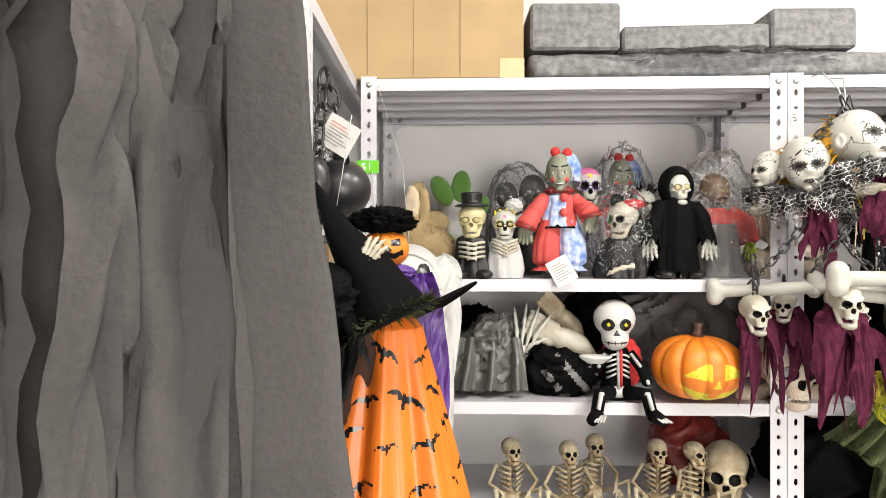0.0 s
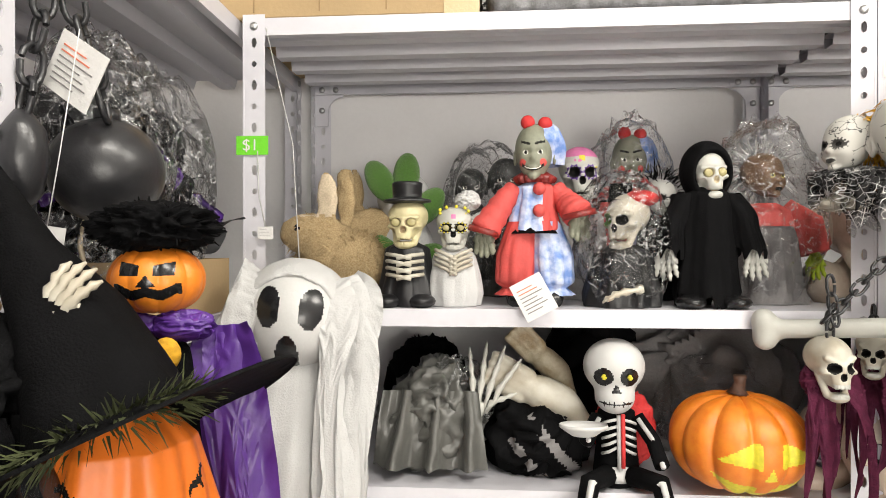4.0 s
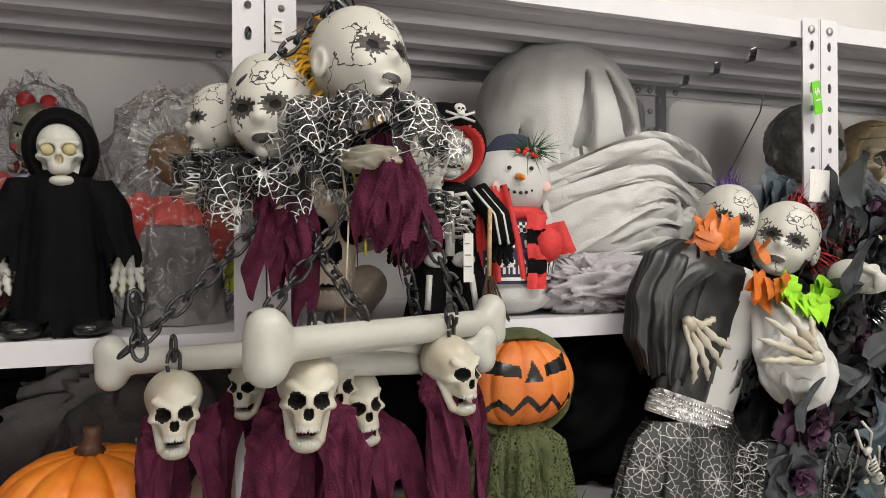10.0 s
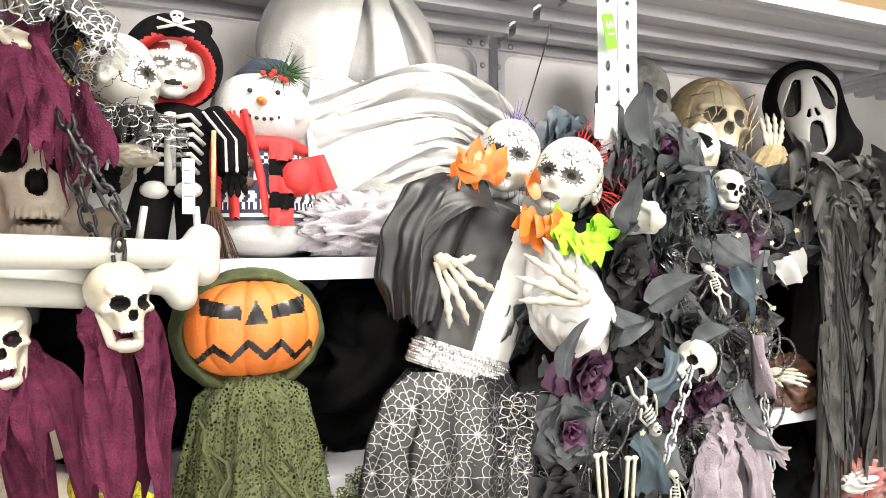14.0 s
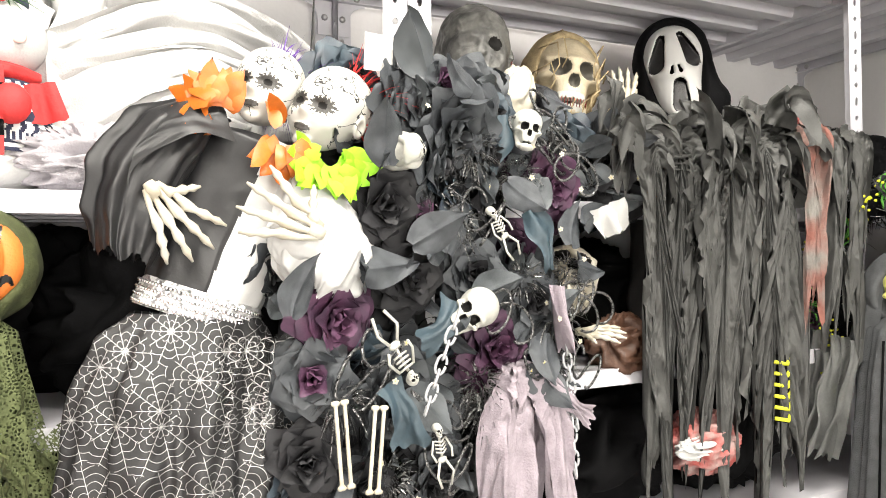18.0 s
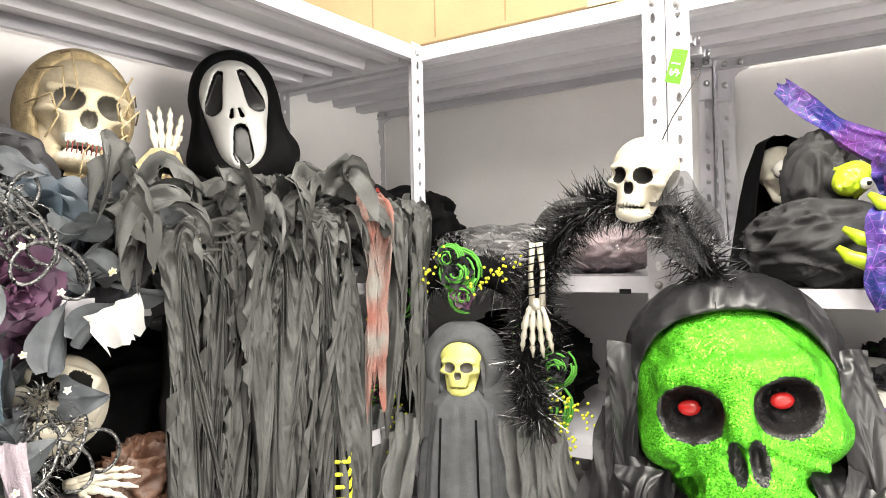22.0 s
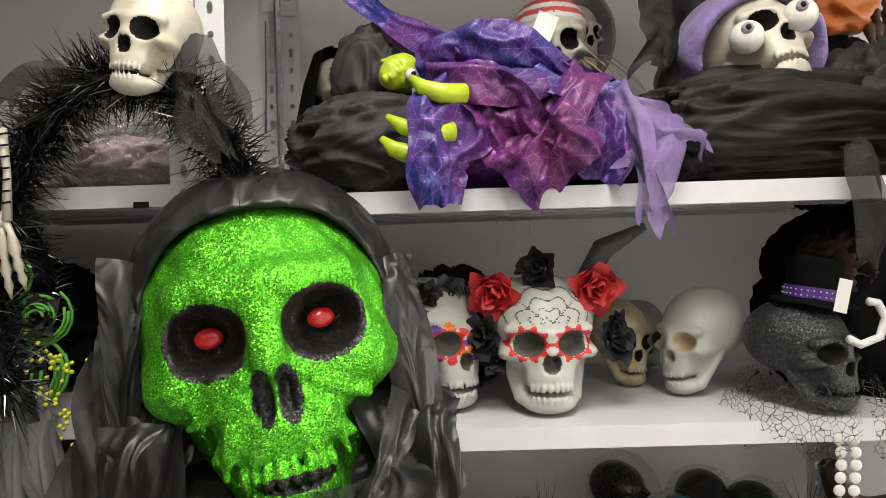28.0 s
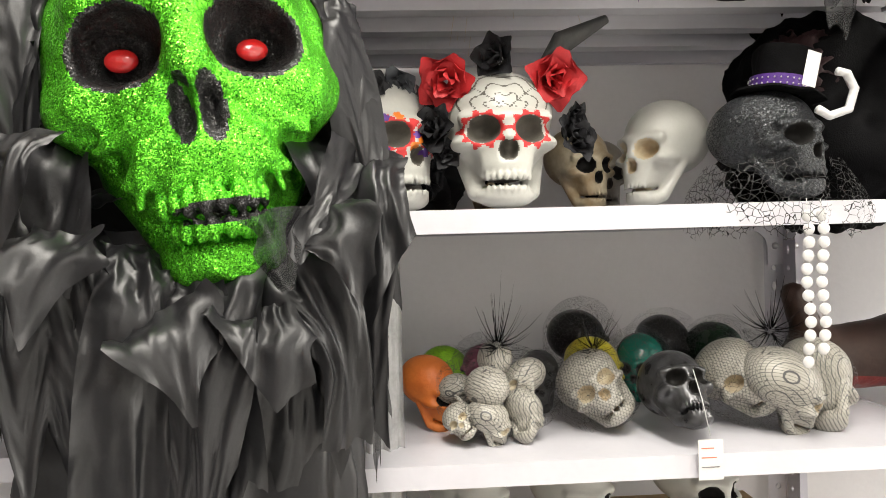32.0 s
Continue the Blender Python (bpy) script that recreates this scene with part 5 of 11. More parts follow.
for i in range(16):
    y = -0.12 + 0.30 * i / 15
    x = 0.055 + 0.03 * rs.rand()
    rows.append(([(x - 0.03, y, 0.02), (x, y, -0.03), (x + 0.015 * rs.randn(), y + 0.02 * rs.randn(), -0.2), (x + 0.01, y + 0.03 * rs.randn(), -0.32 - 0.15 * rs.rand())], 0.045 + 0.03 * rs.rand(), 500 + i))
rag_parts(reaper, "rag", "torn black gauze rag", BLACK_GAUZE, rows[::2], out=(1, -0.6, 0), twist=0.7)
rag_parts(reaper, "rag", "torn black cloth rag", BLACK, rows[1::2], out=(1, -0.6, 0), twist=0.7)

b = Build()
pile(b, BLACK, (0, 0, 0), (0.085, 0.075, 0.05), 0.25, 6, 3)
robe(b, BLACK_GAUZE, [(0.02, 0.05, 0.05), (-0.05, 0.09, 0.08), (-0.45, 0.12, 0.09)], 9, 0.16, 4, 0.1, 100, 26)
for i in range(22):
    strip(b, BLACK, (-0.08 + 0.17 * rs.rand(), -0.06 + 0.1 * rs.rand(), 0.0), 0.3 + 0.25 * rs.rand(), 0.035, rs)
hand(b, BONE, pose(0.075, -0.03, 0.06, 70, -60, 10) @ Matrix.Scale(0.06, 4), 0.3, 0.6, 0.08)
b.thing("black_gauze_costume", pose(-0.185, 0.945, 1.52), "black gauze witch costume draped over the shelf edge", "costume")
b = Build()
pile(b, BLACK, (0, 0, 0.07), (0.07, 0.075, 0.055), 0.3, 6, 9)
pile(b, BLACK_SATIN, (0.01, -0.05, 0.03), (0.09, 0.06, 0.032), 0.3, 6, 12)
b.thing("black_bonnet", pose(-0.32, 0.985, 1.53), "crumpled black cloth bonnet lying on the shelf", "hat")

# witch's legs, printed box and bowl on the far part of the shelf
b = Build()
for p0, p1, p2 in (((0, 0.028, -0.01), (-0.008, 0.0, 0.09), (0.01, -0.06, 0.15)), ((0.0, -0.08, 0.02), (-0.01, -0.14, 0.05), (0.01, -0.19, 0.09))):
    pts = [np.array(p0) * (1 - t) ** 2 + 2 * np.array(p1) * t * (1 - t) + np.array(p2) * t * t for t in np.linspace(0, 1, 21)]
    for k in range(20):
        tube(b, pts[k:k + 2], 0.0155 - 0.0004 * k, BLACK if k % 2 else WHITE_GAUZE, 12, caps=False)
    e = np.array(p2)
    solid(b, lambda P: melt(ell(P, e + (0, 0.01, 0.012), (0.02, 0.03, 0.02)), cap(P, e + (0, 0.01, 0.016), e + (0.0, 0.07, -0.045), 0.014, 0.003), 0.012), e + (-0.03, -0.03, -0.06), e + (0.03, 0.09, 0.05), 0.004, BLACK_SATIN)
b.thing("stuffed_stockings", pose(-0.5, 1.055, 1.665), "pair of stuffed witch legs in black and white striped stockings", "prop")
b = Build()
box(b, (-0.09, -0.13, 0), (0.09, 0.13, 0.13), BLACK_PAINT, None, 0.004)
ball(b, (0.091, 0.02, 0.085), (0.003, 0.05, 0.04), WHITE_PAINT)
ball(b, (0.094, -0.0, 0.09), (0.002, 0.014, 0.018), BLACK_PAINT)
ball(b, (0.094, 0.035, 0.09), (0.002, 0.014, 0.018), BLACK_PAINT)
b.thing("printed_box", pose(-0.48, 1.03, 1.528), "black cardboard box printed with a white ghost", "box")
b = Build()
tag(b, Matrix(), 0.07, 0.045, 5)
b.thing("price_ticket", pose(-0.44, 0.91, 1.685, 0, -12, 40), "white card ticket with red print tied to the stockings", "tag", "tickets")
b = Build()
V, n = [], 40
for z, r in ((0, 0.045), (0.002, 0.055), (0.05, 0.085), (0.1, 0.105), (0.1, 0.102), (0.052, 0.081), (0.006, 0.05)):
    V += [(r * math.cos(2 * math.pi * j / n), r * math.sin(2 * math.pi * j / n), z) for j in range(n)]
b.add(V, grid_faces(n, 7, True) + [tuple(range(n - 1, -1, -1)), tuple(6 * n + j for j in range(n))], PURPLE)
hand(b, BONE, pose(0.07, 0.05, 0.1, 0, 0, 40) @ Matrix.Scale(0.09, 4), 0.7, 0.8, 0.07)
b.thing("candy_bowl", pose(-0.335, 0.575, 1.528) @ Matrix.Scale(0.68, 4), "purple plastic candy bowl held by a bone hand", "bowl")
b = Build()
pile(b, BLACK, (0, 0, 0.09), (0.08, 0.1, 0.1), 0.2, 5, 31)
b.thing("black_figure_bundle", pose(-0.42, 0.66, 1.53), "bundle of black cloth round a figure on the shelf", "costume")

# the box of black flowers in the corner
b = Build()
for lo, hi in (((0, 0, 0), (0.30, 0.004, 0.082)), ((0, 0.256, 0), (0.30, 0.26, 0.082)), ((0, 0.004, 0), (0.004, 0.256, 0.082)), ((0.296, 0.004, 0), (0.30, 0.256, 0.082)), ((0.004, 0.004, 0), (0.296, 0.256, 0.004))):
    box(b, lo, hi, CARD)
b.thing("open_cardboard_box", place("left", -0.305, 0.012, 1.528), "open brown cardboard box holding bunches of black flowers", "box")
for k, (fu, fv, fz, turn) in enumerate(((-0.09, 0.09, 1.53, 0), (-0.19, 0.13, 1.53, 60), (-0.26, 0.08, 1.53, 140))):
    b = Build()
    rs = np.random.RandomState(40 + k)
    tube(b, [(0.0, 0, 0.008), (0.02, 0, 0.1), (0.01, 0, 0.22)], 0.003, STRAW_PALE, 6)
    for i in range(9):
        p = (rs.randn() * 0.045, rs.randn() * 0.04, 0.10 + 0.18 * rs.rand())
        rose(b, PETAL_BLACK, pose(*p, rs.rand() * 60 - 30, 0, rs.rand() * 360) @ Matrix.Scale(0.055 + 0.02 * rs.rand(), 4), i, layers=3)
    for i in range(12):
        leaf(b, PETAL_BLACK if i % 3 else LEAF, pose(rs.randn() * 0.05, rs.randn() * 0.045, 0.09 + 0.2 * rs.rand(), rs.rand() * 120 - 60, rs.rand() * 360, rs.rand() * 360) @ Matrix.Scale(0.06, 4), i)
    for i in range(5):
        strip(b, PURPLE, (rs.randn() * 0.04, rs.randn() * 0.04, 0.24 - 0.03 * i), 0.06, 0.014, rs, None, 8, 0.02, 1.0)
    hair(b, TINSEL, (0, 0, 0.18), (0.05, 0.05, 0.05), 70, 0.02, rs, width=0.001)
    if k < 2:
        ball(b, (0.0, 0, 0.26), 0.038, CHAIN, None, 16, 10)
    bag(b, (0, 0, 0.19), (0.085, 0.08, 0.165), 50 + k)
    b.thing("wrapped_flower_bouquet", place("left", fu, fv, fz, turn), "bunch of black cloth roses with purple ribbon in clear wrap", "flowers", "flower bunches")

# price tickets on the posts
def price_tag(m4):
    b = Build()
    box(b, (-0.026, 0, -0.015), (0.026, 0.0012, 0.015), TAG_GREEN)
    ob = b.thing("price_tag", m4, "bright green price tag with white figures on the post", "tag", "price tags")
    txt = bpy.data.curves.new("price", "FONT")
    txt.body, txt.size, txt.extrude, txt.align_x, txt.align_y = "$1", 0.026, 0.0002, "CENTER", "CENTER"
    txt.materials.append(PAPER)
    t = new("price", txt)
    t.parent, t.matrix_basis = ob, pose(-0.003, -0.0006, 0, 90)
    return ob


price_tag(place("back", 0.021, -0.004, 1.79))
price_tag(place("back", 1.83, -0.02, 1.865, 20, 0, 75))
price_tag(place("right", 0.51, -0.03, 1.862, -25, 0, -70))


# ---- back shelves, first unit, upper board ----
Z1, Z2, Z3 = 1.531, 1.248, 0.966


def rabbit(at, size, seed, label):
    b = Build()

    def f(P):
        d = ell(P, (0.16, 0, 0.3), (0.34, 0.24, 0.3))
        d = melt(d, ell(P, (-0.16, -0.02, 0.56), (0.26, 0.15, 0.17)), 0.1)
        d = melt(d, ell(P, (0.0, 0, 0.4), (0.2, 0.17, 0.2)), 0.1)
        for y in (-0.09, 0.1):
            d = melt(d, ell(P, (0.06 + 0.5 * y, y, 0.83), (0.085, 0.05, 0.22)), 0.04)
            d = carve(d, ell(P, (0.03 + 0.5 * y, y - 0.05, 0.84), (0.05, 0.025, 0.17)), 0.02)
        return melt(d, ell(P, (-0.12, -0.1, 0.12), (0.16, 0.09, 0.12)), 0.08) + 0.008 * wob(P, 30, seed)
    solid(b, f, (-0.5, -0.32, 0.0), (0.55, 0.32, 1.1), 0.025, lambda C: pick(len(C), STRAW, ((np.abs(C[:, 2] - 0.86) < 0.17) & (C[:, 1] < -0.07) & (C[:, 2] > 0.7), STRAW_PALE), (C[:, 0] < -0.38, STRAW_PALE), (np.linalg.norm(C - (-0.22, -0.14, 0.6), axis=1) < 0.035, SOCKET)))
    rs = np.random.RandomState(seed)
    hair(b, STRAW, (0.16, 0, 0.3), (0.34, 0.24, 0.3), 900, 0.09, rs, width=0.004, droop=0.6)
    hair(b, STRAW, (-0.12, -0.02, 0.55), (0.24, 0.15, 0.16), 380, 0.05, rs, width=0.004, droop=0.4)
    b.thing("straw_rabbit", at @ Matrix.Scale(size, 4), label, "rabbit", "straw rabbits")


rabbit(place("back", 0.115, 0.12, Z1, -8), 0.215, 1, "natural sisal straw rabbit with a ticket, sitting on the shelf")
rabbit(place("back", 0.135, 0.27, Z1, 200), 0.24, 2, "natural straw rabbit behind another rabbit")
b = Build()
tag(b, Matrix(), 0.024, 0.02, 3, False)
tube(b, [(0, 0, 0), (-0.01, 0, 0.05), (-0.012, 0.0, 0.12)], 0.001, WHITE_PAINT, 4)
b.thing("price_ticket", place("back", 0.045, -0.012, 1.66, 5), "small white ticket on a string by the rabbit", "tag", "tickets")

b = Build()
solid(b, lambda P: melt(ell(P, (0, 0, 0.4), (0.3, 0.25, 0.42)), ell(P, (0, -0.02, 0.95), (0.27, 0.24, 0.26)), 0.1), (-0.4, -0.35, 0), (0.4, 0.35, 1.3), 0.035, WHITE_GAUZE)
for s, x, z, r in ((1, -0.2, 1.1, 30), (1, 0.05, 1.15, -5), (1, 0.25, 0.85, -40), (1, -0.2, 0.45, 60), (1, 0.22, 0.35, -60)):
    ball(b, (0, 0, 0), (0.13, 0.05, 0.22), MOSS, pose(x, -0.24, z, 0, -r, 0), 16, 10)
b.thing("plush_bunny", place("back", 0.225, 0.30, Z1) @ Matrix.Scale(0.205, 4), "white plush bunny with green velvet ears and leaves", "plush toy")

# top-hat skeleton
CREAM = mat("cream_yellow_plastic", (0.58, 0.52, 0.30), 0.4, 0, 0.15, 30, 0.1)
CREAM_EYE = mat("dull_cream_lens", (0.42, 0.37, 0.18), 0.3, 0, 0.15, 30, 0.05)
b = Build()
robe(b, BLACK_SATIN, [(0.105, 0.016, 0.014), (0.095, 0.036, 0.026), (0.05, 0.042, 0.032), (0.012, 0.052, 0.042), (0.0, 0.05, 0.04)], 9, 0.08, 1, 0, 60, 20)
gm = pose(0, -0.004, 0.137, 0, 0, -6) @ Matrix.Diagonal((0.084, 0.072, 0.072, 1))
skull(b, CREAM, gm, 0.022, 0.02, sock=BONE_AGED)
for s in (-1, 1):
    ball(b, (s * 0.155, -0.37, -0.01), (0.098, 0.06, 0.092), CREAM_EYE, gm, 18, 10)
robe(b, BLACK_SATIN, [(0.205, 0.001, 0.001), (0.204, 0.026, 0.025), (0.178, 0.024, 0.023), (0.1745, 0.04, 0.037), (0.171, 0.041, 0.038), (0.168, 0.022, 0.02)], 4, 0.02, 2, 0, 40, 24)
for s in (-1, 1):
    for k in range(4):
        tube(b, [(s * 0.03, -0.03, 0.085 - k * 0.011), (s * 0.012, -0.044, 0.083 - k * 0.011), (-s * 0.012, -0.046, 0.078 - k * 0.011)], 0.0034, BONE, 6)
    ball(b, (s * 0.028, -0.03, 0.009), (0.022, 0.03, 0.012), BLACK_SATIN)
b.thing("skeleton_groom_doll", place("back", 0.262, 0.06, Z1), "skeleton doll in a black top hat and coat", "doll")

# bride with painted skull
def sugar_face(ring, dots=YELLOW):
    def paint(C):
        out = []
        front = C[:, 1] < -0.15
        for s in (-1, 1):
            x, z = C[:, 0] - s * 0.155, C[:, 2] + 0.01
            a = np.arctan2(z, x)
            rr = np.hypot(x, z)
            out.append((front & (rr < 0.121 + 0.036 * np.abs(np.cos(5 * a)) ** 3) & (rr > 0.108), ring))
        out.append((front & (np.abs(C[:, 0]) < 0.05) & (np.abs(C[:, 2] - 0.27) < 0.05), dots))
        return out
    return paint


b = Build()
robe(b, WHITE_GAUZE, [(0.10, 0.014, 0.014), (0.085, 0.034, 0.026), (0.05, 0.042, 0.034), (0.02, 0.046, 0.038), (0.0, 0.042, 0.036)], 10, 0.05, 5, 0, 60, 18)
bm = pose(0, -0.004, 0.128) @ Matrix.Diagonal((0.076, 0.064, 0.066, 1))
skull(b, BONE_WHITE, bm, 0.02, 0.0, paint=lambda C: sugar_face(BLACK_PAINT, PINK)(C), sock=BLACK_PAINT)
for s in (-1, 1):
    ball(b, (s * 0.155, -0.38, -0.01), (0.075, 0.05, 0.07), CREAM_EYE, bm, 16, 8)
    for k in range(10):
        a = 0.628 * k
        ball(b, (s * 0.155 + 0.125 * math.cos(a), -0.41, -0.01 + 0.12 * math.sin(a)), 0.022, YELLOW, bm, 6, 4)
for s in (-1, 1):
    for k in range(4):
        tube(b, [(s * 0.03, -0.024, 0.092 - k * 0.008), (s * 0.014, -0.034, 0.086 - k * 0.008), (-s * 0.006, -0.037, 0.076 - k * 0.008)], 0.0032, BONE, 6)
    pile(b, WHITE_GAUZE, (0.035 + 0.012 * s, 0.0, 0.155 - 0.018 * s), (0.018, 0.012, 0.014), 0.3, 6, 3)
for i in range(9):
    a = i * 0.7
    ball(b, (0.024 * math.cos(a), -0.012, 0.155 + 0.008 * math.sin(a)), 0.003, YELLOW, None, 6, 4)
b.thing("skeleton_bride_doll", place("back", 0.34, 0.065, Z1), "small skeleton bride doll with a painted sugar skull and white dress", "doll")

# two dark baby heads in a bag
b = Build()
for x, y, z, s in ((-0.035, 0.02, 0.215, 0.085), (0.035, -0.02, 0.225, 0.095)):
    head(b, SKIN_DARK, pose(x, y, z) @ Matrix.Scale(s, 4), 0.03, eye=EYE_WHITE, iris=SOCKET)
    robe(b, CHARCOAL, [(z - 0.03, 0.02, 0.02, x, y), (z - 0.06, 0.04, 0.035, x, y), (0, 0.05, 0.045, x, y)], 7, 0.1, 2, 0, 40, 12)
bag(b, (0, 0, 0.15), (0.095, 0.07, 0.15), 3)
b.thing("bagged_baby_dolls", place("back", 0.395, 0.30, Z1), "two dark grey baby dolls in a clear plastic bag", "doll")


def clown(at, seed, label, wrapped=False):
    b = Build()
    for s, m in ((-1, CORAL), (1, BLUE_DYE)):
        robe(b, m, [(0.145, 0.024, 0.026, s * 0.022), (0.09, 0.036, 0.034, s * 0.03), (0.04, 0.034, 0.034, s * 0.033), (0.03, 0.02, 0.022, s * 0.034), (0.018, 0.034, 0.034, s * 0.034)], 9, 0.09, 4 + s, 0, 60, 20)
        tube(b, [(s * 0.032, -0.035, 0.008), (s * 0.033, -0.01, 0.012), (s * 0.034, 0.014, 0.01)], [0.012, 0.017, 0.013], BLACK_PAINT, 12)
        end = (-0.088, -0.018, 0.128) if s < 0 else (0.072, -0.04, 0.155)
        tube(b, glide([(s * 0.034, 0, 0.203), (s * 0.052, -0.008, 0.182), tuple(0.5 * (p + q) for p, q in zip((s * 0.052, -0.008, 0.182), end)), end], 16), np.interp(np.linspace(0, 1, 16), (0, 0.5, 1), (0.017, 0.022, 0.027)) * (1 + 0.06 * np.sin(np.arange(16) * 2.0)), CORAL, 18)
        tube(b, [(end[0] * 0.99, end[1], end[2] + 0.006), (end[0] * 1.02, end[1], end[2] - 0.004)], [0.028, 0.03], BLOOD, 18)
        hand(b, SKIN_GREY, pose(end[0] * 1.02, end[1], end[2] + 0.004, 0, 78, 90 + s * 20) @ Matrix.Scale(0.066, 4), 0.3, 0.6, 0.15, False)
    robe(b, lambda C: pick(len(C), BLUE_DYE, (C[:, 0] > 0.012, CORAL)), [(0.215, 0.018, 0.016), (0.205, 0.034, 0.027), (0.16, 0.04, 0.033), (0.13, 0.046, 0.038)], 8, 0.06, 6, 0, 90, 24, crumple=0.003)
    robe(b, BLACK, [(0.134, 0.042, 0.035), (0.124, 0.049, 0.042)], 22, 0.06, 6, 0, 90, 4)
    for z in (0.2, 0.163):
        ball(b, (0.006, -0.037, z), 0.011, CORAL)
    robe(b, BLOOD, [(0.235, 0.018, 0.016), (0.222, 0.036, 0.032), (0.212, 0.03, 0.026)], 16, 0.12, 2, 0, 60, 8)
    head(b, SKIN_GREY, pose(0, -0.005, 0.262, 0, 0, -8) @ Matrix.Diagonal((0.092, 0.096, 0.108, 1)), 0.016, 0.95, eye=EYE_WHITE, iris=SOCKET, brow=SOCKET, cheek=CORAL, extra=lambda C: [((C[:, 1] < -0.1) & (np.abs(C[:, 2] + 0.27 - 1.9 * C[:, 0] ** 2) < 0.022) & (np.abs(C[:, 0]) < 0.2), SOCKET), ((C[:, 1] < -0.1) & (np.abs(C[:, 2] + 0.262 - 1.9 * C[:, 0] ** 2) < 0.009) & (np.abs(C[:, 0]) < 0.15), EYE_WHITE)])
    robe(b, BLUE_DYE, [(0.318, 0.002, 0.002, 0.03, 0.006), (0.308, 0.024, 0.022, 0.018, 0.002), (0.288, 0.04, 0.038, 0.01, 0.002), (0.272, 0.042, 0.036, 0.012, 0.01), (0.245, 0.038, 0.03, 0.014, 0.02)], 6, 0.06, 2, 0, 48, 14)
    for x, z in ((-0.012, 0.305), (0.018, 0.302)):
        ball(b, (x, -0.012, z + 0.012), 0.0125, RED, None, 14, 10)
    if wrapped:
        bag(b, (0, 0, 0.18), (0.085, 0.06, 0.17), seed)
    b.thing("clown_doll", at, label, "doll", "clown dolls")


clown(place("back", 0.473, 0.075, Z1, 0, 0, 0, 0.95), 1, "clown doll in a red and blue tie-dyed suit, with red pompoms")
clown(place("back", 0.672, 0.29, Z1), 2, "clown doll wrapped in clear plastic behind the others", True)
b = Build()
tag(b, pose(0, 0, 0, -14, -28, 0), 0.052, 0.062, 7)
b.thing("price_ticket", place("back", 0.452, -0.006, 1.577), "white card ticket with red print hanging on the clown", "tag", "tickets")

# pink sugar skull doll
b = Build()


def pink_paint(C):
    r = sugar_face(PURPLE, YELLOW)(C)
    top = (C[:, 2] > 0.3)
    r.insert(0, (top, PINK))
    for i in range(12):
        a = i * 0.52
        r.append((np.linalg.norm(C - (0.34 * math.sin(a * 2.1), -0.35, 0.22 + 0.14 * math.cos(a * 3)), axis=1) < 0.035, (PINK, BLUE_DYE, YELLOW)[i % 3]))
    return r


skull(b, BONE_WHITE, pose(0, 0, 0.232) @ Matrix.Scale(0.095, 4), 0.022, paint=pink_paint)
robe(b, WHITE_SHEER, [(0.18, 0.02, 0.02), (0.15, 0.04, 0.035), (0, 0.05, 0.045)], 9, 0.1, 3, 0, 50, 14)
b.thing("sugar_skull_doll", place("back", 0.565, 0.21, Z1), "doll with a pink flowered sugar skull head", "doll")

# bagged skull with the green eye
b = Build()
skull(b, BONE, pose(0.005, -0.004, 0.14, 0, 0, -42) @ Matrix.Scale(0.082, 4), 0.024, 0.02, paint=lambda C: [(np.linalg.norm(C - (-0.155, -0.36, -0.01), axis=1) < 0.14, MOSS)])
robe(b, BLACK_SATIN, [(0.10, 0.02, 0.02), (0.085, 0.045, 0.04), (0.02, 0.06, 0.05), (0, 0.06, 0.05)], 8, 0.1, 8, 0, 60, 16)
ball(b, (0.03, 0.0, 0.175), (0.03, 0.03, 0.014), RED)
robe(b, BLACK, [(0.2, 0.018, 0.018, 0.0, 0.01), (0.175, 0.02, 0.02, 0.0, 0.01), (0.172, 0.035, 0.034, 0, 0.01)], 3, 0.02, 1, 0, 30, 8)
hand(b, BONE, pose(0.02, -0.05, 0.03, 0, 10, 172) @ Matrix.Scale(0.085, 4), 0.25, 0.9, 0.07)
bag(b, (0, 0, 0.10), (0.08, 0.065, 0.115), 9)
b.thing("bagged_skull_doll", place("back", 0.615, 0.07, Z1), "skull doll with a green eye in a clear plastic bag", "doll")
b = Build()
head(b, CHINA, pose(0, 0, 0.185, 0, 0, 10) @ Matrix.Scale(0.075, 4), 0.03, ring=SOCKET, lip=SOCKET)
hair(b, BLACK, (0, 0.008, 0.19), (0.033, 0.036, 0.04), 300, 0.03, np.random.RandomState(3), width=0.0015, region=lambda d: d[1] > -0.5 or d[2] > 0.5)
robe(b, BLACK, [(0.15, 0.02, 0.02), (0.12, 0.04, 0.035), (0, 0.05, 0.045)], 7, 0.1, 4, 0, 40, 12)
b.thing("ghoul_doll", place("back", 0.715, 0.22, Z1), "pale ghoul doll with wild black hair", "doll")

# the little reaper
b = Build()
robe(b, BLACK, [(0.20, 0.022, 0.02), (0.188, 0.038, 0.03), (0.12, 0.044, 0.036), (0.03, 0.052, 0.042), (0.012, 0.053, 0.043)], 7, 0.05, 12, 0.03, 110, 30, crumple=0.0025)
for s in (-1, 1):
    robe(b, BLACK, [(0.19, 0.02, 0.02, s * 0.035), (0.15, 0.022, 0.022, s * 0.054, -0.005), (0.095, 0.024, 0.022, s * 0.067, -0.01)], 5, 0.08, 3, 0.02, 40, 16, crumple=0.003)
    hand(b, BONE_WHITE, pose(s * 0.072, -0.012, 0.10, 0, 88, 90) @ Matrix.Scale(0.075, 4), 0.15, 0.55, 0.085)
    ball(b, (s * 0.036, -0.03, 0.01), (0.024, 0.034, 0.012), BLACK_PAINT)
at = pose(0, -0.006, 0.222, 0, -3, 6)
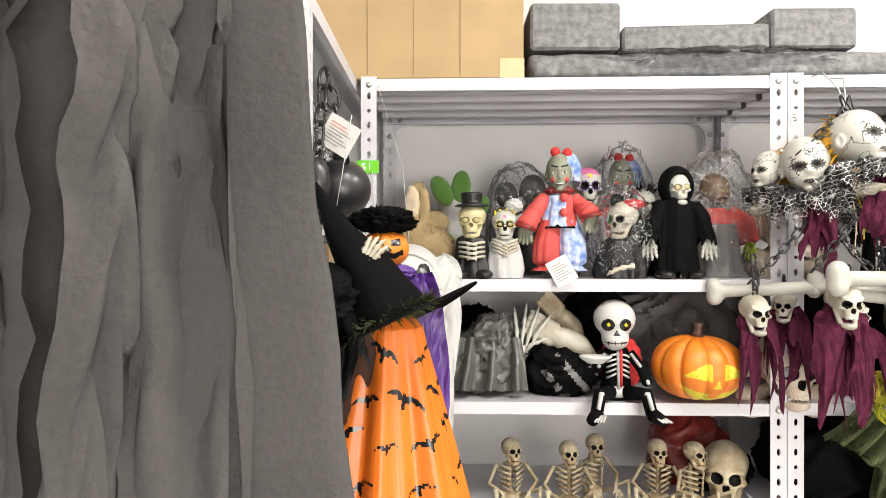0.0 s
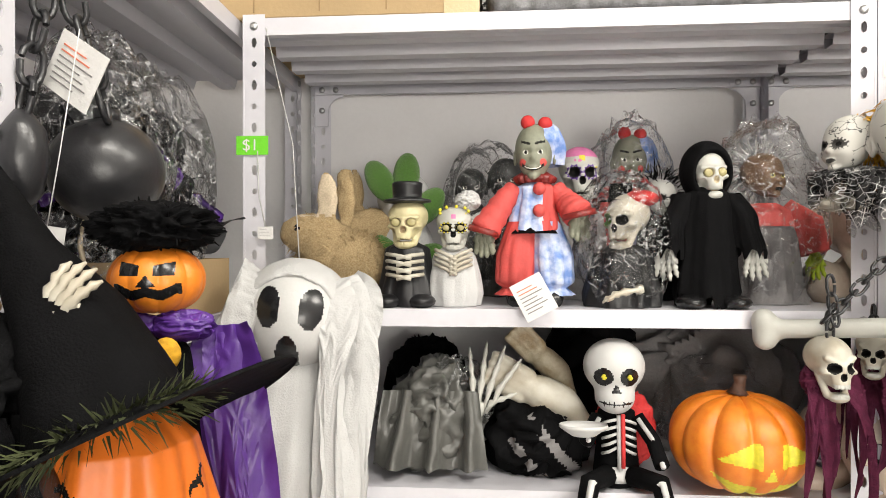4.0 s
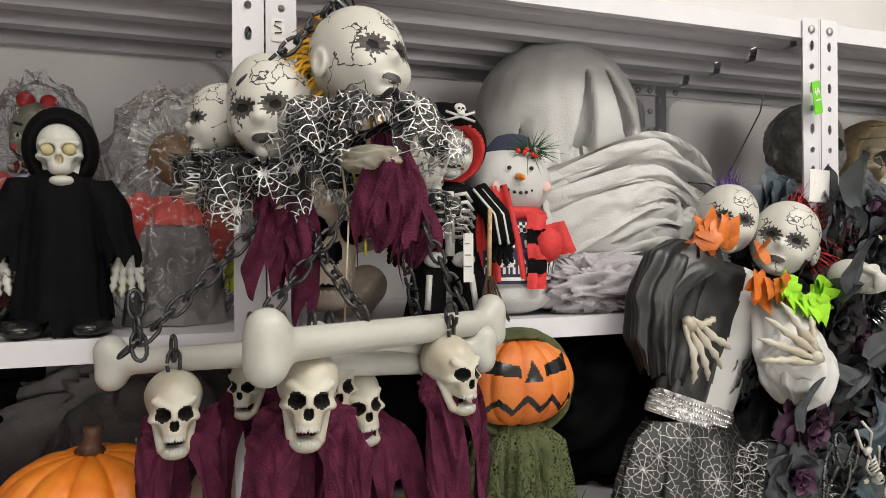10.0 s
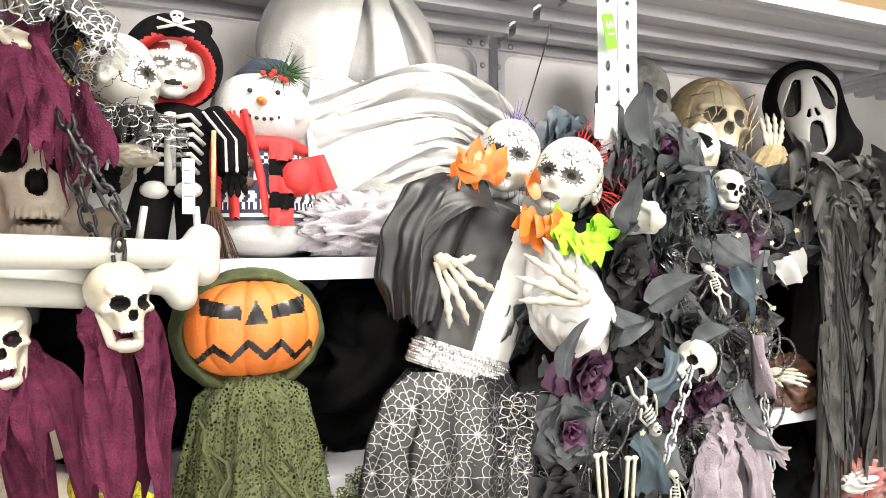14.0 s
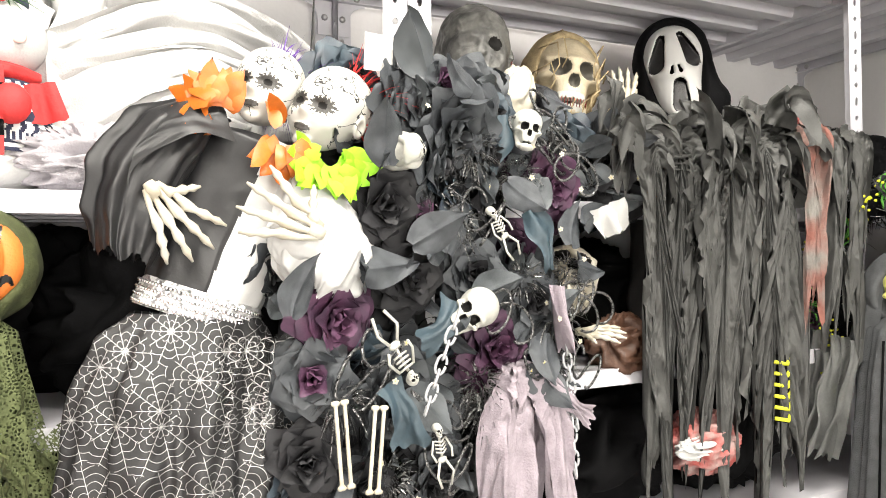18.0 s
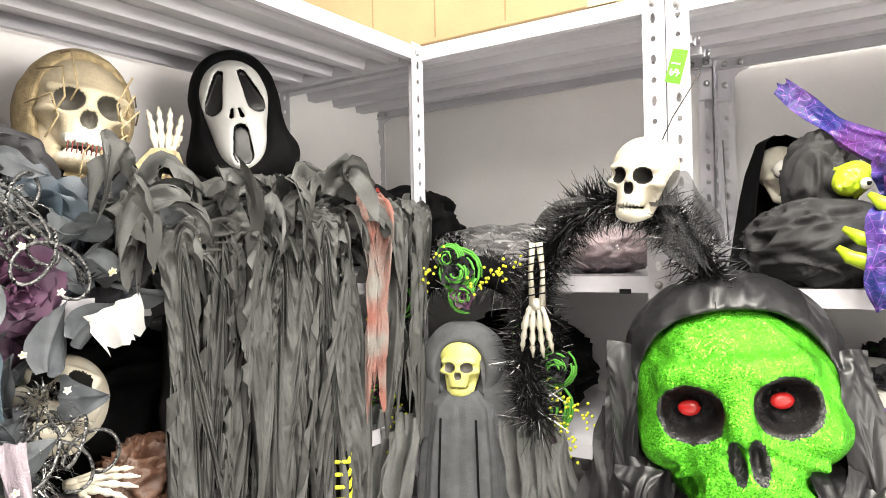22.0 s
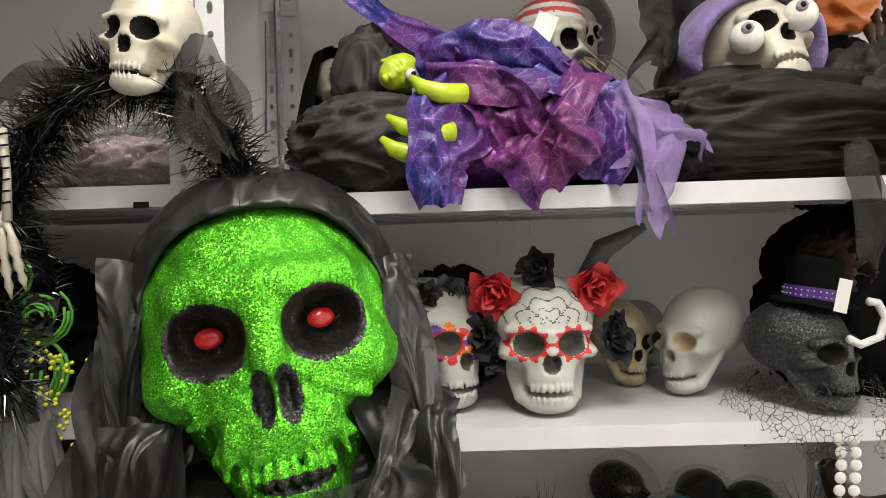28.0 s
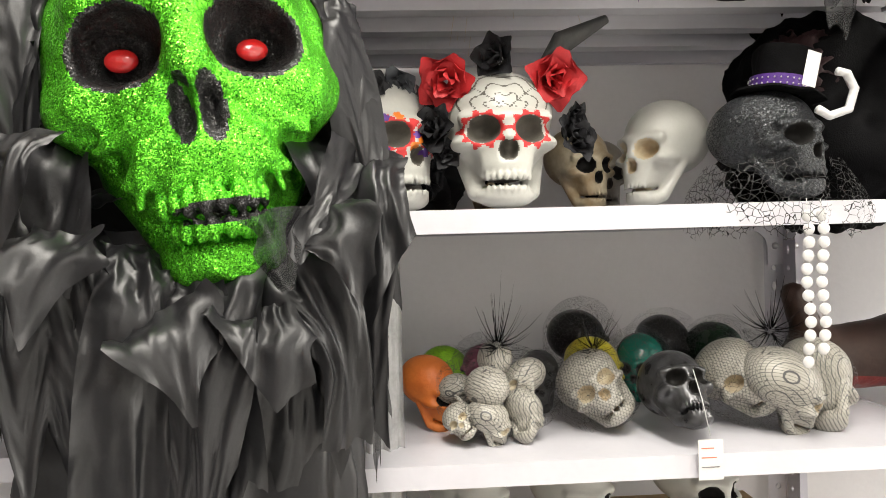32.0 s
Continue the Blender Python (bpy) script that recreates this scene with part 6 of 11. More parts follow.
skull(b, BONE_WHITE, at @ Matrix.Scale(0.074, 4), 0.022, teeth=False, sock=BONE_AGED)
for s in (-1, 1):
    ball(b, (s * 0.155, -0.37, -0.01), (0.1, 0.055, 0.092), CREAM_EYE, at @ Matrix.Scale(0.074, 4), 16, 8)
solid(b, lambda P: carve(ell(P, (0, 0.01, 0.004), (0.042, 0.046, 0.052)), ell(P, (0, -0.045, -0.004), (0.033, 0.055, 0.043)), 0.005), (-0.06, -0.05, -0.065), (0.06, 0.07, 0.07), 0.003, BLACK, at)
b.thing("reaper_doll", place("back", 0.748, 0.06, Z1, 0, 0, 0, 0.96), "small black hooded reaper doll with a glowing-white skull face", "doll")

# granny doll in its bag
b = Build()
head(b, SKIN_BROWN, pose(0.0, 0, 0.215, 0, 0, 25) @ Matrix.Scale(0.085, 4), 0.026, eye=YELLOW, iris=SOCKET, lip=SOCKET)
hair(b, WHITE_GAUZE, (0, 0.012, 0.225), (0.038, 0.04, 0.042), 420, 0.022, np.random.RandomState(6), width=0.0016, region=lambda d: d[1] > -0.35 or d[2] > 0.6)
robe(b, GREY_CLOTH, [(0.16, 0.022, 0.02), (0.145, 0.05, 0.035), (0.03, 0.06, 0.05), (0, 0.065, 0.05)], 8, 0.08, 6, 0, 60, 14)
for s in (-1, 1):
    tube(b, [(s * 0.03, 0, 0.16), (s * 0.065, -0.01, 0.13), (s * 0.075, -0.02, 0.085)], [0.022, 0.03, 0.024], CORAL, 12)
    hand(b, LIME_SKIN, pose(s * 0.075, -0.02, 0.085, 0, 85, 90) @ Matrix.Scale(0.06, 4), 0.2, 0.6, 0.1, False)
robe(b, CORAL, [(0.17, 0.02, 0.02), (0.155, 0.048, 0.036), (0.13, 0.05, 0.04)], 10, 0.08, 2, 0, 50, 8)
bag(b, (0, 0, 0.15), (0.10, 0.07, 0.165), 13)
b.thing("bagged_granny_doll", place("back", 0.868, 0.14, Z1), "white-haired zombie granny doll in red sleeves, in a clear plastic bag", "doll")


# ---- first unit, second board ----
b = Build()
pile(b, GREY_SATIN, (0, 0, 0.075), (0.085, 0.075, 0.08), 0.22, 4.5, 21)
pile(b, GREY_SATIN, (0.01, -0.02, 0.12), (0.05, 0.05, 0.06), 0.3, 5, 22)
drape(b, GREY_SATIN, 0.16, 0.13, 3, 0.02, 3, 0.1, 1.2, 30, 20, pose(0, -0.06, 0.14, -14))
b.thing("grey_satin_costume", place("back", 0.30, 0.12, Z2), "crumpled dark grey satin costume on the shelf", "costume")
b = Build()
pile(b, CLEAR, (0, 0, 0), (0.06, 0.02, 0.065), 0.1, 6, 4, 34, 24, None, False)
hand(b, BONE_WHITE, pose(0.03, -0.03, -0.03, 8, -62, 0) @ pose(0, 0, 0, 70) @ Matrix.Scale(0.15, 4), 0.08, 1.0, 0.036)
b.thing("bagged_skeleton_hand", place("back", 0.345, 0.09, 1.375, 0, 0, -18), "skeleton hand with spread fingers in a clear bag", "hand")
b = Build()
pile(b, BLACK, (0, 0, 0.09), (0.075, 0.06, 0.10), 0.2, 5, 2)
b.thing("black_hood", place("back", 0.27, 0.30, Z2), "black cloth hood at the back of the shelf", "hat")
b = Build()


def mitt(P):
    d = ell(P, (0.02, 0, 0), (0.055, 0.03, 0.03))
    for k in range(4):
        d = melt(d, cap(P, (-0.02, -0.012 + 0.002 * k, 0.022 - 0.014 * k), (-0.085, -0.016, 0.03 - 0.016 * k), 0.011, 0.0085), 0.006)
    return melt(d, cap(P, (0.05, 0, 0), (0.10, 0.0, -0.02), 0.022, 0.018), 0.02) + 0.0012 * np.abs(wob(P, 160))


solid(b, mitt, (-0.11, -0.05, -0.06), (0.13, 0.05, 0.06), 0.0045, BONE)
b.thing("rubber_bone_hand", place("back", 0.475, 0.09, 1.385, 0, 0, 24), "cream rubber skeleton hand lying on black costumes", "hand")
b = Build()
solid(b, mitt, (-0.11, -0.05, -0.06), (0.13, 0.05, 0.06), 0.005, BONE_AGED)
b.thing("aged_rubber_hand", place("back", 0.49, 0.16, 1.43, 0, 0, 42, 0.8), "brown aged rubber skeleton hand lying on black costumes", "hand")
b = Build()



pile(b, BLACK, (0, 0.02, 0.06), (0.085, 0.09, 0.075), 0.2, 5, 8)
n0 = len(b.f)
pile(b, BLACK, (0.02, -0.03, 0.05), (0.07, 0.05, 0.055), 0.15, 5, 18, 80, 50)
allv = np.concatenate(b.v)
for i in range(n0, len(b.f)):
    c = allv[list(b.f[i])].mean(0)
    if math.sin(130 * (c[0] * 0.75 + c[2] * 0.65)) > 0.55:
        b.m[i] = b.slot(GREY_CLOTH)
b.thing("striped_skeleton_costume", place("back", 0.47, 0.12, Z2), "folded black costume with grey stripes on the shelf", "costume")
for u, v, z, r, s in ((0.60, 0.30, 0.11, (0.10, 0.08, 0.12), 5), (0.72, 0.29, 0.10, (0.12, 0.09, 0.11), 6), (0.83, 0.27, 0.12, (0.13, 0.1, 0.12), 7)):
    b = Build()
    pile(b, BLACK if s == 5 else GREY_CLOTH, (0, 0, z), r, 0.2, 4.5, s)
    b.thing("folded_costume", place("back", u, v, Z2), "folded black costume with pale print" if s == 5 else "grey cloth costume folded at the back of the shelf", "costume", "folded costumes")
b = Build()
bag(b, (0, 0, 0.09), (0.10, 0.06, 0.09), 33)
b.thing("clear_bag", place("back", 0.80, 0.2, Z2), "crumpled empty clear plastic bag", "bag")

# the skeleton with dollar eyes
b = Build()


def big_head(C):
    r = []
    for s in (-1, 1):
        e = np.hypot((C[:, 0] - s * 0.17) / 1.0, C[:, 2] - 0.02)
        r.append(((C[:, 1] < 0) & (e < 0.125), BLACK_PAINT))
    r.append(((C[:, 1] < 0) & (C[:, 2] < -0.09) & (C[:, 2] > -0.2) & (np.abs(C[:, 0]) < 0.09 * (C[:, 2] + 0.30) / 0.18 * -1 + 0.12), BLACK_PAINT))
    r.append(((C[:, 1] < 0) & (np.abs(C[:, 2] + 0.345 - 0.25 * C[:, 0] ** 2) < 0.012) & (np.abs(C[:, 0]) < 0.22), BLACK_PAINT))
    r.append(((C[:, 1] < 0) & (np.abs(C[:, 2] + 0.345) < 0.04) & (np.abs(((C[:, 0] * 16) % 1) - 0.5) < 0.1) & (np.abs(C[:, 0]) < 0.2), BLACK_PAINT))
    return r


def bh(P):
    d = ell(P, (0, 0.03, 0.12), (0.42, 0.4, 0.38))
    d = melt(d, ell(P, (0, -0.08, -0.28), (0.27, 0.26, 0.24)), 0.1)
    return d


V, F = nets(bh, (-0.5, -0.5, -0.6), (0.5, 0.5, 0.6), 0.018)
hm = pose(-0.005, -0.01, 0.175, 0, 0, -4) @ Matrix.Scale(0.115, 4)
b.add(V, F.tolist(), pick(len(F), WHITE_PAINT, *big_head(V[F].mean(1))), hm)
for s in (-1, 1):
    for dx, dz in ((0, 0.03), (0.008, 0.0), (-0.008, 0.012), (0.0, -0.012)):
        ball(b, (s * 0.17 + dx * 2, -0.36, 0.02 + dz), (0.025, 0.02, 0.02), YELLOW, hm, 6, 4)
robe(b, BLACK, [(0.125, 0.014, 0.014), (0.115, 0.03, 0.022), (0.06, 0.032, 0.026), (0.02, 0.036, 0.03), (0.0, 0.036, 0.03)], 4, 0.03, 2, 0, 40, 14)
for k in range(5):
    for s in (-1, 1):
        tube(b, [(s * 0.004, -0.03, 0.108 - k * 0.011), (s * 0.016, -0.032, 0.106 - k * 0.012), (s * 0.026, -0.022, 0.1 - k * 0.012)], 0.0026, WHITE_PAINT, 5)
tube(b, [(0, -0.029, 0.115), (0, -0.034, 0.06), (0, -0.034, 0.03)], 0.005, WHITE_PAINT, 6)
tube(b, [(0.004, -0.036, 0.118), (0.004, -0.04, 0.06), (0.004, -0.039, 0.035)], 0.0035, RED, 6)
ball(b, (0, -0.026, 0.02), (0.03, 0.012, 0.014), WHITE_PAINT)
for s in (-1, 1):
    leg = [(s * 0.02, -0.03, 0.02), (s * 0.052, -0.075, 0.024), (s * 0.062, -0.085, -0.02)]
    tube(b, leg, [0.017, 0.016, 0.014], BLACK, 10)
    tube(b, [np.array(p) + (0, -0.014, 0.004) for p in leg], [0.004, 0.006, 0.005], WHITE_PAINT, 6)
    tube(b, [(s * 0.06, -0.09, -0.016), (s * 0.078, -0.115, -0.026)], [0.016, 0.013], BLACK, 10)
    for k in range(4):
        tube(b, [(s * 0.06 + k * 0.005, -0.105, -0.016), (s * 0.074 + k * 0.006, -0.13, -0.024)], 0.0025, WHITE_PAINT, 5)
    arm = [(s * 0.03, -0.01, 0.108), (s * 0.052, -0.03, 0.075), (s * 0.055, -0.07, 0.09 if s < 0 else 0.05)]
    tube(b, arm, 0.012, BLACK, 10)
    tube(b, [np.array(p) + (0, -0.011, 0) for p in arm], 0.004, WHITE_PAINT, 6)
robe(b, WHITE_PAINT, [(0.112, 0.036, 0.02, -0.062, -0.075), (0.108, 0.037, 0.021, -0.062, -0.075), (0.095, 0.018, 0.012, -0.062, -0.075)], 2, 0.0, 1, 0, 30, 8)
pile(b, RED, (0.02, 0.035, 0.075), (0.045, 0.012, 0.06), 0.2, 5, 2)
b.thing("sitting_skeleton_doll", place("back", 0.602, 0.05, Z2), "sitting skeleton doll with a big white head and dollar eyes", "doll")


# the orange jack-o'-lantern
def lantern(C):
    x, z = C[:, 0] - 0.03, C[:, 2] - 0.045
    f = C[:, 1] < -0.1
    r = []
    for s in (-1, 1):
        t = np.clip((x * s - 0.07) / 0.27, 0, 1)
        r.append((f & (x * s > 0.07) & (x * s < 0.34) & (z < 0.055 - 0.13 * t ** 1.7) & (z > -0.125 + 0.05 * t), YELLOW))
    r.append((f & (np.abs(x) < 0.045) & (z > -0.205) & (z < -0.105 - 2.2 * np.abs(x)), YELLOW))
    smile = -0.335 + 1.25 * x * x
    wide = 0.062 * (1 - (x / 0.36) ** 2)
    r.append((f & (np.abs(x) < 0.36) & (z > smile - wide) & (z < smile + wide) & ~((np.abs(x + 0.02) < 0.045) & (z > smile + 0.012)) & ~((np.abs(x - 0.12) < 0.03) & (z < smile - 0.02)), YELLOW))
    return r


def lantern_thing(at, label, light=False):
    top = holder("jack_o_lantern", at, label, "pumpkin", "jack-o'-lanterns")
    b = Build()
    pumpkin(b, ORANGE, pose(0, 0, 0.375), 11, 0.085, face=lantern, flat=0.8)
    b.part("pumpkin_body", top)
    b = Build()
    tube(b, [(0, 0, 0.72), (0.005, 0, 0.76), (0.012, -0.01, 0.81), (0.01, -0.015, 0.86)], [0.085, 0.05, 0.042, 0.05], BROWN, 9)
    b.part("stem", top, None, "brown pumpkin stem")
    return top


lantern_thing(place("back", 0.782, 0.022, Z2 + 0.003, 4) @ Matrix.Scale(0.206, 4), "orange plastic jack-o'-lantern with a yellow smiling face")


# ---- first unit, third board ----
def sitting_skeleton(at, seed):
    b = Build()
    rs = np.random.RandomState(seed)
    skull(b, BONE_AGED, pose(0, -0.01, 0.135, -10, rs.rand() * 16 - 8, rs.rand() * 50 - 25) @ Matrix.Scale(0.058, 4), 0.028)
    tube(b, [(0, 0.01, 0.11), (0, 0.015, 0.06), (0, 0.0, 0.02)], 0.006, BONE_AGED, 6)
    for k in range(5):
        for s in (-1, 1):
            w = 0.034 - 0.003 * abs(k - 1)
            tube(b, [(0, 0.016, 0.1 - k * 0.012), (s * w, 0.0, 0.098 - k * 0.013), (s * 0.006, -0.026, 0.094 - k * 0.013)], 0.0032, BONE_AGED, 5)
    ball(b, (0, 0, 0.02), (0.03, 0.02, 0.016), BONE_AGED)
    for s in (-1, 1):
        tube(b, [(s * 0.036, 0, 0.1), (s * 0.06, -0.02, 0.06), (s * 0.03, -0.05, 0.03 + 0.02 * rs.rand())], 0.005, BONE_AGED, 6)
        tube(b, [(s * 0.02, -0.01, 0.02), (s * 0.055, -0.07, 0.06), (s * 0.05, -0.08, 0.005)], 0.006, BONE_AGED, 6)
        hand(b, BONE_AGED, pose(s * 0.03, -0.05, 0.04, 0, 30, -90) @ Matrix.Scale(0.045, 4), 0.3, 0.8, 0.06)
    b.thing("small_skeleton", at, "small aged plastic skeleton sitting on the shelf", "skeleton", "small skeletons")


for k, (u, v, t) in enumerate(((0.36, 0.12, 10), (0.50, 0.10, -5), (0.57, 0.16, 25), (0.72, 0.12, -12), (0.80, 0.10, 20))):
    sitting_skeleton(place("back", u, v, Z3 + 0.002, t), k)
b = Build()
skull(b, BONE_AGED, pose(0, 0, 0.086, 0, 0, -20) @ Matrix.Scale(0.135, 4), 0.02)
b.thing("aged_skull", place("back", 0.885, 0.12, Z3), "large aged brown skull on the lower shelf", "skull")
b = Build()
pile(b, BLOOD, (0, 0, 0.09), (0.10, 0.07, 0.09), 0.2, 4, 3)
pile(b, BLACK, (0.06, -0.02, 0.05), (0.09, 0.06, 0.06), 0.2, 4, 5)
b.thing("red_black_costume", place("back", 0.85, 0.29, Z3), "red and black costume bundle behind the skull", "costume")

# ---- on top of the first unit ----
def carton(at, w, d, h, label):
    top = holder("cardboard_box", at, label, "box", "cartons")
    b = Build()
    box(b, (0, 0, 0), (w, d, h), CARD, None, 0.003)
    b.part("carton_body", top)
    for x in (w * 0.36, w * 0.55, w * 0.74):
        b = Build()
        box(b, (x, -0.0012, 0.01), (x + 0.0025, 0.001, h - 0.02), CARD_DARK)
        b.part("crease", top, None, "vertical crease in the cardboard")
    b = Build()
    box(b, (w - 0.055, -0.0018, 0.0), (w + 0.0015, 0.0005, 0.045), TAPE)
    b.part("tape", top, None, "strip of clear brown packing tape")
    return top


carton(place("back", -0.19, 0.015, 1.998), 0.572, 0.38, 0.36, "large plain brown cardboard box on top of the shelves")
carton(place("right", -0.42, 0.004, 1.998), 0.83, 0.38, 0.34, "large yellowish brown cardboard box on top of the corner shelves")
for u, v, z, w, d, h, r in ((0.40, 0.03, 2.068, 0.21, 0.3, 0.11, 3), (0.62, 0.06, 2.07, 0.34, 0.28, 0.06, -4), (0.97, 0.06, 2.075, 0.2, 0.28, 0.095, 2)):
    b = Build()
    box(b, (0, 0, 0), (w, d, h), FOAM, None, 0.006)
    b.thing("foam_block", place("back", u, v, z, r * 0.6), "grey speckled foam block on top of the shelves", "foam", "foam pieces")
b = Build()
V, F = nets(lambda P: np.maximum.reduce([np.abs(P[:, 0]) - 0.43, np.abs(P[:, 1]) - 0.17, np.abs(P[:, 2]) - 0.028]) + 0.006 * wob(P, 40), (-0.46, -0.2, -0.05), (0.46, 0.2, 0.05), 0.014)
b.add(V, F.tolist(), FOAM)
b.thing("foam_sheet", place("back", 0.83, 0.2, 2.031), "long flat grey foam bundle wrapped in plastic on the top board", "foam")
b = Build()
pile(b, CLEAR, (0, 0, 0), (0.45, 0.19, 0.045), 0.12, 9, 41, 70, 30, None, False)
b.thing("plastic_wrap", place("back", 0.84, 0.2, 2.045), "crumpled clear plastic wrap round the foam", "bag")

# ---- the hanging bones, skulls and baby heads between the first two units ----
HANG = place("back", 0, 0, 0)


def pendant(u, v, z, size, turn, seed, cloth=0.19, lean=0):
    """A laughing skull with a torn maroon cloth."""
    top = holder("skull_pendant", place("back", u, v, z, turn, 0, lean), "small laughing bone skull on torn maroon cloth under a bone", "skull", "skull pendants")
    b = Build()
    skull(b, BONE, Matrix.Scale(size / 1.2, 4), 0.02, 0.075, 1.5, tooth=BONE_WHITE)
    b.part("skull", top)
    b = Build()
    pile(b, MAROON, (0, 0.2 * size, -0.28 * size), (0.34 * size, 0.2 * size, 0.3 * size), 0.15, 5, seed)
    b.part("cloth_cap", top, None, "maroon sackcloth behind the skull")
    rs = np.random.RandomState(seed)
    rows = []
    for i in range(3):
        x = (-0.34 + 0.34 * i + 0.06 * rs.randn()) * size
        y = (0.14 - 0.2 * abs(i - 1.0) + 0.05 * rs.randn()) * size
        ln = cloth * (0.8 + 0.4 * rs.rand())
        rows.append(([(x * 0.4, 0.2 * size, -0.15 * size), (x * 0.9, y, -0.62 * size), (x * 1.15, y - 0.05 * size, -0.9 * size - ln * 0.45), (x * 1.2 + 0.012 * rs.randn(), y, -0.9 * size - ln)], (0.62 + 0.25 * rs.rand()) * size, seed * 10 + i))
    rag_parts(top, "cloth_strip", "torn maroon sackcloth", MAROON, rows, rough=0.11, end=0.8, tear=0.45, fold=4, point=0.15, twist=0.6)
    b = Build()
    chain(b, CHAIN, (0, 0.02 * size, 0.45 * size), (0, 0.02 * size, 0.45 * size + 0.03))
    b.part("chain", top, None, "short black chain")
    return top


pendant(0.876, -0.07, 1.462, 0.088, 4, 1, 0.2)
pendant(1.0, -0.19, 1.492, 0.09, -4, 2, 0.22, 4)
pendant(1.169, -0.125, 1.492, 0.086, 24, 3, 0.22)
pendant(1.066, -0.10, 1.46, 0.084, 10, 4, 0.2, -8)
pendant(1.033, -0.12, 1.487, 0.084, 8, 5, 0.18)
pendant(0.955, -0.03, 1.475, 0.07, -30, 6, 0.16)

chand = holder("bone_chandelier", HANG, "hanging cross of pale plastic bones on black chains", "decoration")
for x0, y0, z0, x1, y1, z1, r, nm in ((1.02, -0.12, 1.522, 0.810, -0.013, 1.504, 0.0165, "bone"), (0.958, -0.235, 1.543, 1.246, -0.05, 1.535, 0.0185, "bone"), (1.0, -0.15, 1.512, 1.165, -0.075, 1.492, 0.0155, "bone"), (0.985, -0.1, 1.525, 1.225, -0.075, 1.505, 0.0155, "bone")):
    a, c = Vector((x0, y0, z0)), Vector((x1, y1, z1))
    b = Build()
    m4 = Matrix.Translation(a) @ (c - a).to_track_quat("X", "Z").to_matrix().to_4x4()
    bone_shape(b, BONE_WHITE, m4, (c - a).length, r, 0.0042, 1.3)
    b.part(nm, chand)
for a, c in (((1.095, -0.14, 1.735), (0.955, -0.15, 1.555)), ((1.095, -0.14, 1.735), (1.175, -0.15, 1.565)), ((0.99, -0.11, 1.69), (0.835, -0.135, 1.53)), ((0.99, -0.11, 1.69), (1.06, -0.17, 1.56)), ((1.10, -0.12, 1.73), (1.15, -0.06, 1.53)), ((0.845, -0.13, 1.59), (0.85, -0.135, 1.53))):
    b = Build()
    chain(b, CHAIN, a, c, 0.008)
    b.part("chain", chand, None, "black plastic chain")
b = Build()
chain(b, CHAIN, (1.045, -0.1, 1.9), (0.945, -0.11, 1.80), 0.006)
chain(b, CHAIN, (1.045, -0.1, 1.9), (1.075, -0.13, 1.79), 0.0)
chain(b, CHAIN, (1.045, -0.1, 1.9), (0.985, -0.07, 1.74), 0.0)
b.part("chain", chand, None, "black plastic chain")
b = Build()
tube(b, [(1.03, -0.004, 1.99), (1.03, -0.05, 1.985), (1.035, -0.1, 1.94), (1.045, -0.105, 1.9), (1.055, -0.1, 1.895)], 0.0016, STEEL_GREY, 6)
tube(b, [(1.07, -0.004, 1.985), (1.068, -0.06, 1.97), (1.05, -0.1, 1.92), (1.047, -0.1, 1.9)], 0.0016, STEEL_GREY, 6)
for k in range(5):
    tube(b, [(1.045, -0.1, 1.905), (1.045 + 0.012 * math.sin(k * 2), -0.1 + 0.01 * math.cos(k * 2), 1.925), (1.05 + 0.02 * math.sin(k), -0.1, 1.90 - 0.008 * k)], 0.0014, WIRE, 5)
b.part("hook", chand, None, "bent wire hooks")


def baby_bust(u, v, z, turn, tip, lean, size, seed, hair_m, collar=0.075):
    """A cracked white baby head on a web-cloth collar."""
    top = holder("baby_head_ornament", place("back", u, v, z, turn, tip, lean), "cracked white baby-doll head with yellow hair and web collar", "doll head", "baby heads")
    b = Build()
    head(b, CRACKED, Matrix(), 0.016, 1.02, ring=SMOKE, eye=SOCKET, lip=SMOKE)
    b.part("head", top, Matrix.Scale(size, 4))
    b = Build()
    rs = np.random.RandomState(seed)
    hair(b, hair_m, (0, 0.05 * size, 0.1 * size), (0.37 * size, 0.42 * size, 0.4 * size), 900, 0.16 * size, rs, width=0.02 * size, droop=0.9, region=lambda d: d[1] > 0.28 and d[2] > -0.7)
    b.part("hair", top, None, "bright wispy hair")
    b = Build()
    robe(b, WEB_FINE, [(-0.40 * size, 0.22 * size, 0.22 * size), (-0.46 * size, 0.62 * size, 0.55 * size), (-0.62 * size, collar, collar * 0.85), (-0.62 * size - 0.02, collar * 0.95, collar * 0.85)], 9, 0.16, seed, 0.03, 150, 22, crumple=0.006)
    robe(b, WEB, [(-0.38 * size, 0.25 * size, 0.25 * size), (-0.44 * size, 0.55 * size, 0.5 * size), (-0.56 * size, collar * 0.85, collar * 0.7)], 11, 0.18, seed + 3, 0.03, 150, 18, crumple=0.006)
    b.part("collar", top, None, "ruffled black organza collar with silver webs")
    b = Build()
    pile(b, BONE, (0, -0.01, -0.55 * size - 0.035), (0.036, 0.03, 0.012), 0.12, 4, seed)
    b.part("neck_cap", top, None, "cream neck cap")
    return top


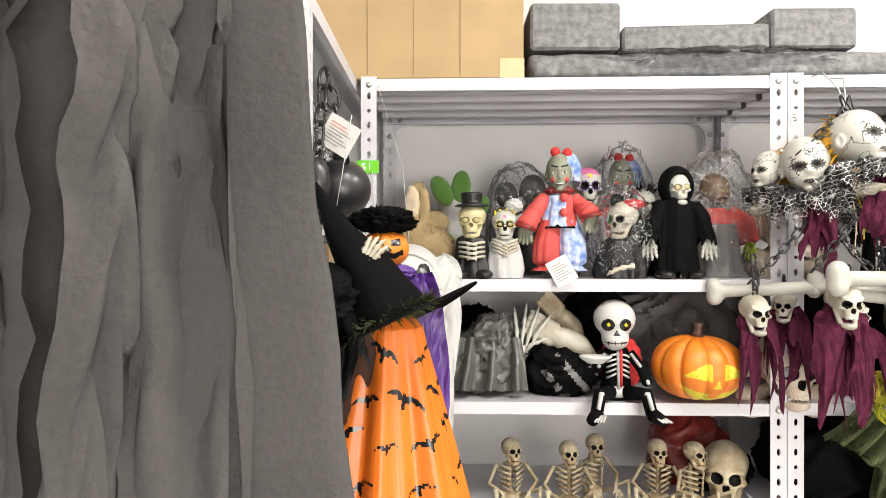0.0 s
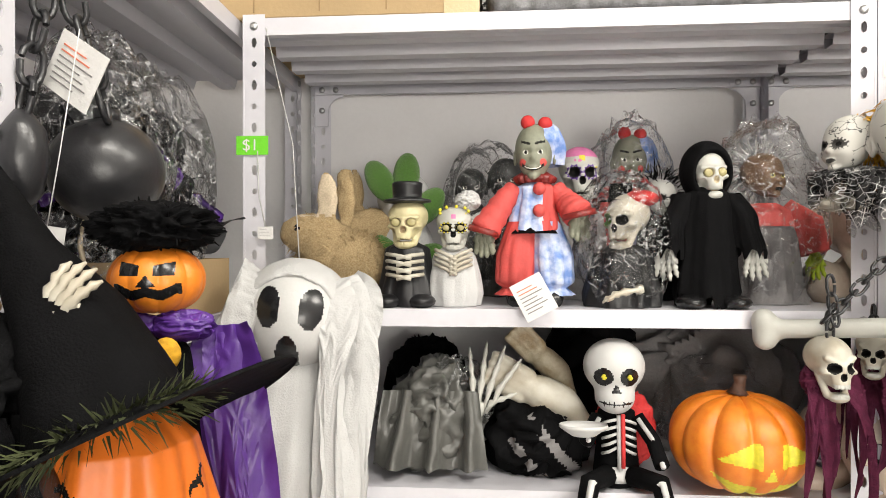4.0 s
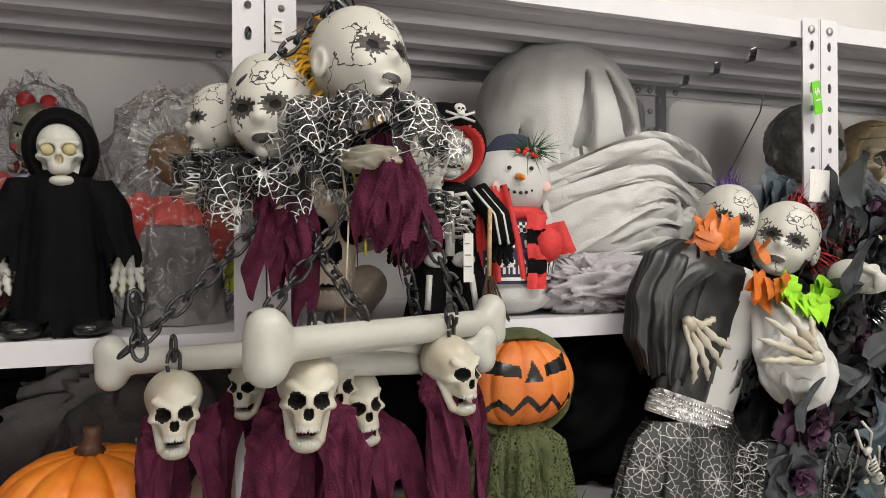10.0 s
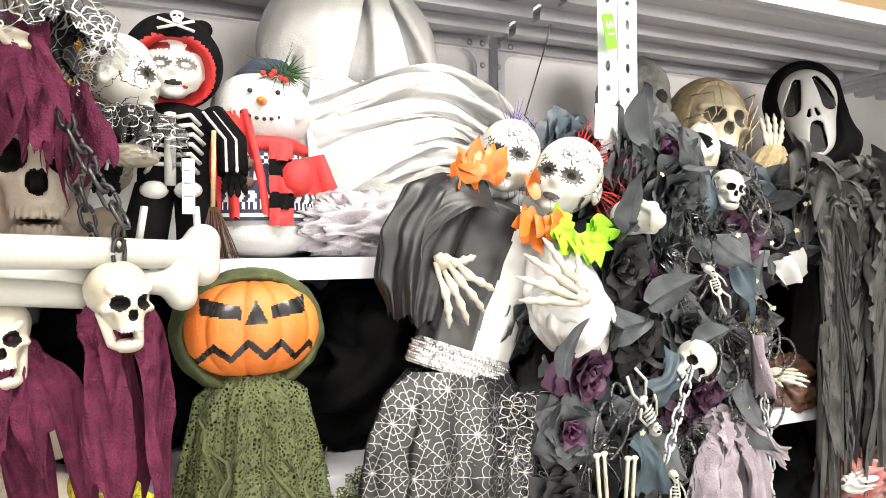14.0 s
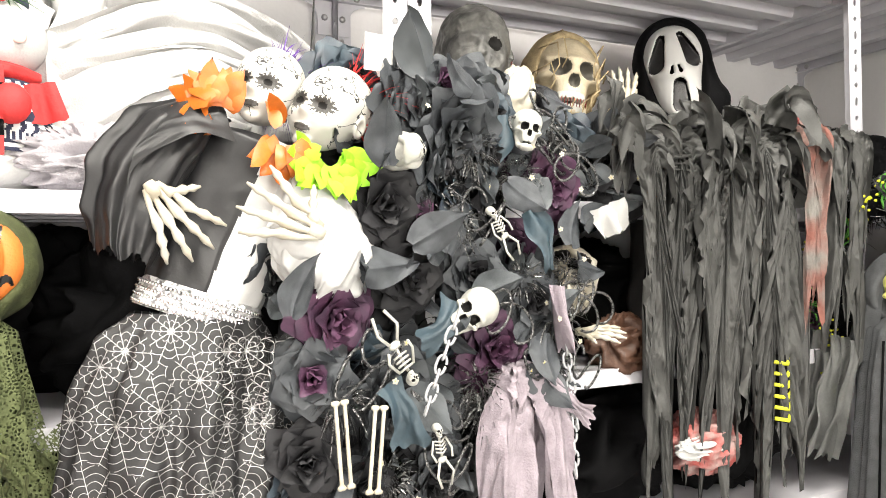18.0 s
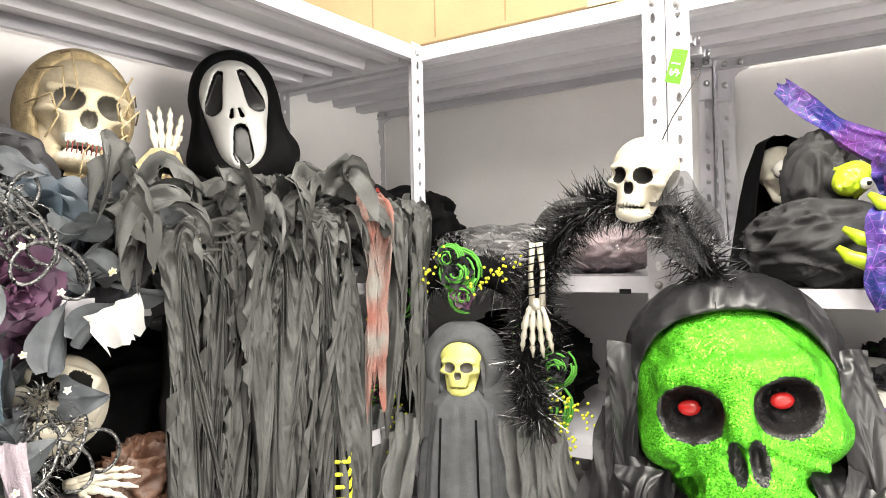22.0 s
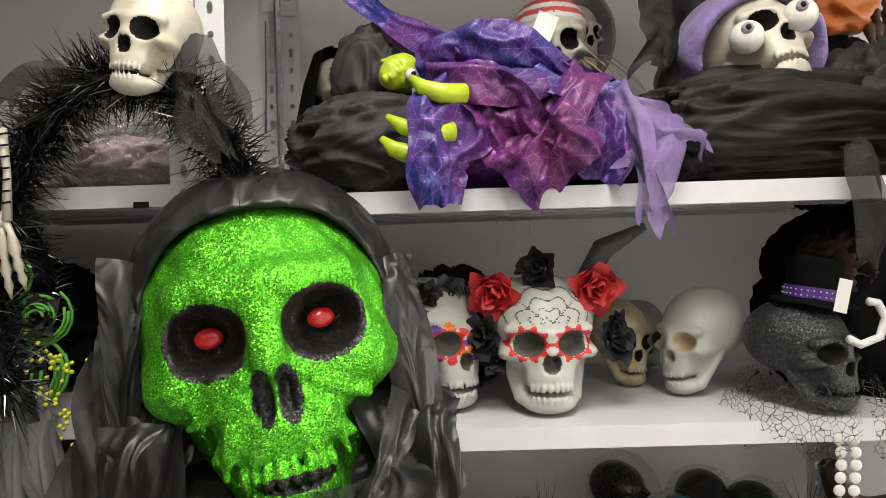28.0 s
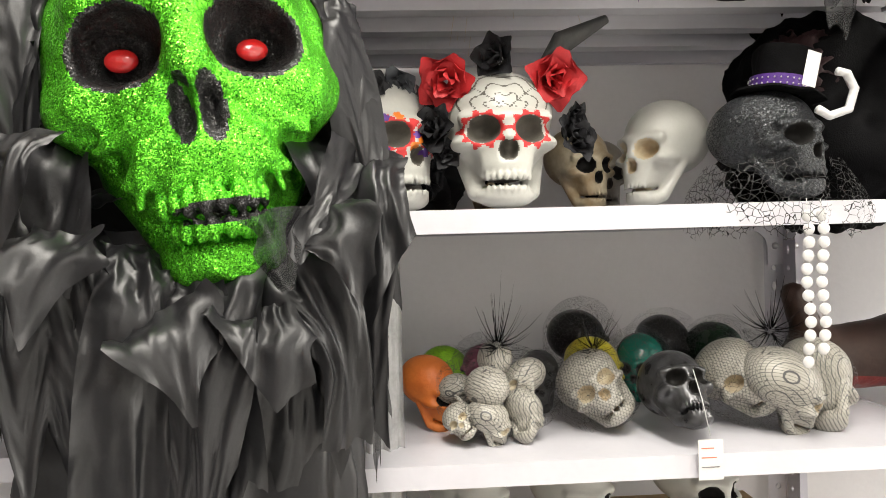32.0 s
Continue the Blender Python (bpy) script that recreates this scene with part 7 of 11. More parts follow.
baby_bust(0.978, -0.08, 1.778, -22, 4, -6, 0.128, 1, YELLOW_HAIR, 0.085)
baby_bust(1.07, -0.11, 1.826, 24, -12, 4, 0.138, 2, YELLOW_HAIR, 0.092)
baby_bust(1.165, 0.01, 1.74, 70, 0, 0, 0.10, 3, YELLOW_HAIR, 0.07)
baby_bust(0.925, -0.02, 1.775, -70, 0, 0, 0.09, 4, YELLOW_HAIR, 0.05)
for u, v, z, w, h, s in ((0.985, -0.11, 1.70, 0.055, 0.16, 1), (1.092, -0.15, 1.745, 0.05, 0.17, 2), (1.125, -0.09, 1.70, 0.04, 0.13, 3)):
    top = holder("torn_cloth", place("back", u, v, z), "torn maroon sackcloth hanging under a baby head", "cloth", "torn cloths")
    rs = np.random.RandomState(s)
    rows = []
    for i in range(5):
        x = (i / 4 - 0.5) * w + 0.006 * rs.randn()
        ln = h * (0.7 + 0.4 * rs.rand())
        rows.append(([(x * 0.1, 0, 0), (x * 0.8, -0.006 - 0.012 * rs.rand(), -ln * 0.35), (x * 1.0, -0.012 * rs.rand(), -ln * 0.7), (x * 0.8 + 0.008 * rs.randn(), 0, -ln)], w * (0.75 + 0.3 * rs.rand()), s * 20 + i))
    rag_parts(top, "cloth_strip", "", MAROON, rows, rough=0.14, end=0.75, tear=0.45, fold=4, point=0.1, twist=0.6, crisp=0.8)
b = Build()
tube(b, [(1.045, -0.13, 1.715), (1.05, -0.14, 1.66), (1.045, -0.135, 1.54)], 0.0012, STRAW_PALE, 5)
tube(b, [(1.055, -0.13, 1.715), (1.065, -0.14, 1.67), (1.07, -0.13, 1.62)], 0.0014, YELLOW, 5)
b.thing("tie_string", HANG, "yellow and cream tie strings", "string")
b = Build()
box(b, (0, 0, 0), (0.016, 0.0006, 0.028), PAPER)
tube(b, [(0.012, -0.001, 0.024), (0.005, -0.001, 0.024), (0.004, -0.001, 0.019), (0.011, -0.001, 0.016), (0.012, -0.001, 0.011), (0.004, -0.001, 0.01)], 0.0008, BLACK_PAINT, 5)
b.thing("size_label", place("back", 0.984, -0.0015, 1.88), "paper label with the letter S on the post", "label")
b = Build()
box(b, (0, 0, 0), (0.016, 0.0006, 0.028), PAPER)
tube(b, [(0.012, -0.001, 0.024), (0.005, -0.001, 0.024), (0.004, -0.001, 0.019), (0.011, -0.001, 0.016), (0.012, -0.001, 0.011), (0.004, -0.001, 0.01)], 0.0008, BLACK_PAINT, 5)
b.thing("size_label", place("back", 0.984, -0.0015, 1.455), "paper label with the letter S on the post", "label")


def skull_and_bones(at, size, label, spread=1.0):
    top = holder("skull_and_crossbones", at, label, "skull", "skulls and crossbones")
    b = Build()
    skull(b, BONE_PINK, pose(0, 0, 0.56 * size) @ Matrix.Scale(size / 1.15, 4), 0.018)
    b.part("skull", top)
    for s in (-1, 1):
        b = Build()
        a, c = Vector((s * 0.52 * spread * size, 0.02, 0.10 * size)), Vector((-s * 0.5 * spread * size, 0.16 * size, 0.62 * size))
        bone_shape(b, BONE_PINK, Matrix.Translation(a) @ (c - a).to_track_quat("X", "Z").to_matrix().to_4x4(), (c - a).length, 0.115 * size, 0.03 * size)
        b.part("bone", top)
    return top


skull_and_bones(place("back", 1.06, 0.16, Z1, 8), 0.225, "cream glossy plastic skull and crossbones on the shelf", 0.62)
skull_and_bones(place("back", 0.998, 0.045, 1.222, 2), 0.178, "cream glossy skull and crossbones hanging by the post", 0.9)

# ---- second unit, upper board ----
# the pirate skeleton child
b = Build()
robe(b, BLACK, [(0.185, 0.016, 0.014), (0.175, 0.038, 0.024), (0.12, 0.034, 0.024), (0.08, 0.036, 0.026)], 5, 0.03, 2, 0, 50, 14)
for s in (-1, 1):
    robe(b, BLACK, [(0.09, 0.02, 0.022, s * 0.018), (0.03, 0.022, 0.022, s * 0.026, -0.015), (0.0, 0.024, 0.024, s * 0.03, -0.02)], 5, 0.05, 3, 0, 30, 10)
    tube(b, [(s * 0.024, -0.03, 0.06), (s * 0.028, -0.04, 0.015)], 0.004, WHITE_PAINT, 6)
    arm = [(s * 0.035, 0, 0.175), (s * 0.058, -0.012, 0.14), (s * 0.06, -0.03, 0.10)]
    tube(b, arm, 0.016, BLACK, 10)
    for o in (-0.005, 0.005):
        tube(b, [np.array(p) + (o, -0.015, 0) for p in arm], 0.0018, WHITE_PAINT, 5)
    hand(b, BLACK, pose(s * 0.06, -0.03, 0.105, 0, 80, 90) @ Matrix.Scale(0.045, 4), 0.3, 0.7, 0.12, False)
    for k in range(6):
        w = 0.031 - 0.002 * abs(k - 2)
        tube(b, [(s * 0.006, -0.026, 0.165 - k * 0.011), (s * w * 0.7, -0.027, 0.168 - k * 0.0115), (s * w, -0.016, 0.158 - k * 0.0115)], 0.0028, WHITE_PAINT, 5)
    ball(b, (s * 0.016, -0.024, 0.08), (0.014, 0.008, 0.011), WHITE_PAINT)
tube(b, [(0, -0.025, 0.17), (0, -0.028, 0.13), (0, -0.027, 0.085)], 0.006, WHITE_PAINT, 6)
hm = pose(0, -0.004, 0.225, 0, 0, 8)
head(b, CHINA, hm @ Matrix.Scale(0.088, 4), 0.02, 1.05, ring=SOCKET_GREY, eye=BLUE_DYE, lip=SOCKET, extra=lambda C: [((C[:, 2] > 0.18) & (wob(C, 9, 2) > -0.2), BLOOD), ((C[:, 0] > 0.1) & (wob(C, 14, 4) > 0.45), BLOOD)])
solid(b, lambda P: carve(melt(ell(P, (0, 0.008, 0.01), (0.05, 0.054, 0.055)), cap(P, (0, 0.02, 0.04), (0.03, 0.05, 0.07), 0.03, 0.012), 0.02), ell(P, (0, -0.045, -0.014), (0.042, 0.062, 0.045)), 0.004), (-0.07, -0.06, -0.065), (0.08, 0.09, 0.1), 0.0035, lambda C: pick(len(C), BLACK, ((ell(C, (0, -0.045, -0.014), (0.046, 0.066, 0.049)) < 0.0) & (C[:, 2] < 0.03), RED)), hm)
skull(b, WHITE_PAINT, hm @ pose(0.004, -0.045, 0.05, -22) @ Matrix.Diagonal((0.017, 0.006, 0.017, 1)), 0.06, teeth=False)
for s in (-1, 1):
    tube(b, [(-0.014, -0.047, 0.04 + s * 0.006), (0.02, -0.047, 0.04 - s * 0.006)], 0.0018, WHITE_PAINT, 5, hm)
drape(b, RED, 0.05, 0.14, 2, 0.008, 4, 0.1, 1.3, 14, 14, pose(0.05, 0.0, 0.18, 0, -8))
b.thing("pirate_skeleton_doll", place("back", 1.222, 0.045, Z1, -10, 0, 0, 1.02) @ Matrix.Diagonal((1.16, 1.05, 1, 1)), "child doll in a black skeleton suit with a pirate hood", "doll")
b = Build()
tag(b, Matrix(), 0.014, 0.065, 3, False)
b.thing("price_ticket", place("back", 1.236, -0.004, 1.648), "narrow paper ticket hanging on the pirate doll", "tag", "tickets")

# snowman
BLUSH = mat("faint_pink_blush", (0.62, 0.42, 0.38), 0.85, 0, 0.1)
b = Build()


def knit(C):
    z, a = C[:, 2], np.arctan2(C[:, 1], C[:, 0])
    w = np.zeros(len(C), bool)
    w |= (np.abs(z - 0.075) < 0.0065) & (np.sin(26 * a + 260 * np.abs(z - 0.075)) > -0.2)
    w |= (np.abs(z - 0.052) < 0.0025) | ((np.abs(z - 0.1) < 0.005) & (np.sin(40 * a) > 0.2))
    w |= (np.abs(z - 0.122) < 0.007) & (np.sin(30 * a) * np.sin(700 * z) > 0.0)
    w |= (np.abs(z - 0.063) < 0.004) & (np.sin(60 * a) > 0.3)
    return pick(len(C), KNIT, (w, KNIT_W))


solid(b, lambda P: melt(ell(P, (0, 0, 0.026), (0.058, 0.052, 0.027)), ell(P, (0, 0, 0.06), (0.05, 0.045, 0.05)), 0.02), (-0.08, -0.08, -0.002), (0.08, 0.08, 0.14), 0.005, WHITE_GAUZE)
robe(b, knit, [(0.145, 0.03, 0.028), (0.13, 0.048, 0.044), (0.09, 0.06, 0.054), (0.045, 0.062, 0.056)], 3, 0.015, 1, 0, 220, 90)
ball(b, (0, 0, 0.188), (0.057, 0.051, 0.052), WHITE_GAUZE, None, 32, 20)
tube(b, [(-0.006, -0.048, 0.192), (-0.010, -0.066, 0.189), (-0.012, -0.078, 0.186)], [0.006, 0.0045, 0.001], ORANGE, 8)
for s in (-1, 1):
    ball(b, (-0.004 + s * 0.015, -0.049, 0.204), 0.003, BLACK_PAINT, None, 8, 6)
    ball(b, (0.002 + s * 0.033, -0.0405, 0.18), (0.008, 0.002, 0.008), BLUSH, None, 10, 6)
for k in range(7):
    a = (k - 3) * 0.16
    ball(b, (-0.004 + 0.05 * math.sin(a), -0.0495 + 0.016 * (1 - math.cos(a * 2)), 0.17 + 0.03 * (1 - math.cos(a * 1.6))), 0.0024, BLACK_PAINT, None, 7, 5)
robe(b, RED, [(0.152, 0.04, 0.038), (0.146, 0.05, 0.046), (0.137, 0.05, 0.046), (0.13, 0.042, 0.04)], 6, 0.05, 2, 0, 60, 10)
for i, mm in enumerate((RED, BLACK, RED, BLACK, RED)):
    drape(b, mm, 0.026, 0.022, 1, 0.003, i, 0, 1.0, 8, 6, pose(0.012, -0.058 - 0.001 * i, 0.14 - i * 0.02, -3))
ball(b, (0.03, -0.055, 0.098), (0.019, 0.016, 0.024), RED)
drape(b, RED, 0.03, 0.05, 1, 0.005, 5, 0.1, 1.2, 8, 8, pose(0.052, -0.03, 0.13, 0, -14))
robe(b, knit, [(0.262, 0.008, 0.008, 0.012, 0.012), (0.257, 0.022, 0.02, 0.01, 0.008), (0.236, 0.034, 0.031, 0.004, 0.004), (0.226, 0.036, 0.033, 0.002, 0.004)], 3, 0.02, 1, 0, 60, 12)
rs = np.random.RandomState(8)
hair(b, PINE, (0.018, -0.034, 0.232), (0.012, 0.008, 0.006), 150, 0.022, rs, width=0.0008, droop=0.1)
for i in range(5):
    ball(b, (0.02 + 0.014 * rs.randn(), -0.042, 0.23 + 0.006 * rs.randn()), 0.0036, RED, None, 8, 6)
for z in (0.115, 0.092):
    ball(b, (-0.022, -0.052, z), (0.007, 0.003, 0.007), BROWN, None, 10, 6)
b.thing("snowman_figure", place("back", 1.332, 0.08, Z1, 0, 0, 0, 1.03) @ Matrix.Diagonal((1.12, 1.08, 1, 1)), "white snowman figure with a red scarf and snowflake jumper", "snowman")
b = Build()
rs = np.random.RandomState(4)
for i in range(40):
    a = rs.randn(2) * 0.006
    tube(b, [(a[0] * 0.4, a[1] * 0.4, 0.06), (a[0] * 2, a[1] * 2 - 0.004, 0.0)], 0.0007, BROWN, 4)
tube(b, [(0, 0, 0.055), (0.002, 0, 0.15)], 0.003, STRAW, 6)
b.thing("toy_broom", place("back", 1.262, -0.012, Z1), "small dark twig toy broom", "broom")

# the great white ghost
ghost = holder("white_ghost_figure", place("back", 1.49, 0.22, Z1), "large white gauze ghost with hollow eyes on the shelf", "ghost")
b = Build()


GHOST_EYES = (((0.0, 0.385), (-0.012, 0.255), 0.003, 0.019), ((0.038, 0.39), (0.085, 0.295), 0.003, 0.019), ((-0.1, 0.3), (-0.1, 0.24), 0.002, 0.006))


def ghost_eye(P, grow=0.0):
    d = np.full(len(P), 9.0)
    for (x0, z0), (x1, z1), r0, r1 in GHOST_EYES:
        q = P * np.array((1, 0, 1))
        d = np.minimum(d, np.where(P[:, 1] < 0, cap(q, (x0, 0, z0), (x1, 0, z1), r0 + grow, r1 + grow), 9.0))
    return d


def ghost_skin(P):
    d = ell(P, (0, 0, 0.335), (0.145, 0.125, 0.125))
    d = melt(d, ell(P, (0.015, 0, 0.20), (0.145, 0.12, 0.16)), 0.06)
    d = d + 0.003 * np.abs(wob(P * np.array((1, 1, 0.25)), 60, 2)) + 0.0012 * wob(P, 45)
    return melt(carve(d, ghost_eye(P), 0.008), ell(P, (0.0, 0.01, 0.32), (0.13, 0.105, 0.115)), 0.004)


solid(b, ghost_skin, (-0.2, -0.16, 0.0), (0.2, 0.16, 0.48), 0.0065, lambda C: pick(len(C), WHITE_GAUZE, ((ghost_eye(C, 0.001) < 0) & (ell(C, (0, 0, 0.335), (0.145, 0.125, 0.125)) < -0.006), GHOST_EYE)))
b.part("head", ghost)
b = Build()
pile(b, WHITE_GAUZE, (0.12, -0.02, 0.11), (0.17, 0.11, 0.10), 0.10, 7, 6, 140, 90, grain=(0.35, 1, 1.1))
pile(b, WHITE_GAUZE, (0.02, -0.03, 0.045), (0.22, 0.12, 0.05), 0.15, 7, 10, 120, 70, grain=(0.4, 1, 1))
b.part("cloth", ghost, None, "bunched white gauze")
rs = np.random.RandomState(31)
rows = []
for i in range(12):
    z = 0.26 - 0.017 * i
    rows.append(([(-0.11 + 0.02 * rs.randn(), -0.11, z - 0.05 - 0.02 * rs.rand()), (0.0, -0.145 - 0.01 * rs.rand(), z - 0.02), (0.10, -0.145 - 0.012 * rs.rand(), z + 0.004), (0.2, -0.10, z - 0.01 + 0.01 * rs.randn()), (0.27 + 0.03 * rs.rand(), -0.06, z - 0.06)], 0.055 + 0.03 * rs.rand(), i))
for i in range(7):
    x = -0.12 + 0.045 * i
    rows.append(([(x * 0.9, -0.10, 0.26), (x, -0.128, 0.18), (x * 1.1, -0.13, 0.03)], 0.05, 60 + i))
rag_parts(ghost, "gauze_fold", "soft fold of white gauze", WHITE_GAUZE, rows, rough=0.10, tear=0.1, twist=0.35, fold=6, crisp=0.55, nu=21)
b = Build()
pile(b, mat("pale_lilac_gauze", (0.42, 0.4, 0.43), 0.9, 0, 0.12, 30, 0.5, 320), (0, 0, 0.04), (0.10, 0.04, 0.04), 0.3, 7, 3)
b.thing("grey_gauze_scarf", place("back", 1.47, 0.05, Z1), "bunched pale grey gauze on the shelf edge", "cloth")

# ---- second unit, lower boards ----
# pumpkin scarecrow with green netting
scare = holder("pumpkin_scarecrow", place("back", 1.305, 0.0, 1.447), "orange pumpkin-faced scarecrow in olive netting, hanging under the shelf", "scarecrow")


def grim(C):
    f = C[:, 1] < -0.05
    x, z = C[:, 0], C[:, 2]
    r = []
    for s in (-1, 1):
        e = x * s
        r.append((f & (e > 0.10) & (e < 0.36) & (z > 0.085 + 0.12 * (e - 0.1)) & (z < 0.17 + 0.25 * (e - 0.1)), BLACK_PAINT))
    r.append((f & (z > 0.05) & (z < 0.21) & (np.abs(x) < 0.075 * (0.22 - z) / 0.16), BLACK_PAINT))
    zz = -0.17 + 0.05 * np.abs(((x * 9 + 0.5) % 2) - 1) * 2 - 0.12 * np.abs(x)
    r.append((f & (np.abs(z - zz) < 0.03) & (np.abs(x) < 0.42), BLACK_PAINT))
    return r


b = Build()
pumpkin(b, ORANGE_DULL, Matrix.Diagonal((0.166, 0.12, 0.166, 1)), 11, 0.06, face=grim, flat=0.80)
b.part("pumpkin_head", scare)
NET = see_through("olive_net_weave", (0.10, 0.12, 0.045), 1.0, 0.9, 0.16, 230)
b = Build()
solid(b, lambda P: carve(ell(P, (0, 0.02, -0.005), (0.092, 0.08, 0.08)), ell(P, (0, -0.06, -0.005), (0.084, 0.1, 0.07)), 0.004) + 0.002 * wob(P, 90), (-0.11, -0.08, -0.1), (0.11, 0.12, 0.1), 0.005, NET_GREEN)
b.part("hood", scare, None, "olive netting hood")
b = Build()
robe(b, NET, [(-0.055, 0.035, 0.03), (-0.08, 0.062, 0.05), (-0.22, 0.085, 0.06), (-0.42, 0.12, 0.075)], 10, 0.16, 7, 0.1, 130, 40)
robe(b, NET, [(-0.055, 0.03, 0.025), (-0.09, 0.054, 0.044), (-0.3, 0.085, 0.055), (-0.45, 0.11, 0.06)], 13, 0.22, 9, 0.1, 120, 36)
rs = np.random.RandomState(12)
for i in range(46):
    strip(b, NET_GREEN, (rs.randn() * 0.06, -0.05 + 0.02 * rs.randn(), -0.09 - 0.22 * rs.rand()), 0.05 + 0.16 * rs.rand(), 0.006, rs, None, 8, 0.02)
b.part("netting", scare, None, "ragged olive green netting body")
b = Build()
drape(b, NET, 0.14, 0.16, 4, 0.02, 5, 0.2, 1.6, 40, 24, pose(0.11, -0.03, -0.19, 0, -42), 0.05)
drape(b, NET, 0.12, 0.16, 4, 0.02, 6, 0.2, 1.4, 40, 24, pose(-0.10, -0.03, -0.19, 0, 30), -0.03)
b.part("sleeve", scare, None, "spread olive netting sleeves")

for u, v, z, r, s in ((1.52, 0.16, Z2, (0.14, 0.12, 0.12), 1), (1.73, 0.15, Z2, (0.13, 0.12, 0.13), 2), (1.62, 0.3, Z2, (0.16, 0.1, 0.14), 3), (1.36, 0.3, Z2, (0.15, 0.1, 0.12), 4), (1.15, 0.27, Z2, (0.12, 0.12, 0.12), 8), (1.5, 0.16, Z3, (0.2, 0.13, 0.12), 5), (1.2, 0.2, Z3, (0.18, 0.13, 0.12), 6), (1.75, 0.16, Z3, (0.1, 0.13, 0.12), 7)):
    b = Build()
    pile(b, BLACK, (0, 0, r[2] * 0.93), r, 0.2, 5, s)
    b.thing("black_costume", place("back", u, v, z), "folded black costume piled on the shelf", "costume", "black costumes")
for u, z, m, s in ((1.15, 1.30, YELLOW, 3), (1.175, 1.25, YELLOW_FLOWER, 4)):
    b = Build()
    rs = np.random.RandomState(s)
    for i in range(26):
        d1, d2 = rs.randn(3), rs.randn(3)
        d1 /= np.linalg.norm(d1)
        d2 = np.cross(d1, d2)
        d2 /= np.linalg.norm(d2)
        tube(b, [0.034 * (d1 * math.cos(t) + d2 * math.sin(t)) for t in np.linspace(0, 6.28, 17)], 0.0012, m, 4, caps=False)
    b.thing("yarn_ball", place("back", u, -0.055, z), "yellow open yarn ball decoration", "decoration", "yarn balls")
b = Build()
rs = np.random.RandomState(9)
for i in range(60):
    o = rs.randn(2) * 0.008
    tube(b, [(-0.11, o[0] * 0.5, o[1] * 0.5), (0, o[0], o[1]), (0.11 + 0.03 * rs.rand(), o[0] * 1.5, o[1] * 1.5 - 0.01)], 0.0016, ORANGE_FABRIC, 4)
b.thing("orange_twig_broom", place("back", 1.475, -0.20, 1.155, 0, 0, 8), "bundle of bright orange broom twigs", "broom")

# ---- the two-headed figure ----
ORANGE_SATIN_FELT = mat("orange_ruff_satin", (0.62, 0.15, 0.015), 0.42, 0, 0.2, 50, 0.1)
WHITE_SATIN = mat("white_satin", (0.54, 0.54, 0.535), 0.42, 0, 0.05, 14, 0.08, 300, crease=0.12)
SEQUIN = mat("silver_sequin_disc", (0.85, 0.85, 0.86), 0.18, 1.0, 0.1, 300)
twin = holder("two_headed_clown_figure", place("back", 1.572, -0.03, 1.392, 0, 0, 20), "two-headed clown figure in a black and white suit", "figure")
b = Build()


def suit(C):
    return pick(len(C), BLACK_SATIN, (C[:, 0] > -0.002 + 0.06 * C[:, 2], WHITE_SATIN))


robe(b, suit, [(0.222, 0.03, 0.012, 0.012), (0.212, 0.078, 0.02, 0.006), (0.17, 0.088, 0.025, 0.004), (0.10, 0.08, 0.026), (0.04, 0.074, 0.025), (0.0, 0.07, 0.024)], 5, 0.035, 4, 0, 200, 44, crumple=0.0016)
b.part("suit", twin, None, "satin suit, half black and half white")
b = Build()
robe(b, BLACK_SATIN, [(0.226, 0.012, 0.012, -0.055), (0.222, 0.034, 0.024, -0.082), (0.19, 0.05, 0.034, -0.103, -0.008), (0.12, 0.05, 0.036, -0.118, -0.022), (0.06, 0.042, 0.034, -0.112, -0.034), (0.03, 0.03, 0.026, -0.1, -0.04)], 6, 0.11, 9, 0.01, 140, 40, crumple=0.003)
rag(b, BLACK_SATIN, [(-0.05, -0.028, 0.222), (-0.10, -0.045, 0.19), (-0.135, -0.05, 0.12), (-0.13, -0.045, 0.05)], 0.07, 3, rough=0.06, fold=3, crisp=0.4, nu=29)
b.part("sleeve", twin, None, "puffed black satin sleeve")
b = Build()
robe(b, WHITE_SATIN, [(0.222, 0.02, 0.014, 0.05), (0.205, 0.042, 0.028, 0.078, -0.006), (0.16, 0.058, 0.045, 0.098, -0.03), (0.11, 0.066, 0.05, 0.108, -0.052), (0.07, 0.05, 0.04, 0.112, -0.06), (0.055, 0.02, 0.02, 0.112, -0.062)], 6, 0.08, 3, 0.01, 150, 44, crumple=0.003)
pile(b, WHITE_SATIN, (0.104, -0.062, 0.108), (0.064, 0.036, 0.045), 0.07, 5, 5, 110, 70, grain=(0.6, 1, 1))
b.part("sleeve", twin, None, "puffed white satin sleeve")
b = Build()
hand(b, BONE, pose(-0.098, -0.062, 0.108, 90, 37, 0) @ Matrix.Diagonal((0.128, -0.12, 0.12, 1)), 0.2, 1.25, 0.05, True, 8)
b.part("hand", twin, None, "long-fingered bone hand")
b = Build()
hand(b, BONE, pose(0.088, -0.105, 0.12, 90, -176, 0) @ Matrix.Scale(0.128, 4), 0.12, 1.25, 0.05, True, 8)
b.part("hand", twin, None, "long-fingered bone hand")
b = Build()
robe(b, SILVER, [(0.014, 0.071, 0.026), (0.006, 0.074, 0.029), (-0.016, 0.076, 0.03), (-0.022, 0.074, 0.028)], 4, 0.01, 2, 0, 90, 10)
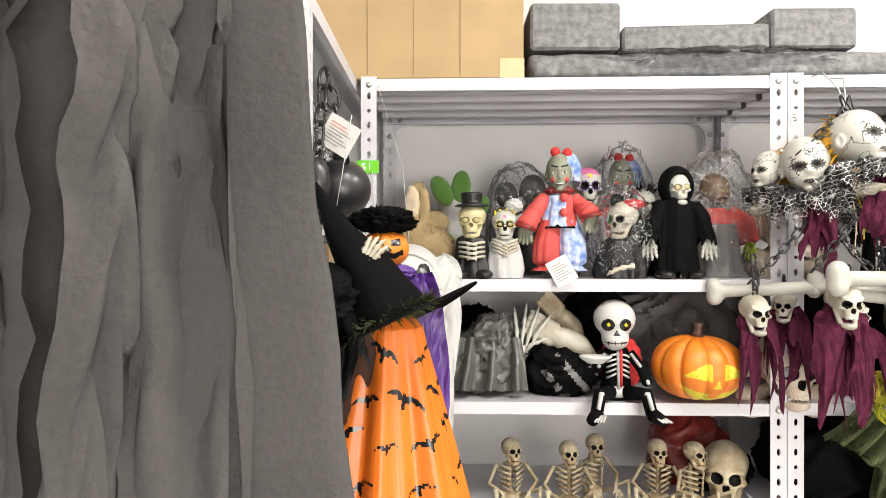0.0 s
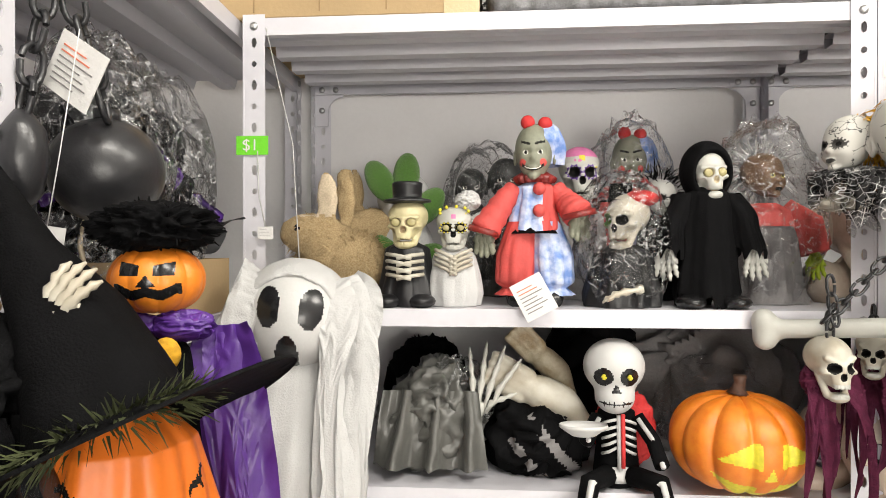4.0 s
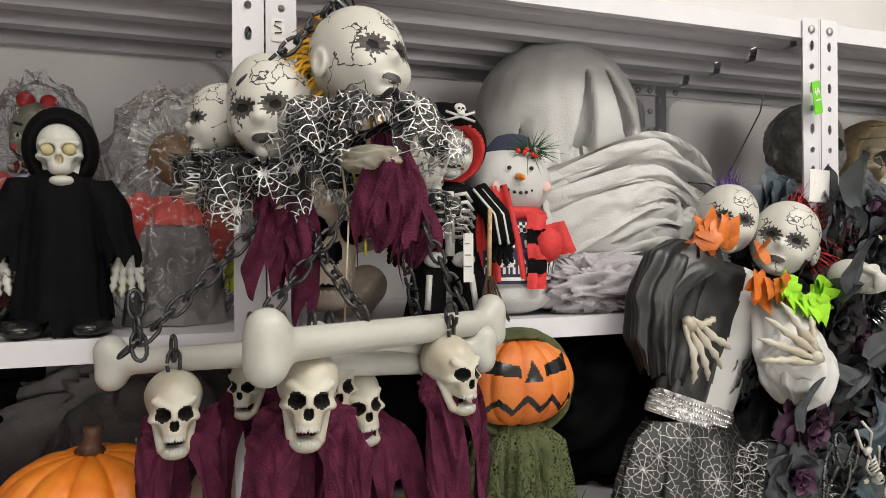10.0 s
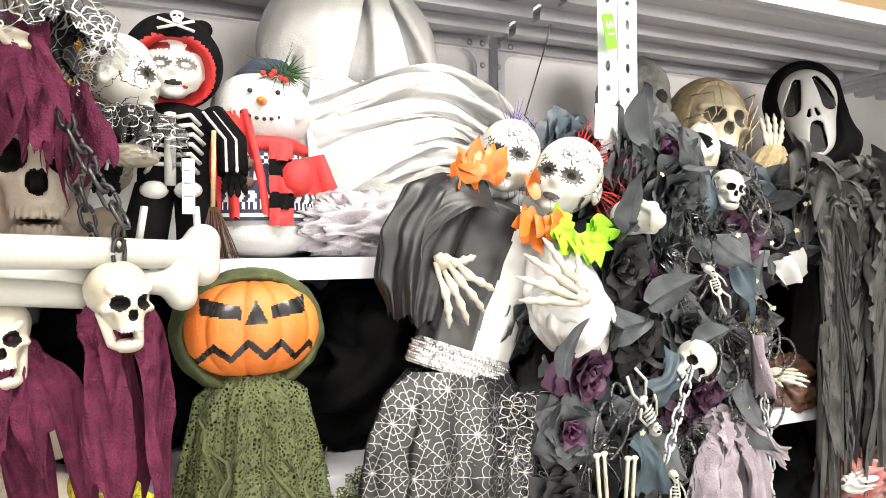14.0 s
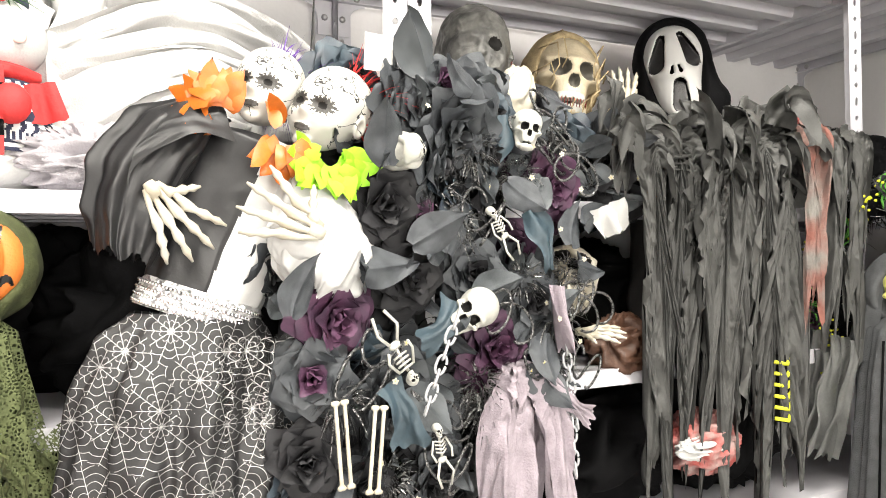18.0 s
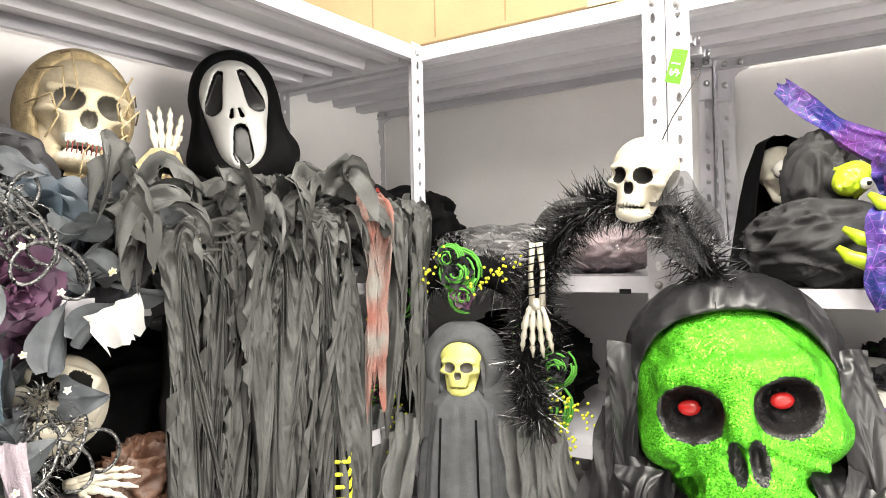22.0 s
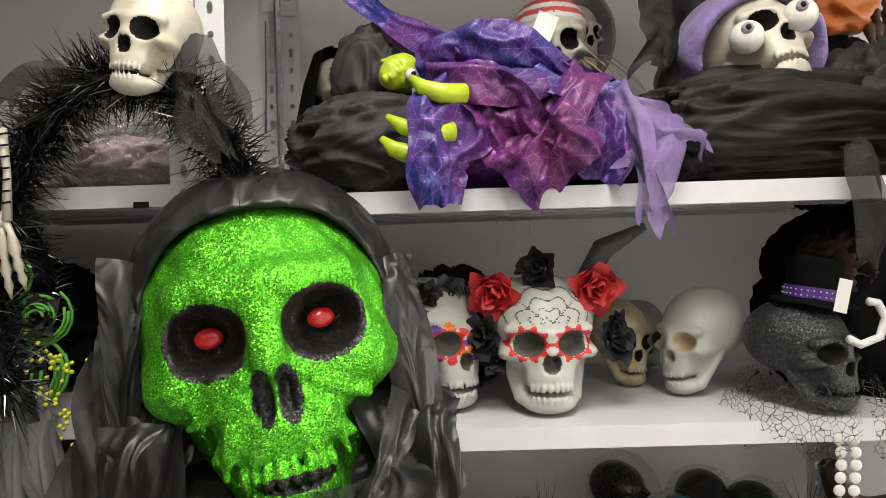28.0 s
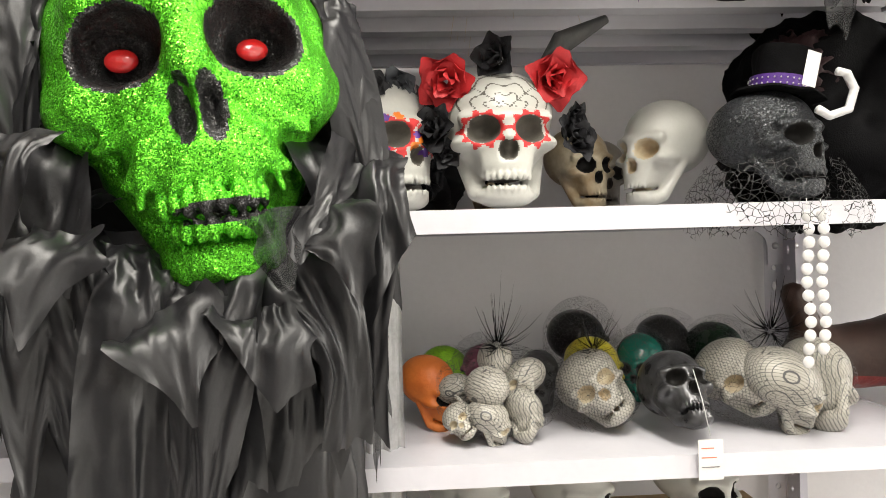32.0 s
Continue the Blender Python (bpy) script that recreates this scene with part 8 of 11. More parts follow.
for j in range(4):
    for i in range(44):
        a = -math.pi * (i + 0.5 * (j % 2)) / 43
        ball(b, (0.0755 * math.cos(a), 0.0305 * math.sin(a), 0.006 - 0.008 * j), (0.0026, 0.0014, 0.0026), SEQUIN, None, 6, 4)
b.part("belt", twin, None, "silver sequin belt")
b = Build()
robe(b, WEB, [(0.0, 0.074, 0.027), (-0.03, 0.098, 0.036, -0.006, -0.008), (-0.09, 0.116, 0.044, -0.008, -0.02), (-0.22, 0.12, 0.05, -0.006, -0.028), (-0.4, 0.128, 0.055, 0, -0.03)], 8, 0.10, 6, 0.03, 190, 50, crumple=0.003)
b.part("skirt", twin, pose(0, 0, -0.014, 0, -15, 0), "black skirt with silver cobwebs")
b = Build()
drape(b, WEB_FINE, 0.12, 0.36, 3, 0.014, 8, 0.06, 1.3, 60, 50, None, 0.02, 0.004)
b.part("overskirt", twin, pose(0.085, -0.052, -0.01, 0, -15, 14), "sheer grey organza with silver cobwebs")
for x, y, z, tip, lean, turn, hm, s in ((-0.012, 0.022, 0.286, 4, -6, -30, PURPLE, 0.12), (0.068, -0.012, 0.282, 6, 4, -44, RED, 0.13)):
    b = Build()
    head(b, CRACKED, Matrix(), 0.014, 1.06, ring=SMOKE, eye=SOCKET, lip=SMOKE)
    hd = b.part("head", twin, pose(x, y, z, tip, lean, turn) @ Matrix.Scale(s, 4), "cracked white baby-doll head")
    b = Build()
    hair(b, hm, (0, 0.08, 0.1), (0.36, 0.42, 0.4), 1700, 0.3, np.random.RandomState(2), width=0.007, droop=0.3, region=lambda d: d[1] > 0.12 and d[2] > -0.5 and d[0] > -0.3)
    b.part("hair", hd, None, "wispy coloured hair")
for cx, cy, cz, m, s, rows in ((-0.058, -0.026, 0.222, ORANGE_SATIN_FELT, 1, [(a, r) for r in (0, 1, 2) for a in (70, 92, 115, 138, 160, 182, 204, 228)]), (0.02, -0.045, 0.222, ORANGE_SATIN_FELT, 3, [(a, r) for r in (0, 1) for a in (230, 262, 290, 318, 130)]), (0.078, -0.058, 0.216, LIME, 5, [(a, r) for r in (0, 1, 2) for a in (170, 200, 232, 262, 290, 312, 332, 352, 12)])):
    for i, (a, r) in enumerate(rows):
        a = math.radians(a + 9 * r)
        b = Build()
        flame_leaf(b, m, pose(cx + 0.014 * math.cos(a), cy - 0.008 * r, cz + 0.012 * math.sin(a), 0, 90 - math.degrees(a), 0) @ pose(0, 0, 0, 24 - 20 * r) @ Matrix.Scale(0.04 - 0.006 * r + 0.007 * (i % 3), 4), i + s)
        b.part("ruff_petal", twin, None, "pointed satin ruff petal")
b = Build()
tube(b, [(-0.01, 0.03, 0.33), (-0.005, 0.1, 0.36), (0.02, 0.3, 0.40)], 0.0013, WIRE, 5)
tube(b, [(0.08, 0.04, 0.33), (0.03, 0.1, 0.39), (-0.01, 0.02, 0.47), (-0.012, 0.02, 0.5)], 0.0013, WIRE, 5)
b.part("hanging_wire", twin, None, "black hanging wire")
b = Build()
tag(b, Matrix(), 0.04, 0.05, 0)
b.thing("price_ticket", place("back", 1.80, -0.05, 1.745, 0, 0, 3), "blank white ticket hanging by the post", "tag", "tickets")
# the hanging ghost in the corner
g = holder("hanging_ghost", pose(-0.078, 1.425, 1.528, 0, 5, 6), "white hanging ghost with black eyes and long gauze", "ghost")
b = Build()


def gface(C):
    f = C[:, 1] < -0.02
    r = []
    for s in (-1, 1):
        r.append((f & (((C[:, 0] - s * 0.0285) / 0.0165) ** 2 + ((C[:, 2] - 0.014 - 0.1 * C[:, 0] * s) / 0.028) ** 2 < 1), BLACK_PAINT))
    r.append((f & ((C[:, 0] / (0.016 - 0.1 * (C[:, 2] + 0.048))) ** 2 + ((C[:, 2] + 0.048) / 0.029) ** 2 < 1), BLACK_PAINT))
    return r


V, F = nets(lambda P: ell(P, (0, 0, 0), (0.074, 0.07, 0.074)), (-0.09, -0.09, -0.09), (0.09, 0.09, 0.09), 0.003)
b.add(V, F.tolist(), pick(len(F), WHITE_PAINT, *gface(V[F].mean(1))))
b.part("head", g)
b = Build()
solid(b, lambda P: carve(ell(P, (0, 0.008, 0.004), (0.081, 0.08, 0.08)), ell(P, (0, -0.075, -0.018), (0.072, 0.1, 0.082)), 0.004) + 0.001 * wob(P, 120), (-0.1, -0.1, -0.1), (0.1, 0.11, 0.1), 0.0045, WHITE_GAUZE)
b.part("hood", g, None, "white gauze hood")
b = Build()
robe(b, WHITE_GAUZE, [(0.03, 0.072, 0.06, 0, 0.02), (-0.05, 0.086, 0.075, 0, 0.01), (-0.2, 0.12, 0.085), (-0.55, 0.135, 0.09)], 10, 0.05, 4, 0.08, 190, 60, None, 0.17, 1.0, 0.0025)
robe(b, WHITE_GAUZE, [(-0.06, 0.05, 0.04, 0, 0.01), (-0.2, 0.085, 0.055, 0, 0.0), (-0.55, 0.11, 0.07)], 8, 0.05, 6, 0.08, 160, 50, crumple=0.0025)
hair(b, WHITE_GAUZE, (0.0, 0, -0.25), (0.11, 0.08, 0.25), 500, 0.012, np.random.RandomState(5), width=0.0006, droop=0.2, region=lambda d: abs(d[0]) > 0.85)
b.part("gauze", g, None, "long white fluffy gauze")
rs = np.random.RandomState(8)
rows = []
for s in (-1, 1):
    for i in range(4):
        x, y = s * (0.062 + 0.008 * i), -0.055 + 0.03 * i
        rows.append(([(x * 0.7, y + 0.03, 0.055), (x * 1.06, y, 0.0), (x * 1.16 + 0.008 * rs.randn(), y - 0.01, -0.14), (x * 1.35 + 0.012 * rs.randn(), y - 0.01, -0.42 - 0.1 * rs.rand())], 0.075, 600 + 10 * s + i))
rag_parts(g, "gauze_lock", "hanging lock of white gauze", WHITE_GAUZE, rows, rough=0.035, twist=0.3, fold=3)
b = Build()
tube(b, [(0, 0, 0.07), (-0.03, 0.03, 0.25), (-0.1, 0.1, 0.44)], 0.0008, WHITE_PAINT, 4)
b.part("string", g, None, "white hanging string")

# ---- the black flower garlands ----
SMALL_SKULL = Build()
skull(SMALL_SKULL, BONE_WHITE, Matrix(), 0.03)
SMALL_SKULL = SMALL_SKULL.mesh("small_skull")
PETAL_BLUE = mat("slate_petal", (0.05, 0.075, 0.095), 0.5, 0, 0.2, 3, 0.25, 60, second=(0.03, 0.04, 0.055))
ROSES = []
for k, (m, inner) in enumerate(((PETAL, None), (PETAL, PETAL_BLACK), (PETAL_BLACK, None), (PETAL_PURPLE, None), (PETAL, PETAL_PURPLE), (PETAL_BLUE, PETAL_BLACK))):
    b = Build()
    rose(b, m, Matrix(), k + 3, inner, 5)
    ROSES.append(b.mesh("rose"))
LEAVES = []
for k in range(4):
    b = Build()
    leaf(b, LEAF if k % 2 else PETAL, Matrix(), k)
    LEAVES.append(b.mesh("leaf"))


def tiny_skeleton(b, at):
    skull(b, BONE_WHITE, at @ pose(0, 0, 0.45) @ Matrix.Scale(0.26, 4), 0.05, teeth=False)
    tube(b, [(0, 0, 0.3), (0, 0.01, 0.0), (0, 0, -0.2)], 0.03, BONE_WHITE, 5, at)
    for k in range(4):
        tube(b, [(-0.13, 0, 0.24 - 0.08 * k), (0, -0.08, 0.2 - 0.08 * k), (0.13, 0, 0.24 - 0.08 * k)], 0.022, BONE_WHITE, 5, at)
    ball(b, (0, 0, -0.2), (0.12, 0.06, 0.07), BONE_WHITE, at, 8, 6)
    for s in (-1, 1):
        tube(b, [(s * 0.15, 0, 0.25), (s * 0.25, -0.03, 0.0), (s * 0.2, -0.1, -0.18)], 0.026, BONE_WHITE, 5, at)
        tube(b, [(s * 0.07, 0, -0.22), (s * 0.2, -0.05, -0.5), (s * 0.12, 0.0, -0.8)], 0.03, BONE_WHITE, 5, at)


CORD = glitter("glinting_black_cord", (0.16, 0.16, 0.16), (0.004, 0.004, 0.004), 500)
b = Build()
for i in range(5):
    V, F = petal(5, 4, 0.45, 0.5, 0.1, 0.12)
    b.add(V, F, BONE, pose(0, 0, 0, 0, 72 * i, 0) @ pose(0, 0, 0, 15))
ball(b, (0, -0.05, 0), 0.1, YELLOW, None, 8, 6)
BLOSSOM = b.mesh("blossom")


def garland(name_label, u0, u1, z0, z1, v, turn, n_rose, n_leaf, seed, heroes=(), leaves=()):
    """A thick hanging garland of cloth roses and leaves. heroes: (u, z, kind, size); leaves: (u, z, angle, size)."""
    rs = np.random.RandomState(seed)
    um, zm = (u0 + u1) / 2, (z0 + z1) / 2
    top = holder("flower_garland", place("back", um, v, zm, turn), name_label, "flowers", "flower garlands")
    b = Build()
    pile(b, PETAL_BLACK, (0, 0.035, 0), ((u1 - u0) * 0.46, 0.035, (z1 - z0) * 0.46), 0.22, 6, seed)
    b.part("filling", top, None, "dark cloth filling")
    spots = []
    for u, z, kind, size in heroes:
        spots.append((u - um, z - zm))
        child("rose", ROSES[kind], top, pose(u - um, -0.055, z - zm, rs.randn() * 14, rs.rand() * 360, rs.randn() * 14) @ Matrix.Scale(size, 4))
    for i in range(n_rose):
        for _ in range(40):
            p = ((rs.rand() - 0.5) * (u1 - u0), (rs.rand() - 0.5) * (z1 - z0))
            if all((p[0] - q[0]) ** 2 + (p[1] - q[1]) ** 2 > 0.058 ** 2 for q in spots):
                break
        spots.append(p)
        depth = 0.02 - 0.05 * math.cos(math.pi * p[0] / (u1 - u0)) * math.cos(math.pi * p[1] / (z1 - z0)) + 0.02 * rs.randn()
        child("rose", ROSES[rs.choice(6, p=(0.26, 0.22, 0.22, 0.1, 0.1, 0.1))], top, pose(p[0], depth, p[1], rs.randn() * 28, rs.rand() * 360, rs.randn() * 32) @ Matrix.Scale(0.075 + 0.04 * rs.rand(), 4))
    for u, z, a, size in leaves:
        child("leaf", LEAVES[rs.randint(4)], top, pose(u - um, -0.085, z - zm, rs.randn() * 12, a, rs.randn() * 20) @ Matrix.Scale(size, 4))
    for i in range(n_leaf):
        p = ((rs.rand() - 0.5) * (u1 - u0) * 1.08, (rs.rand() - 0.5) * (z1 - z0) * 1.05)
        depth = 0.0 - 0.035 * math.cos(math.pi * p[0] / (u1 - u0) * 0.9) + 0.025 * rs.randn()
        child("leaf", LEAVES[rs.randint(4)], top, pose(p[0], depth, p[1], rs.randn() * 35, rs.rand() * 360, rs.randn() * 50) @ Matrix.Scale(0.042 + 0.026 * rs.rand(), 4))
    for i in range(6 if turn else 0):
        p = np.array(((rs.rand() - 0.5) * (u1 - u0) * 0.8, -0.075 - 0.02 * rs.rand(), (rs.rand() - 0.5) * (z1 - z0) * 0.85))
        b = Build()
        ph, k1 = rs.rand() * 6.28, 0.02 + 0.015 * rs.rand()
        tube(b, [p + (k1 * math.cos(2.2 * t + ph) + 0.012 * t, 0.006 * math.sin(3 * t), k1 * 0.8 * math.sin(2.6 * t) - 0.008 * t) for t in np.linspace(0, 4.5, 34)], 0.0022, CORD, 6)
        b.part("glitter_cord", top, None, "looped black glitter cord")
    for i in range(7):
        child("blossom", BLOSSOM, top, pose((rs.rand() - 0.5) * (u1 - u0) * 0.9, -0.085 - 0.02 * rs.rand(), (rs.rand() - 0.5) * (z1 - z0) * 0.9, rs.randn() * 20, rs.rand() * 90, rs.randn() * 30) @ Matrix.Scale(0.009, 4))
    b = Build()
    hair(b, TINSEL, (0, 0.02, 0), ((u1 - u0) * 0.42, 0.05, (z1 - z0) * 0.42), 420, 0.03, rs, width=0.0011, droop=0.3)
    for i in range(5 if turn else 0):
        c = ((rs.rand() - 0.5) * (u1 - u0) * 0.8, -0.06, (rs.rand() - 0.5) * (z1 - z0) * 0.8)
        hair(b, CORD, c, (0.022, 0.012, 0.02), 130, 0.02, rs, width=0.0014, droop=0.5)
        hair(b, SEQUIN, c, (0.024, 0.014, 0.022), 40, 0.006, rs, width=0.0011, droop=0.2)
    tagged(b.part("tinsel", top, None, "glinting black tinsel threads"), kind="stuff")
    return top


garland("thick garland of grey and black cloth roses", 1.76, 2.11, 1.45, 1.70, 0.0, 12, 24, 40, 1, ((1.898, 1.619, 0, 0.13), (1.874, 1.683, 4, 0.08), (1.778, 1.512, 2, 0.105), (2.078, 1.546, 3, 0.10), (1.832, 1.495, 3, 0.055), (1.955, 1.59, 1, 0.08)), ((1.765, 1.56, -10, 0.085), (1.80, 1.46, 60, 0.08), (2.03, 1.56, 200, 0.075), (2.09, 1.46, 25, 0.08), (1.96, 1.55, 130, 0.07), (1.90, 1.67, -60, 0.07), (2.12, 1.49, 60, 0.07)))
garland("thick garland of grey and purple cloth roses", 1.66, 1.98, 1.05, 1.45, -0.02, 12, 27, 42, 2, ((1.817, 1.42, 2, 0.10), (1.713, 1.37, 3, 0.10), (1.677, 1.30, 4, 0.09), (1.93, 1.42, 1, 0.09), (1.669, 1.20, 2, 0.085), (1.747, 1.151, 2, 0.09)), ((1.73, 1.43, 85, 0.085), (1.90, 1.385, 70, 0.09), (1.64, 1.38, 20, 0.075), (1.80, 1.28, 150, 0.08), (1.86, 1.45, 20, 0.075)))
garland("hanging bunch of dark cloth roses", 1.97, 2.12, 1.26, 1.45, 0.02, 12, 8, 18, 3, ((2.032, 1.373, 1, 0.10),), ((2.0, 1.29, 150, 0.085), (2.03, 1.33, 200, 0.08), (2.1, 1.43, 100, 0.08)))
garland("bunch of black cloth roses on the shelf", 2.08, 2.30, 1.53, 1.64, 0.03, 0, 8, 46, 4)

for u, v, z, s, tn, ln in ((1.811, -0.105, 1.58, 0.066, 60, 80), (2.02, -0.062, 1.629, 0.058, -16, 12), (1.914, -0.09, 1.37, 0.07, -30, 60)):
    ob = new("small_skull", SMALL_SKULL)
    ob.matrix_world = place("back", u, v, z, tn, 0, ln, s)
    tagged(ob, "small white plastic skull among the black flowers", "skull", "small skulls")
for u, v, z, s, ln in ((1.954, -0.10, 1.482, 0.06, -35), (1.793, -0.135, 1.325, 0.075, 150), (1.85, -0.125, 1.2, 0.06, -10)):
    b = Build()
    tiny_skeleton(b, Matrix.Scale(s, 4))
    b.thing("tiny_skeleton", place("back", u, v, z, 10, 0, ln), "tiny white plastic skeleton among the black flowers", "skeleton", "tiny skeletons")
for u, v, z, w, h, ln, s in ((1.985, -0.045, 1.65, 0.055, 0.09, 15, 1), (1.78, -0.125, 1.29, 0.06, 0.09, -20, 2), (1.895, -0.09, 1.38, 0.065, 0.08, 50, 3), (2.01, -0.085, 1.51, 0.05, 0.10, -20, 4)):
    b = Build()
    rag(b, BLUE_GREY, [(0, 0, 0), (0.006, -0.008, -h * 0.5), (0, 0, -h)], w, s, rough=0.08, tear=0.15)
    b.thing("blue_grey_ribbon", place("back", u, v, z, 0, 0, ln), "slate blue cloth ribbon in the garland", "ribbon", "ribbons")
for u, v, z, a in ((1.85, -0.13, 1.33, 30), (2.072, -0.075, 1.27, 0), (2.075, -0.075, 1.20, 5)):
    b = Build()
    chain(b, STEEL_GREY, (0, 0, 0.05), (0.02, 0, -0.08), 0.004, 0.9)
    b.thing("silver_chain", place("back", u, v, z, 0, 0, a), "short silver plastic chain in the garland", "chain", "silver chains")
# two thin skeleton arms hanging below the flowers
for u, z, ln in ((1.712, 1.275, -4), (1.761, 1.265, 5)):
    arm = holder("hanging_skeleton_bones", place("back", u, -0.135, z, 0, 0, ln), "thin pale skeleton arm hanging below the flowers", "skeleton", "hanging bones")
    for o in (0, 0.011):
        b = Build()
        bone_shape(b, BONE, pose(o, 0, 0, 0, 90, 0), 0.10, 0.003, 0.0013, 1.3)
        b.part("bone", arm)
# lilac muslin, cream skull and the torn white cloth
b = Build()
pile(b, LILAC, (0.01, 0.02, -0.03), (0.05, 0.03, 0.04), 0.15, 5, 3)
b.thing("lilac_muslin_knot", place("back", 2.0, -0.06, 1.275), "knotted pale lilac muslin in the garland", "cloth")
lil = holder("lilac_muslin_ghost", place("back", 2.0, -0.065, 1.285), "pale lilac torn muslin costume hanging in the garland", "costume")
rs = np.random.RandomState(5)
rows = [([(x * 0.5, 0, 0), (x, -0.012, -0.06), (x * 1.2, -0.016 + 0.01 * rs.randn(), -0.2), (x * 1.3, 0, -0.34 - 0.06 * rs.rand())], 0.07, 40 + i) for i, x in enumerate((-0.04, -0.015, 0.01, 0.035, 0.05))]
rows += [([(0.04, -0.01, -0.03), (0.08, -0.02, -0.06), (0.12, -0.02, -0.07 - 0.02 * i)], 0.04, 50 + i) for i in range(3)]
rag_parts(lil, "muslin_strip", "", LILAC, rows, rough=0.10, tear=0.3)
b = Build()
drape(b, LILAC, 0.035, 0.11, 1.5, 0.012, 3, 0.3, 0.8, 14, 22, None, 0.02, 0.004)
b.thing("lilac_muslin_strip", place("back", 2.056, -0.08, 1.40), "frayed lilac muslin strip", "cloth")
cream = holder("cream_skeleton_prop", place("back", 2.158, 0.045, 1.40, -30, 0, 12), "cream plastic skull and hand tipped among the flowers", "skull")
b = Build()
skull(b, BONE, pose(0, 0, 0, -50, 0, 0) @ Matrix.Scale(0.14, 4), 0.02, 0.03)
b.part("skull", cream)
b = Build()
hand(b, BONE, pose(0.03, -0.05, -0.075, 20, -15, -10) @ Matrix.Scale(0.1, 4), 0.1, 0.9, 0.05)
b.part("hand", cream)
b = Build()
drape(b, WHITE_GAUZE, 0.07, 0.06, 1.5, 0.012, 6, 0.3, 0.7, 16, 14)
b.thing("white_tissue", place("back", 2.185, -0.035, 1.525, 0, 0, -20), "torn piece of white tissue", "cloth")
b = Build()
pile(b, BONE, (0, 0, 0), (0.03, 0.026, 0.05), 0.14, 4, 5)
b.thing("cream_foam_arm", place("back", 2.055, 0.03, 1.70, 0, 0, 12), "broken cream foam arm on the shelf edge", "prop")
b = Build()
leaf(b, LEAF, Matrix.Scale(0.095, 4), 2)
b.thing("tall_leaf", place("back", 1.865, -0.07, 1.69, 20, 0, -35), "single tall grey cloth leaf", "leaf")
b = Build()
box(b, (0, 0, 0), (0.1, 0.05, 0.05), BROWN, None, 0.01)
pile(b, BROWN, (0.05, 0.02, 0.03), (0.06, 0.04, 0.05), 0.3, 5, 4)
b.thing("dark_rag", place("back", 2.215, 0.02, Z2 + 0.002), "dark brown crumpled rag on the shelf", "cloth")

# ---- heads along the third unit ----
b = Build()


def zombie(P):
    d = head_field(P, 1.0)
    return d + 0.02 * np.abs(wob(P, 11, 2)) + 0.012 * np.abs(wob(P, 26, 5)) - 0.012


V, F = nets(zombie, (-0.55, -0.6, -0.56), (0.55, 0.65, 0.6), 0.016)
C = V[F].mean(1)
b.add(V, F.tolist(), pick(len(F), FOIL, ((wob(C, 5, 3) > 0.12) & (C[:, 0] > -0.05), BLOOD), ((np.hypot(C[:, 0] - 0.14, C[:, 2]) < 0.07) & (C[:, 1] < -0.1), SOCKET)), pose(0, 0, 0, 0, 0, -16) @ Matrix.Scale(0.19, 4))
ball(b, (-0.04, -0.07, -0.045), (0.012, 0.01, 0.008), BLOOD)
robe(b, FOIL, [(-0.05, 0.05, 0.05, 0, 0.03), (-0.12, 0.075, 0.06, 0, 0.03), (-0.29, 0.09, 0.07, 0, 0.03)], 8, 0.15, 3, 0, 70, 18)
b.thing("zombie_bust", place("back", 2.085, 0.235, 1.83), "grey rubber zombie bust with bloody wounds", "mask")

burlap = holder("hessian_skull_figure", place("back", 2.285, 0.235, 1.80, -14, -6, 8), "yellowed skull figure wrapped in frayed hessian, with a raised hand", "figure")
b = Build()
skull(b, HESSIAN_SKULL, Matrix.Diagonal((0.186, 0.172, 0.168, 1)), 0.017, 0.01, tooth=BONE_WHITE, sock=SOCKET_GREY)
for k in range(9):
    x = (k - 4) * 0.0062
    tube(b, [(x, -0.0805 + 0.12 * abs(x), -0.066), (x, -0.079 + 0.12 * abs(x), -0.082)], 0.0008, BLOOD, 4)
b.part("skull", burlap)
b = Build()
solid(b, lambda P: carve(ell(P, (0, 0.025, 0.005), (0.085, 0.095, 0.105)), ell(P, (0, -0.09, -0.01), (0.07, 0.13, 0.1)), 0.006) + 0.003 * np.abs(wob(P, 70)), (-0.12, -0.1, -0.13), (0.12, 0.15, 0.14), 0.006, HESSIAN)
rs = np.random.RandomState(6)
for i in range(9):
    a = rs.rand() * 6.28
    p0 = np.array((0.075 * math.cos(a), -0.03, 0.09 * math.sin(a)))
    tube(b, [p0, p0 * 0.8 + (0.004 * rs.randn(), -0.055, 0.004), p0 * 0.55 + (0.0, -0.066, -0.03), p0 * 0.7 + (0.0, -0.05, -0.06)], 0.0014, HESSIAN, 5)
b.part("hood", burlap, None, "frayed hessian hood and cords")
b = Build()
robe(b, HESSIAN, [(-0.075, 0.05, 0.05, 0, 0.02), (-0.1, 0.075, 0.06, 0, 0.02), (-0.15, 0.085, 0.065, 0, 0.02), (-0.26, 0.09, 0.07, 0, 0.02)], 10, 0.13, 3, 0.03, 80, 16)
b.part("collar", burlap, None, "hessian collar")
b = Build()
hand(b, BONE, pose(0.115, -0.05, -0.055, 90, -94, 0) @ Matrix.Scale(0.115, 4), 0.1, 0.55, 0.055)
b.part("hand", burlap, None, "raised skeleton hand")
b = Build()
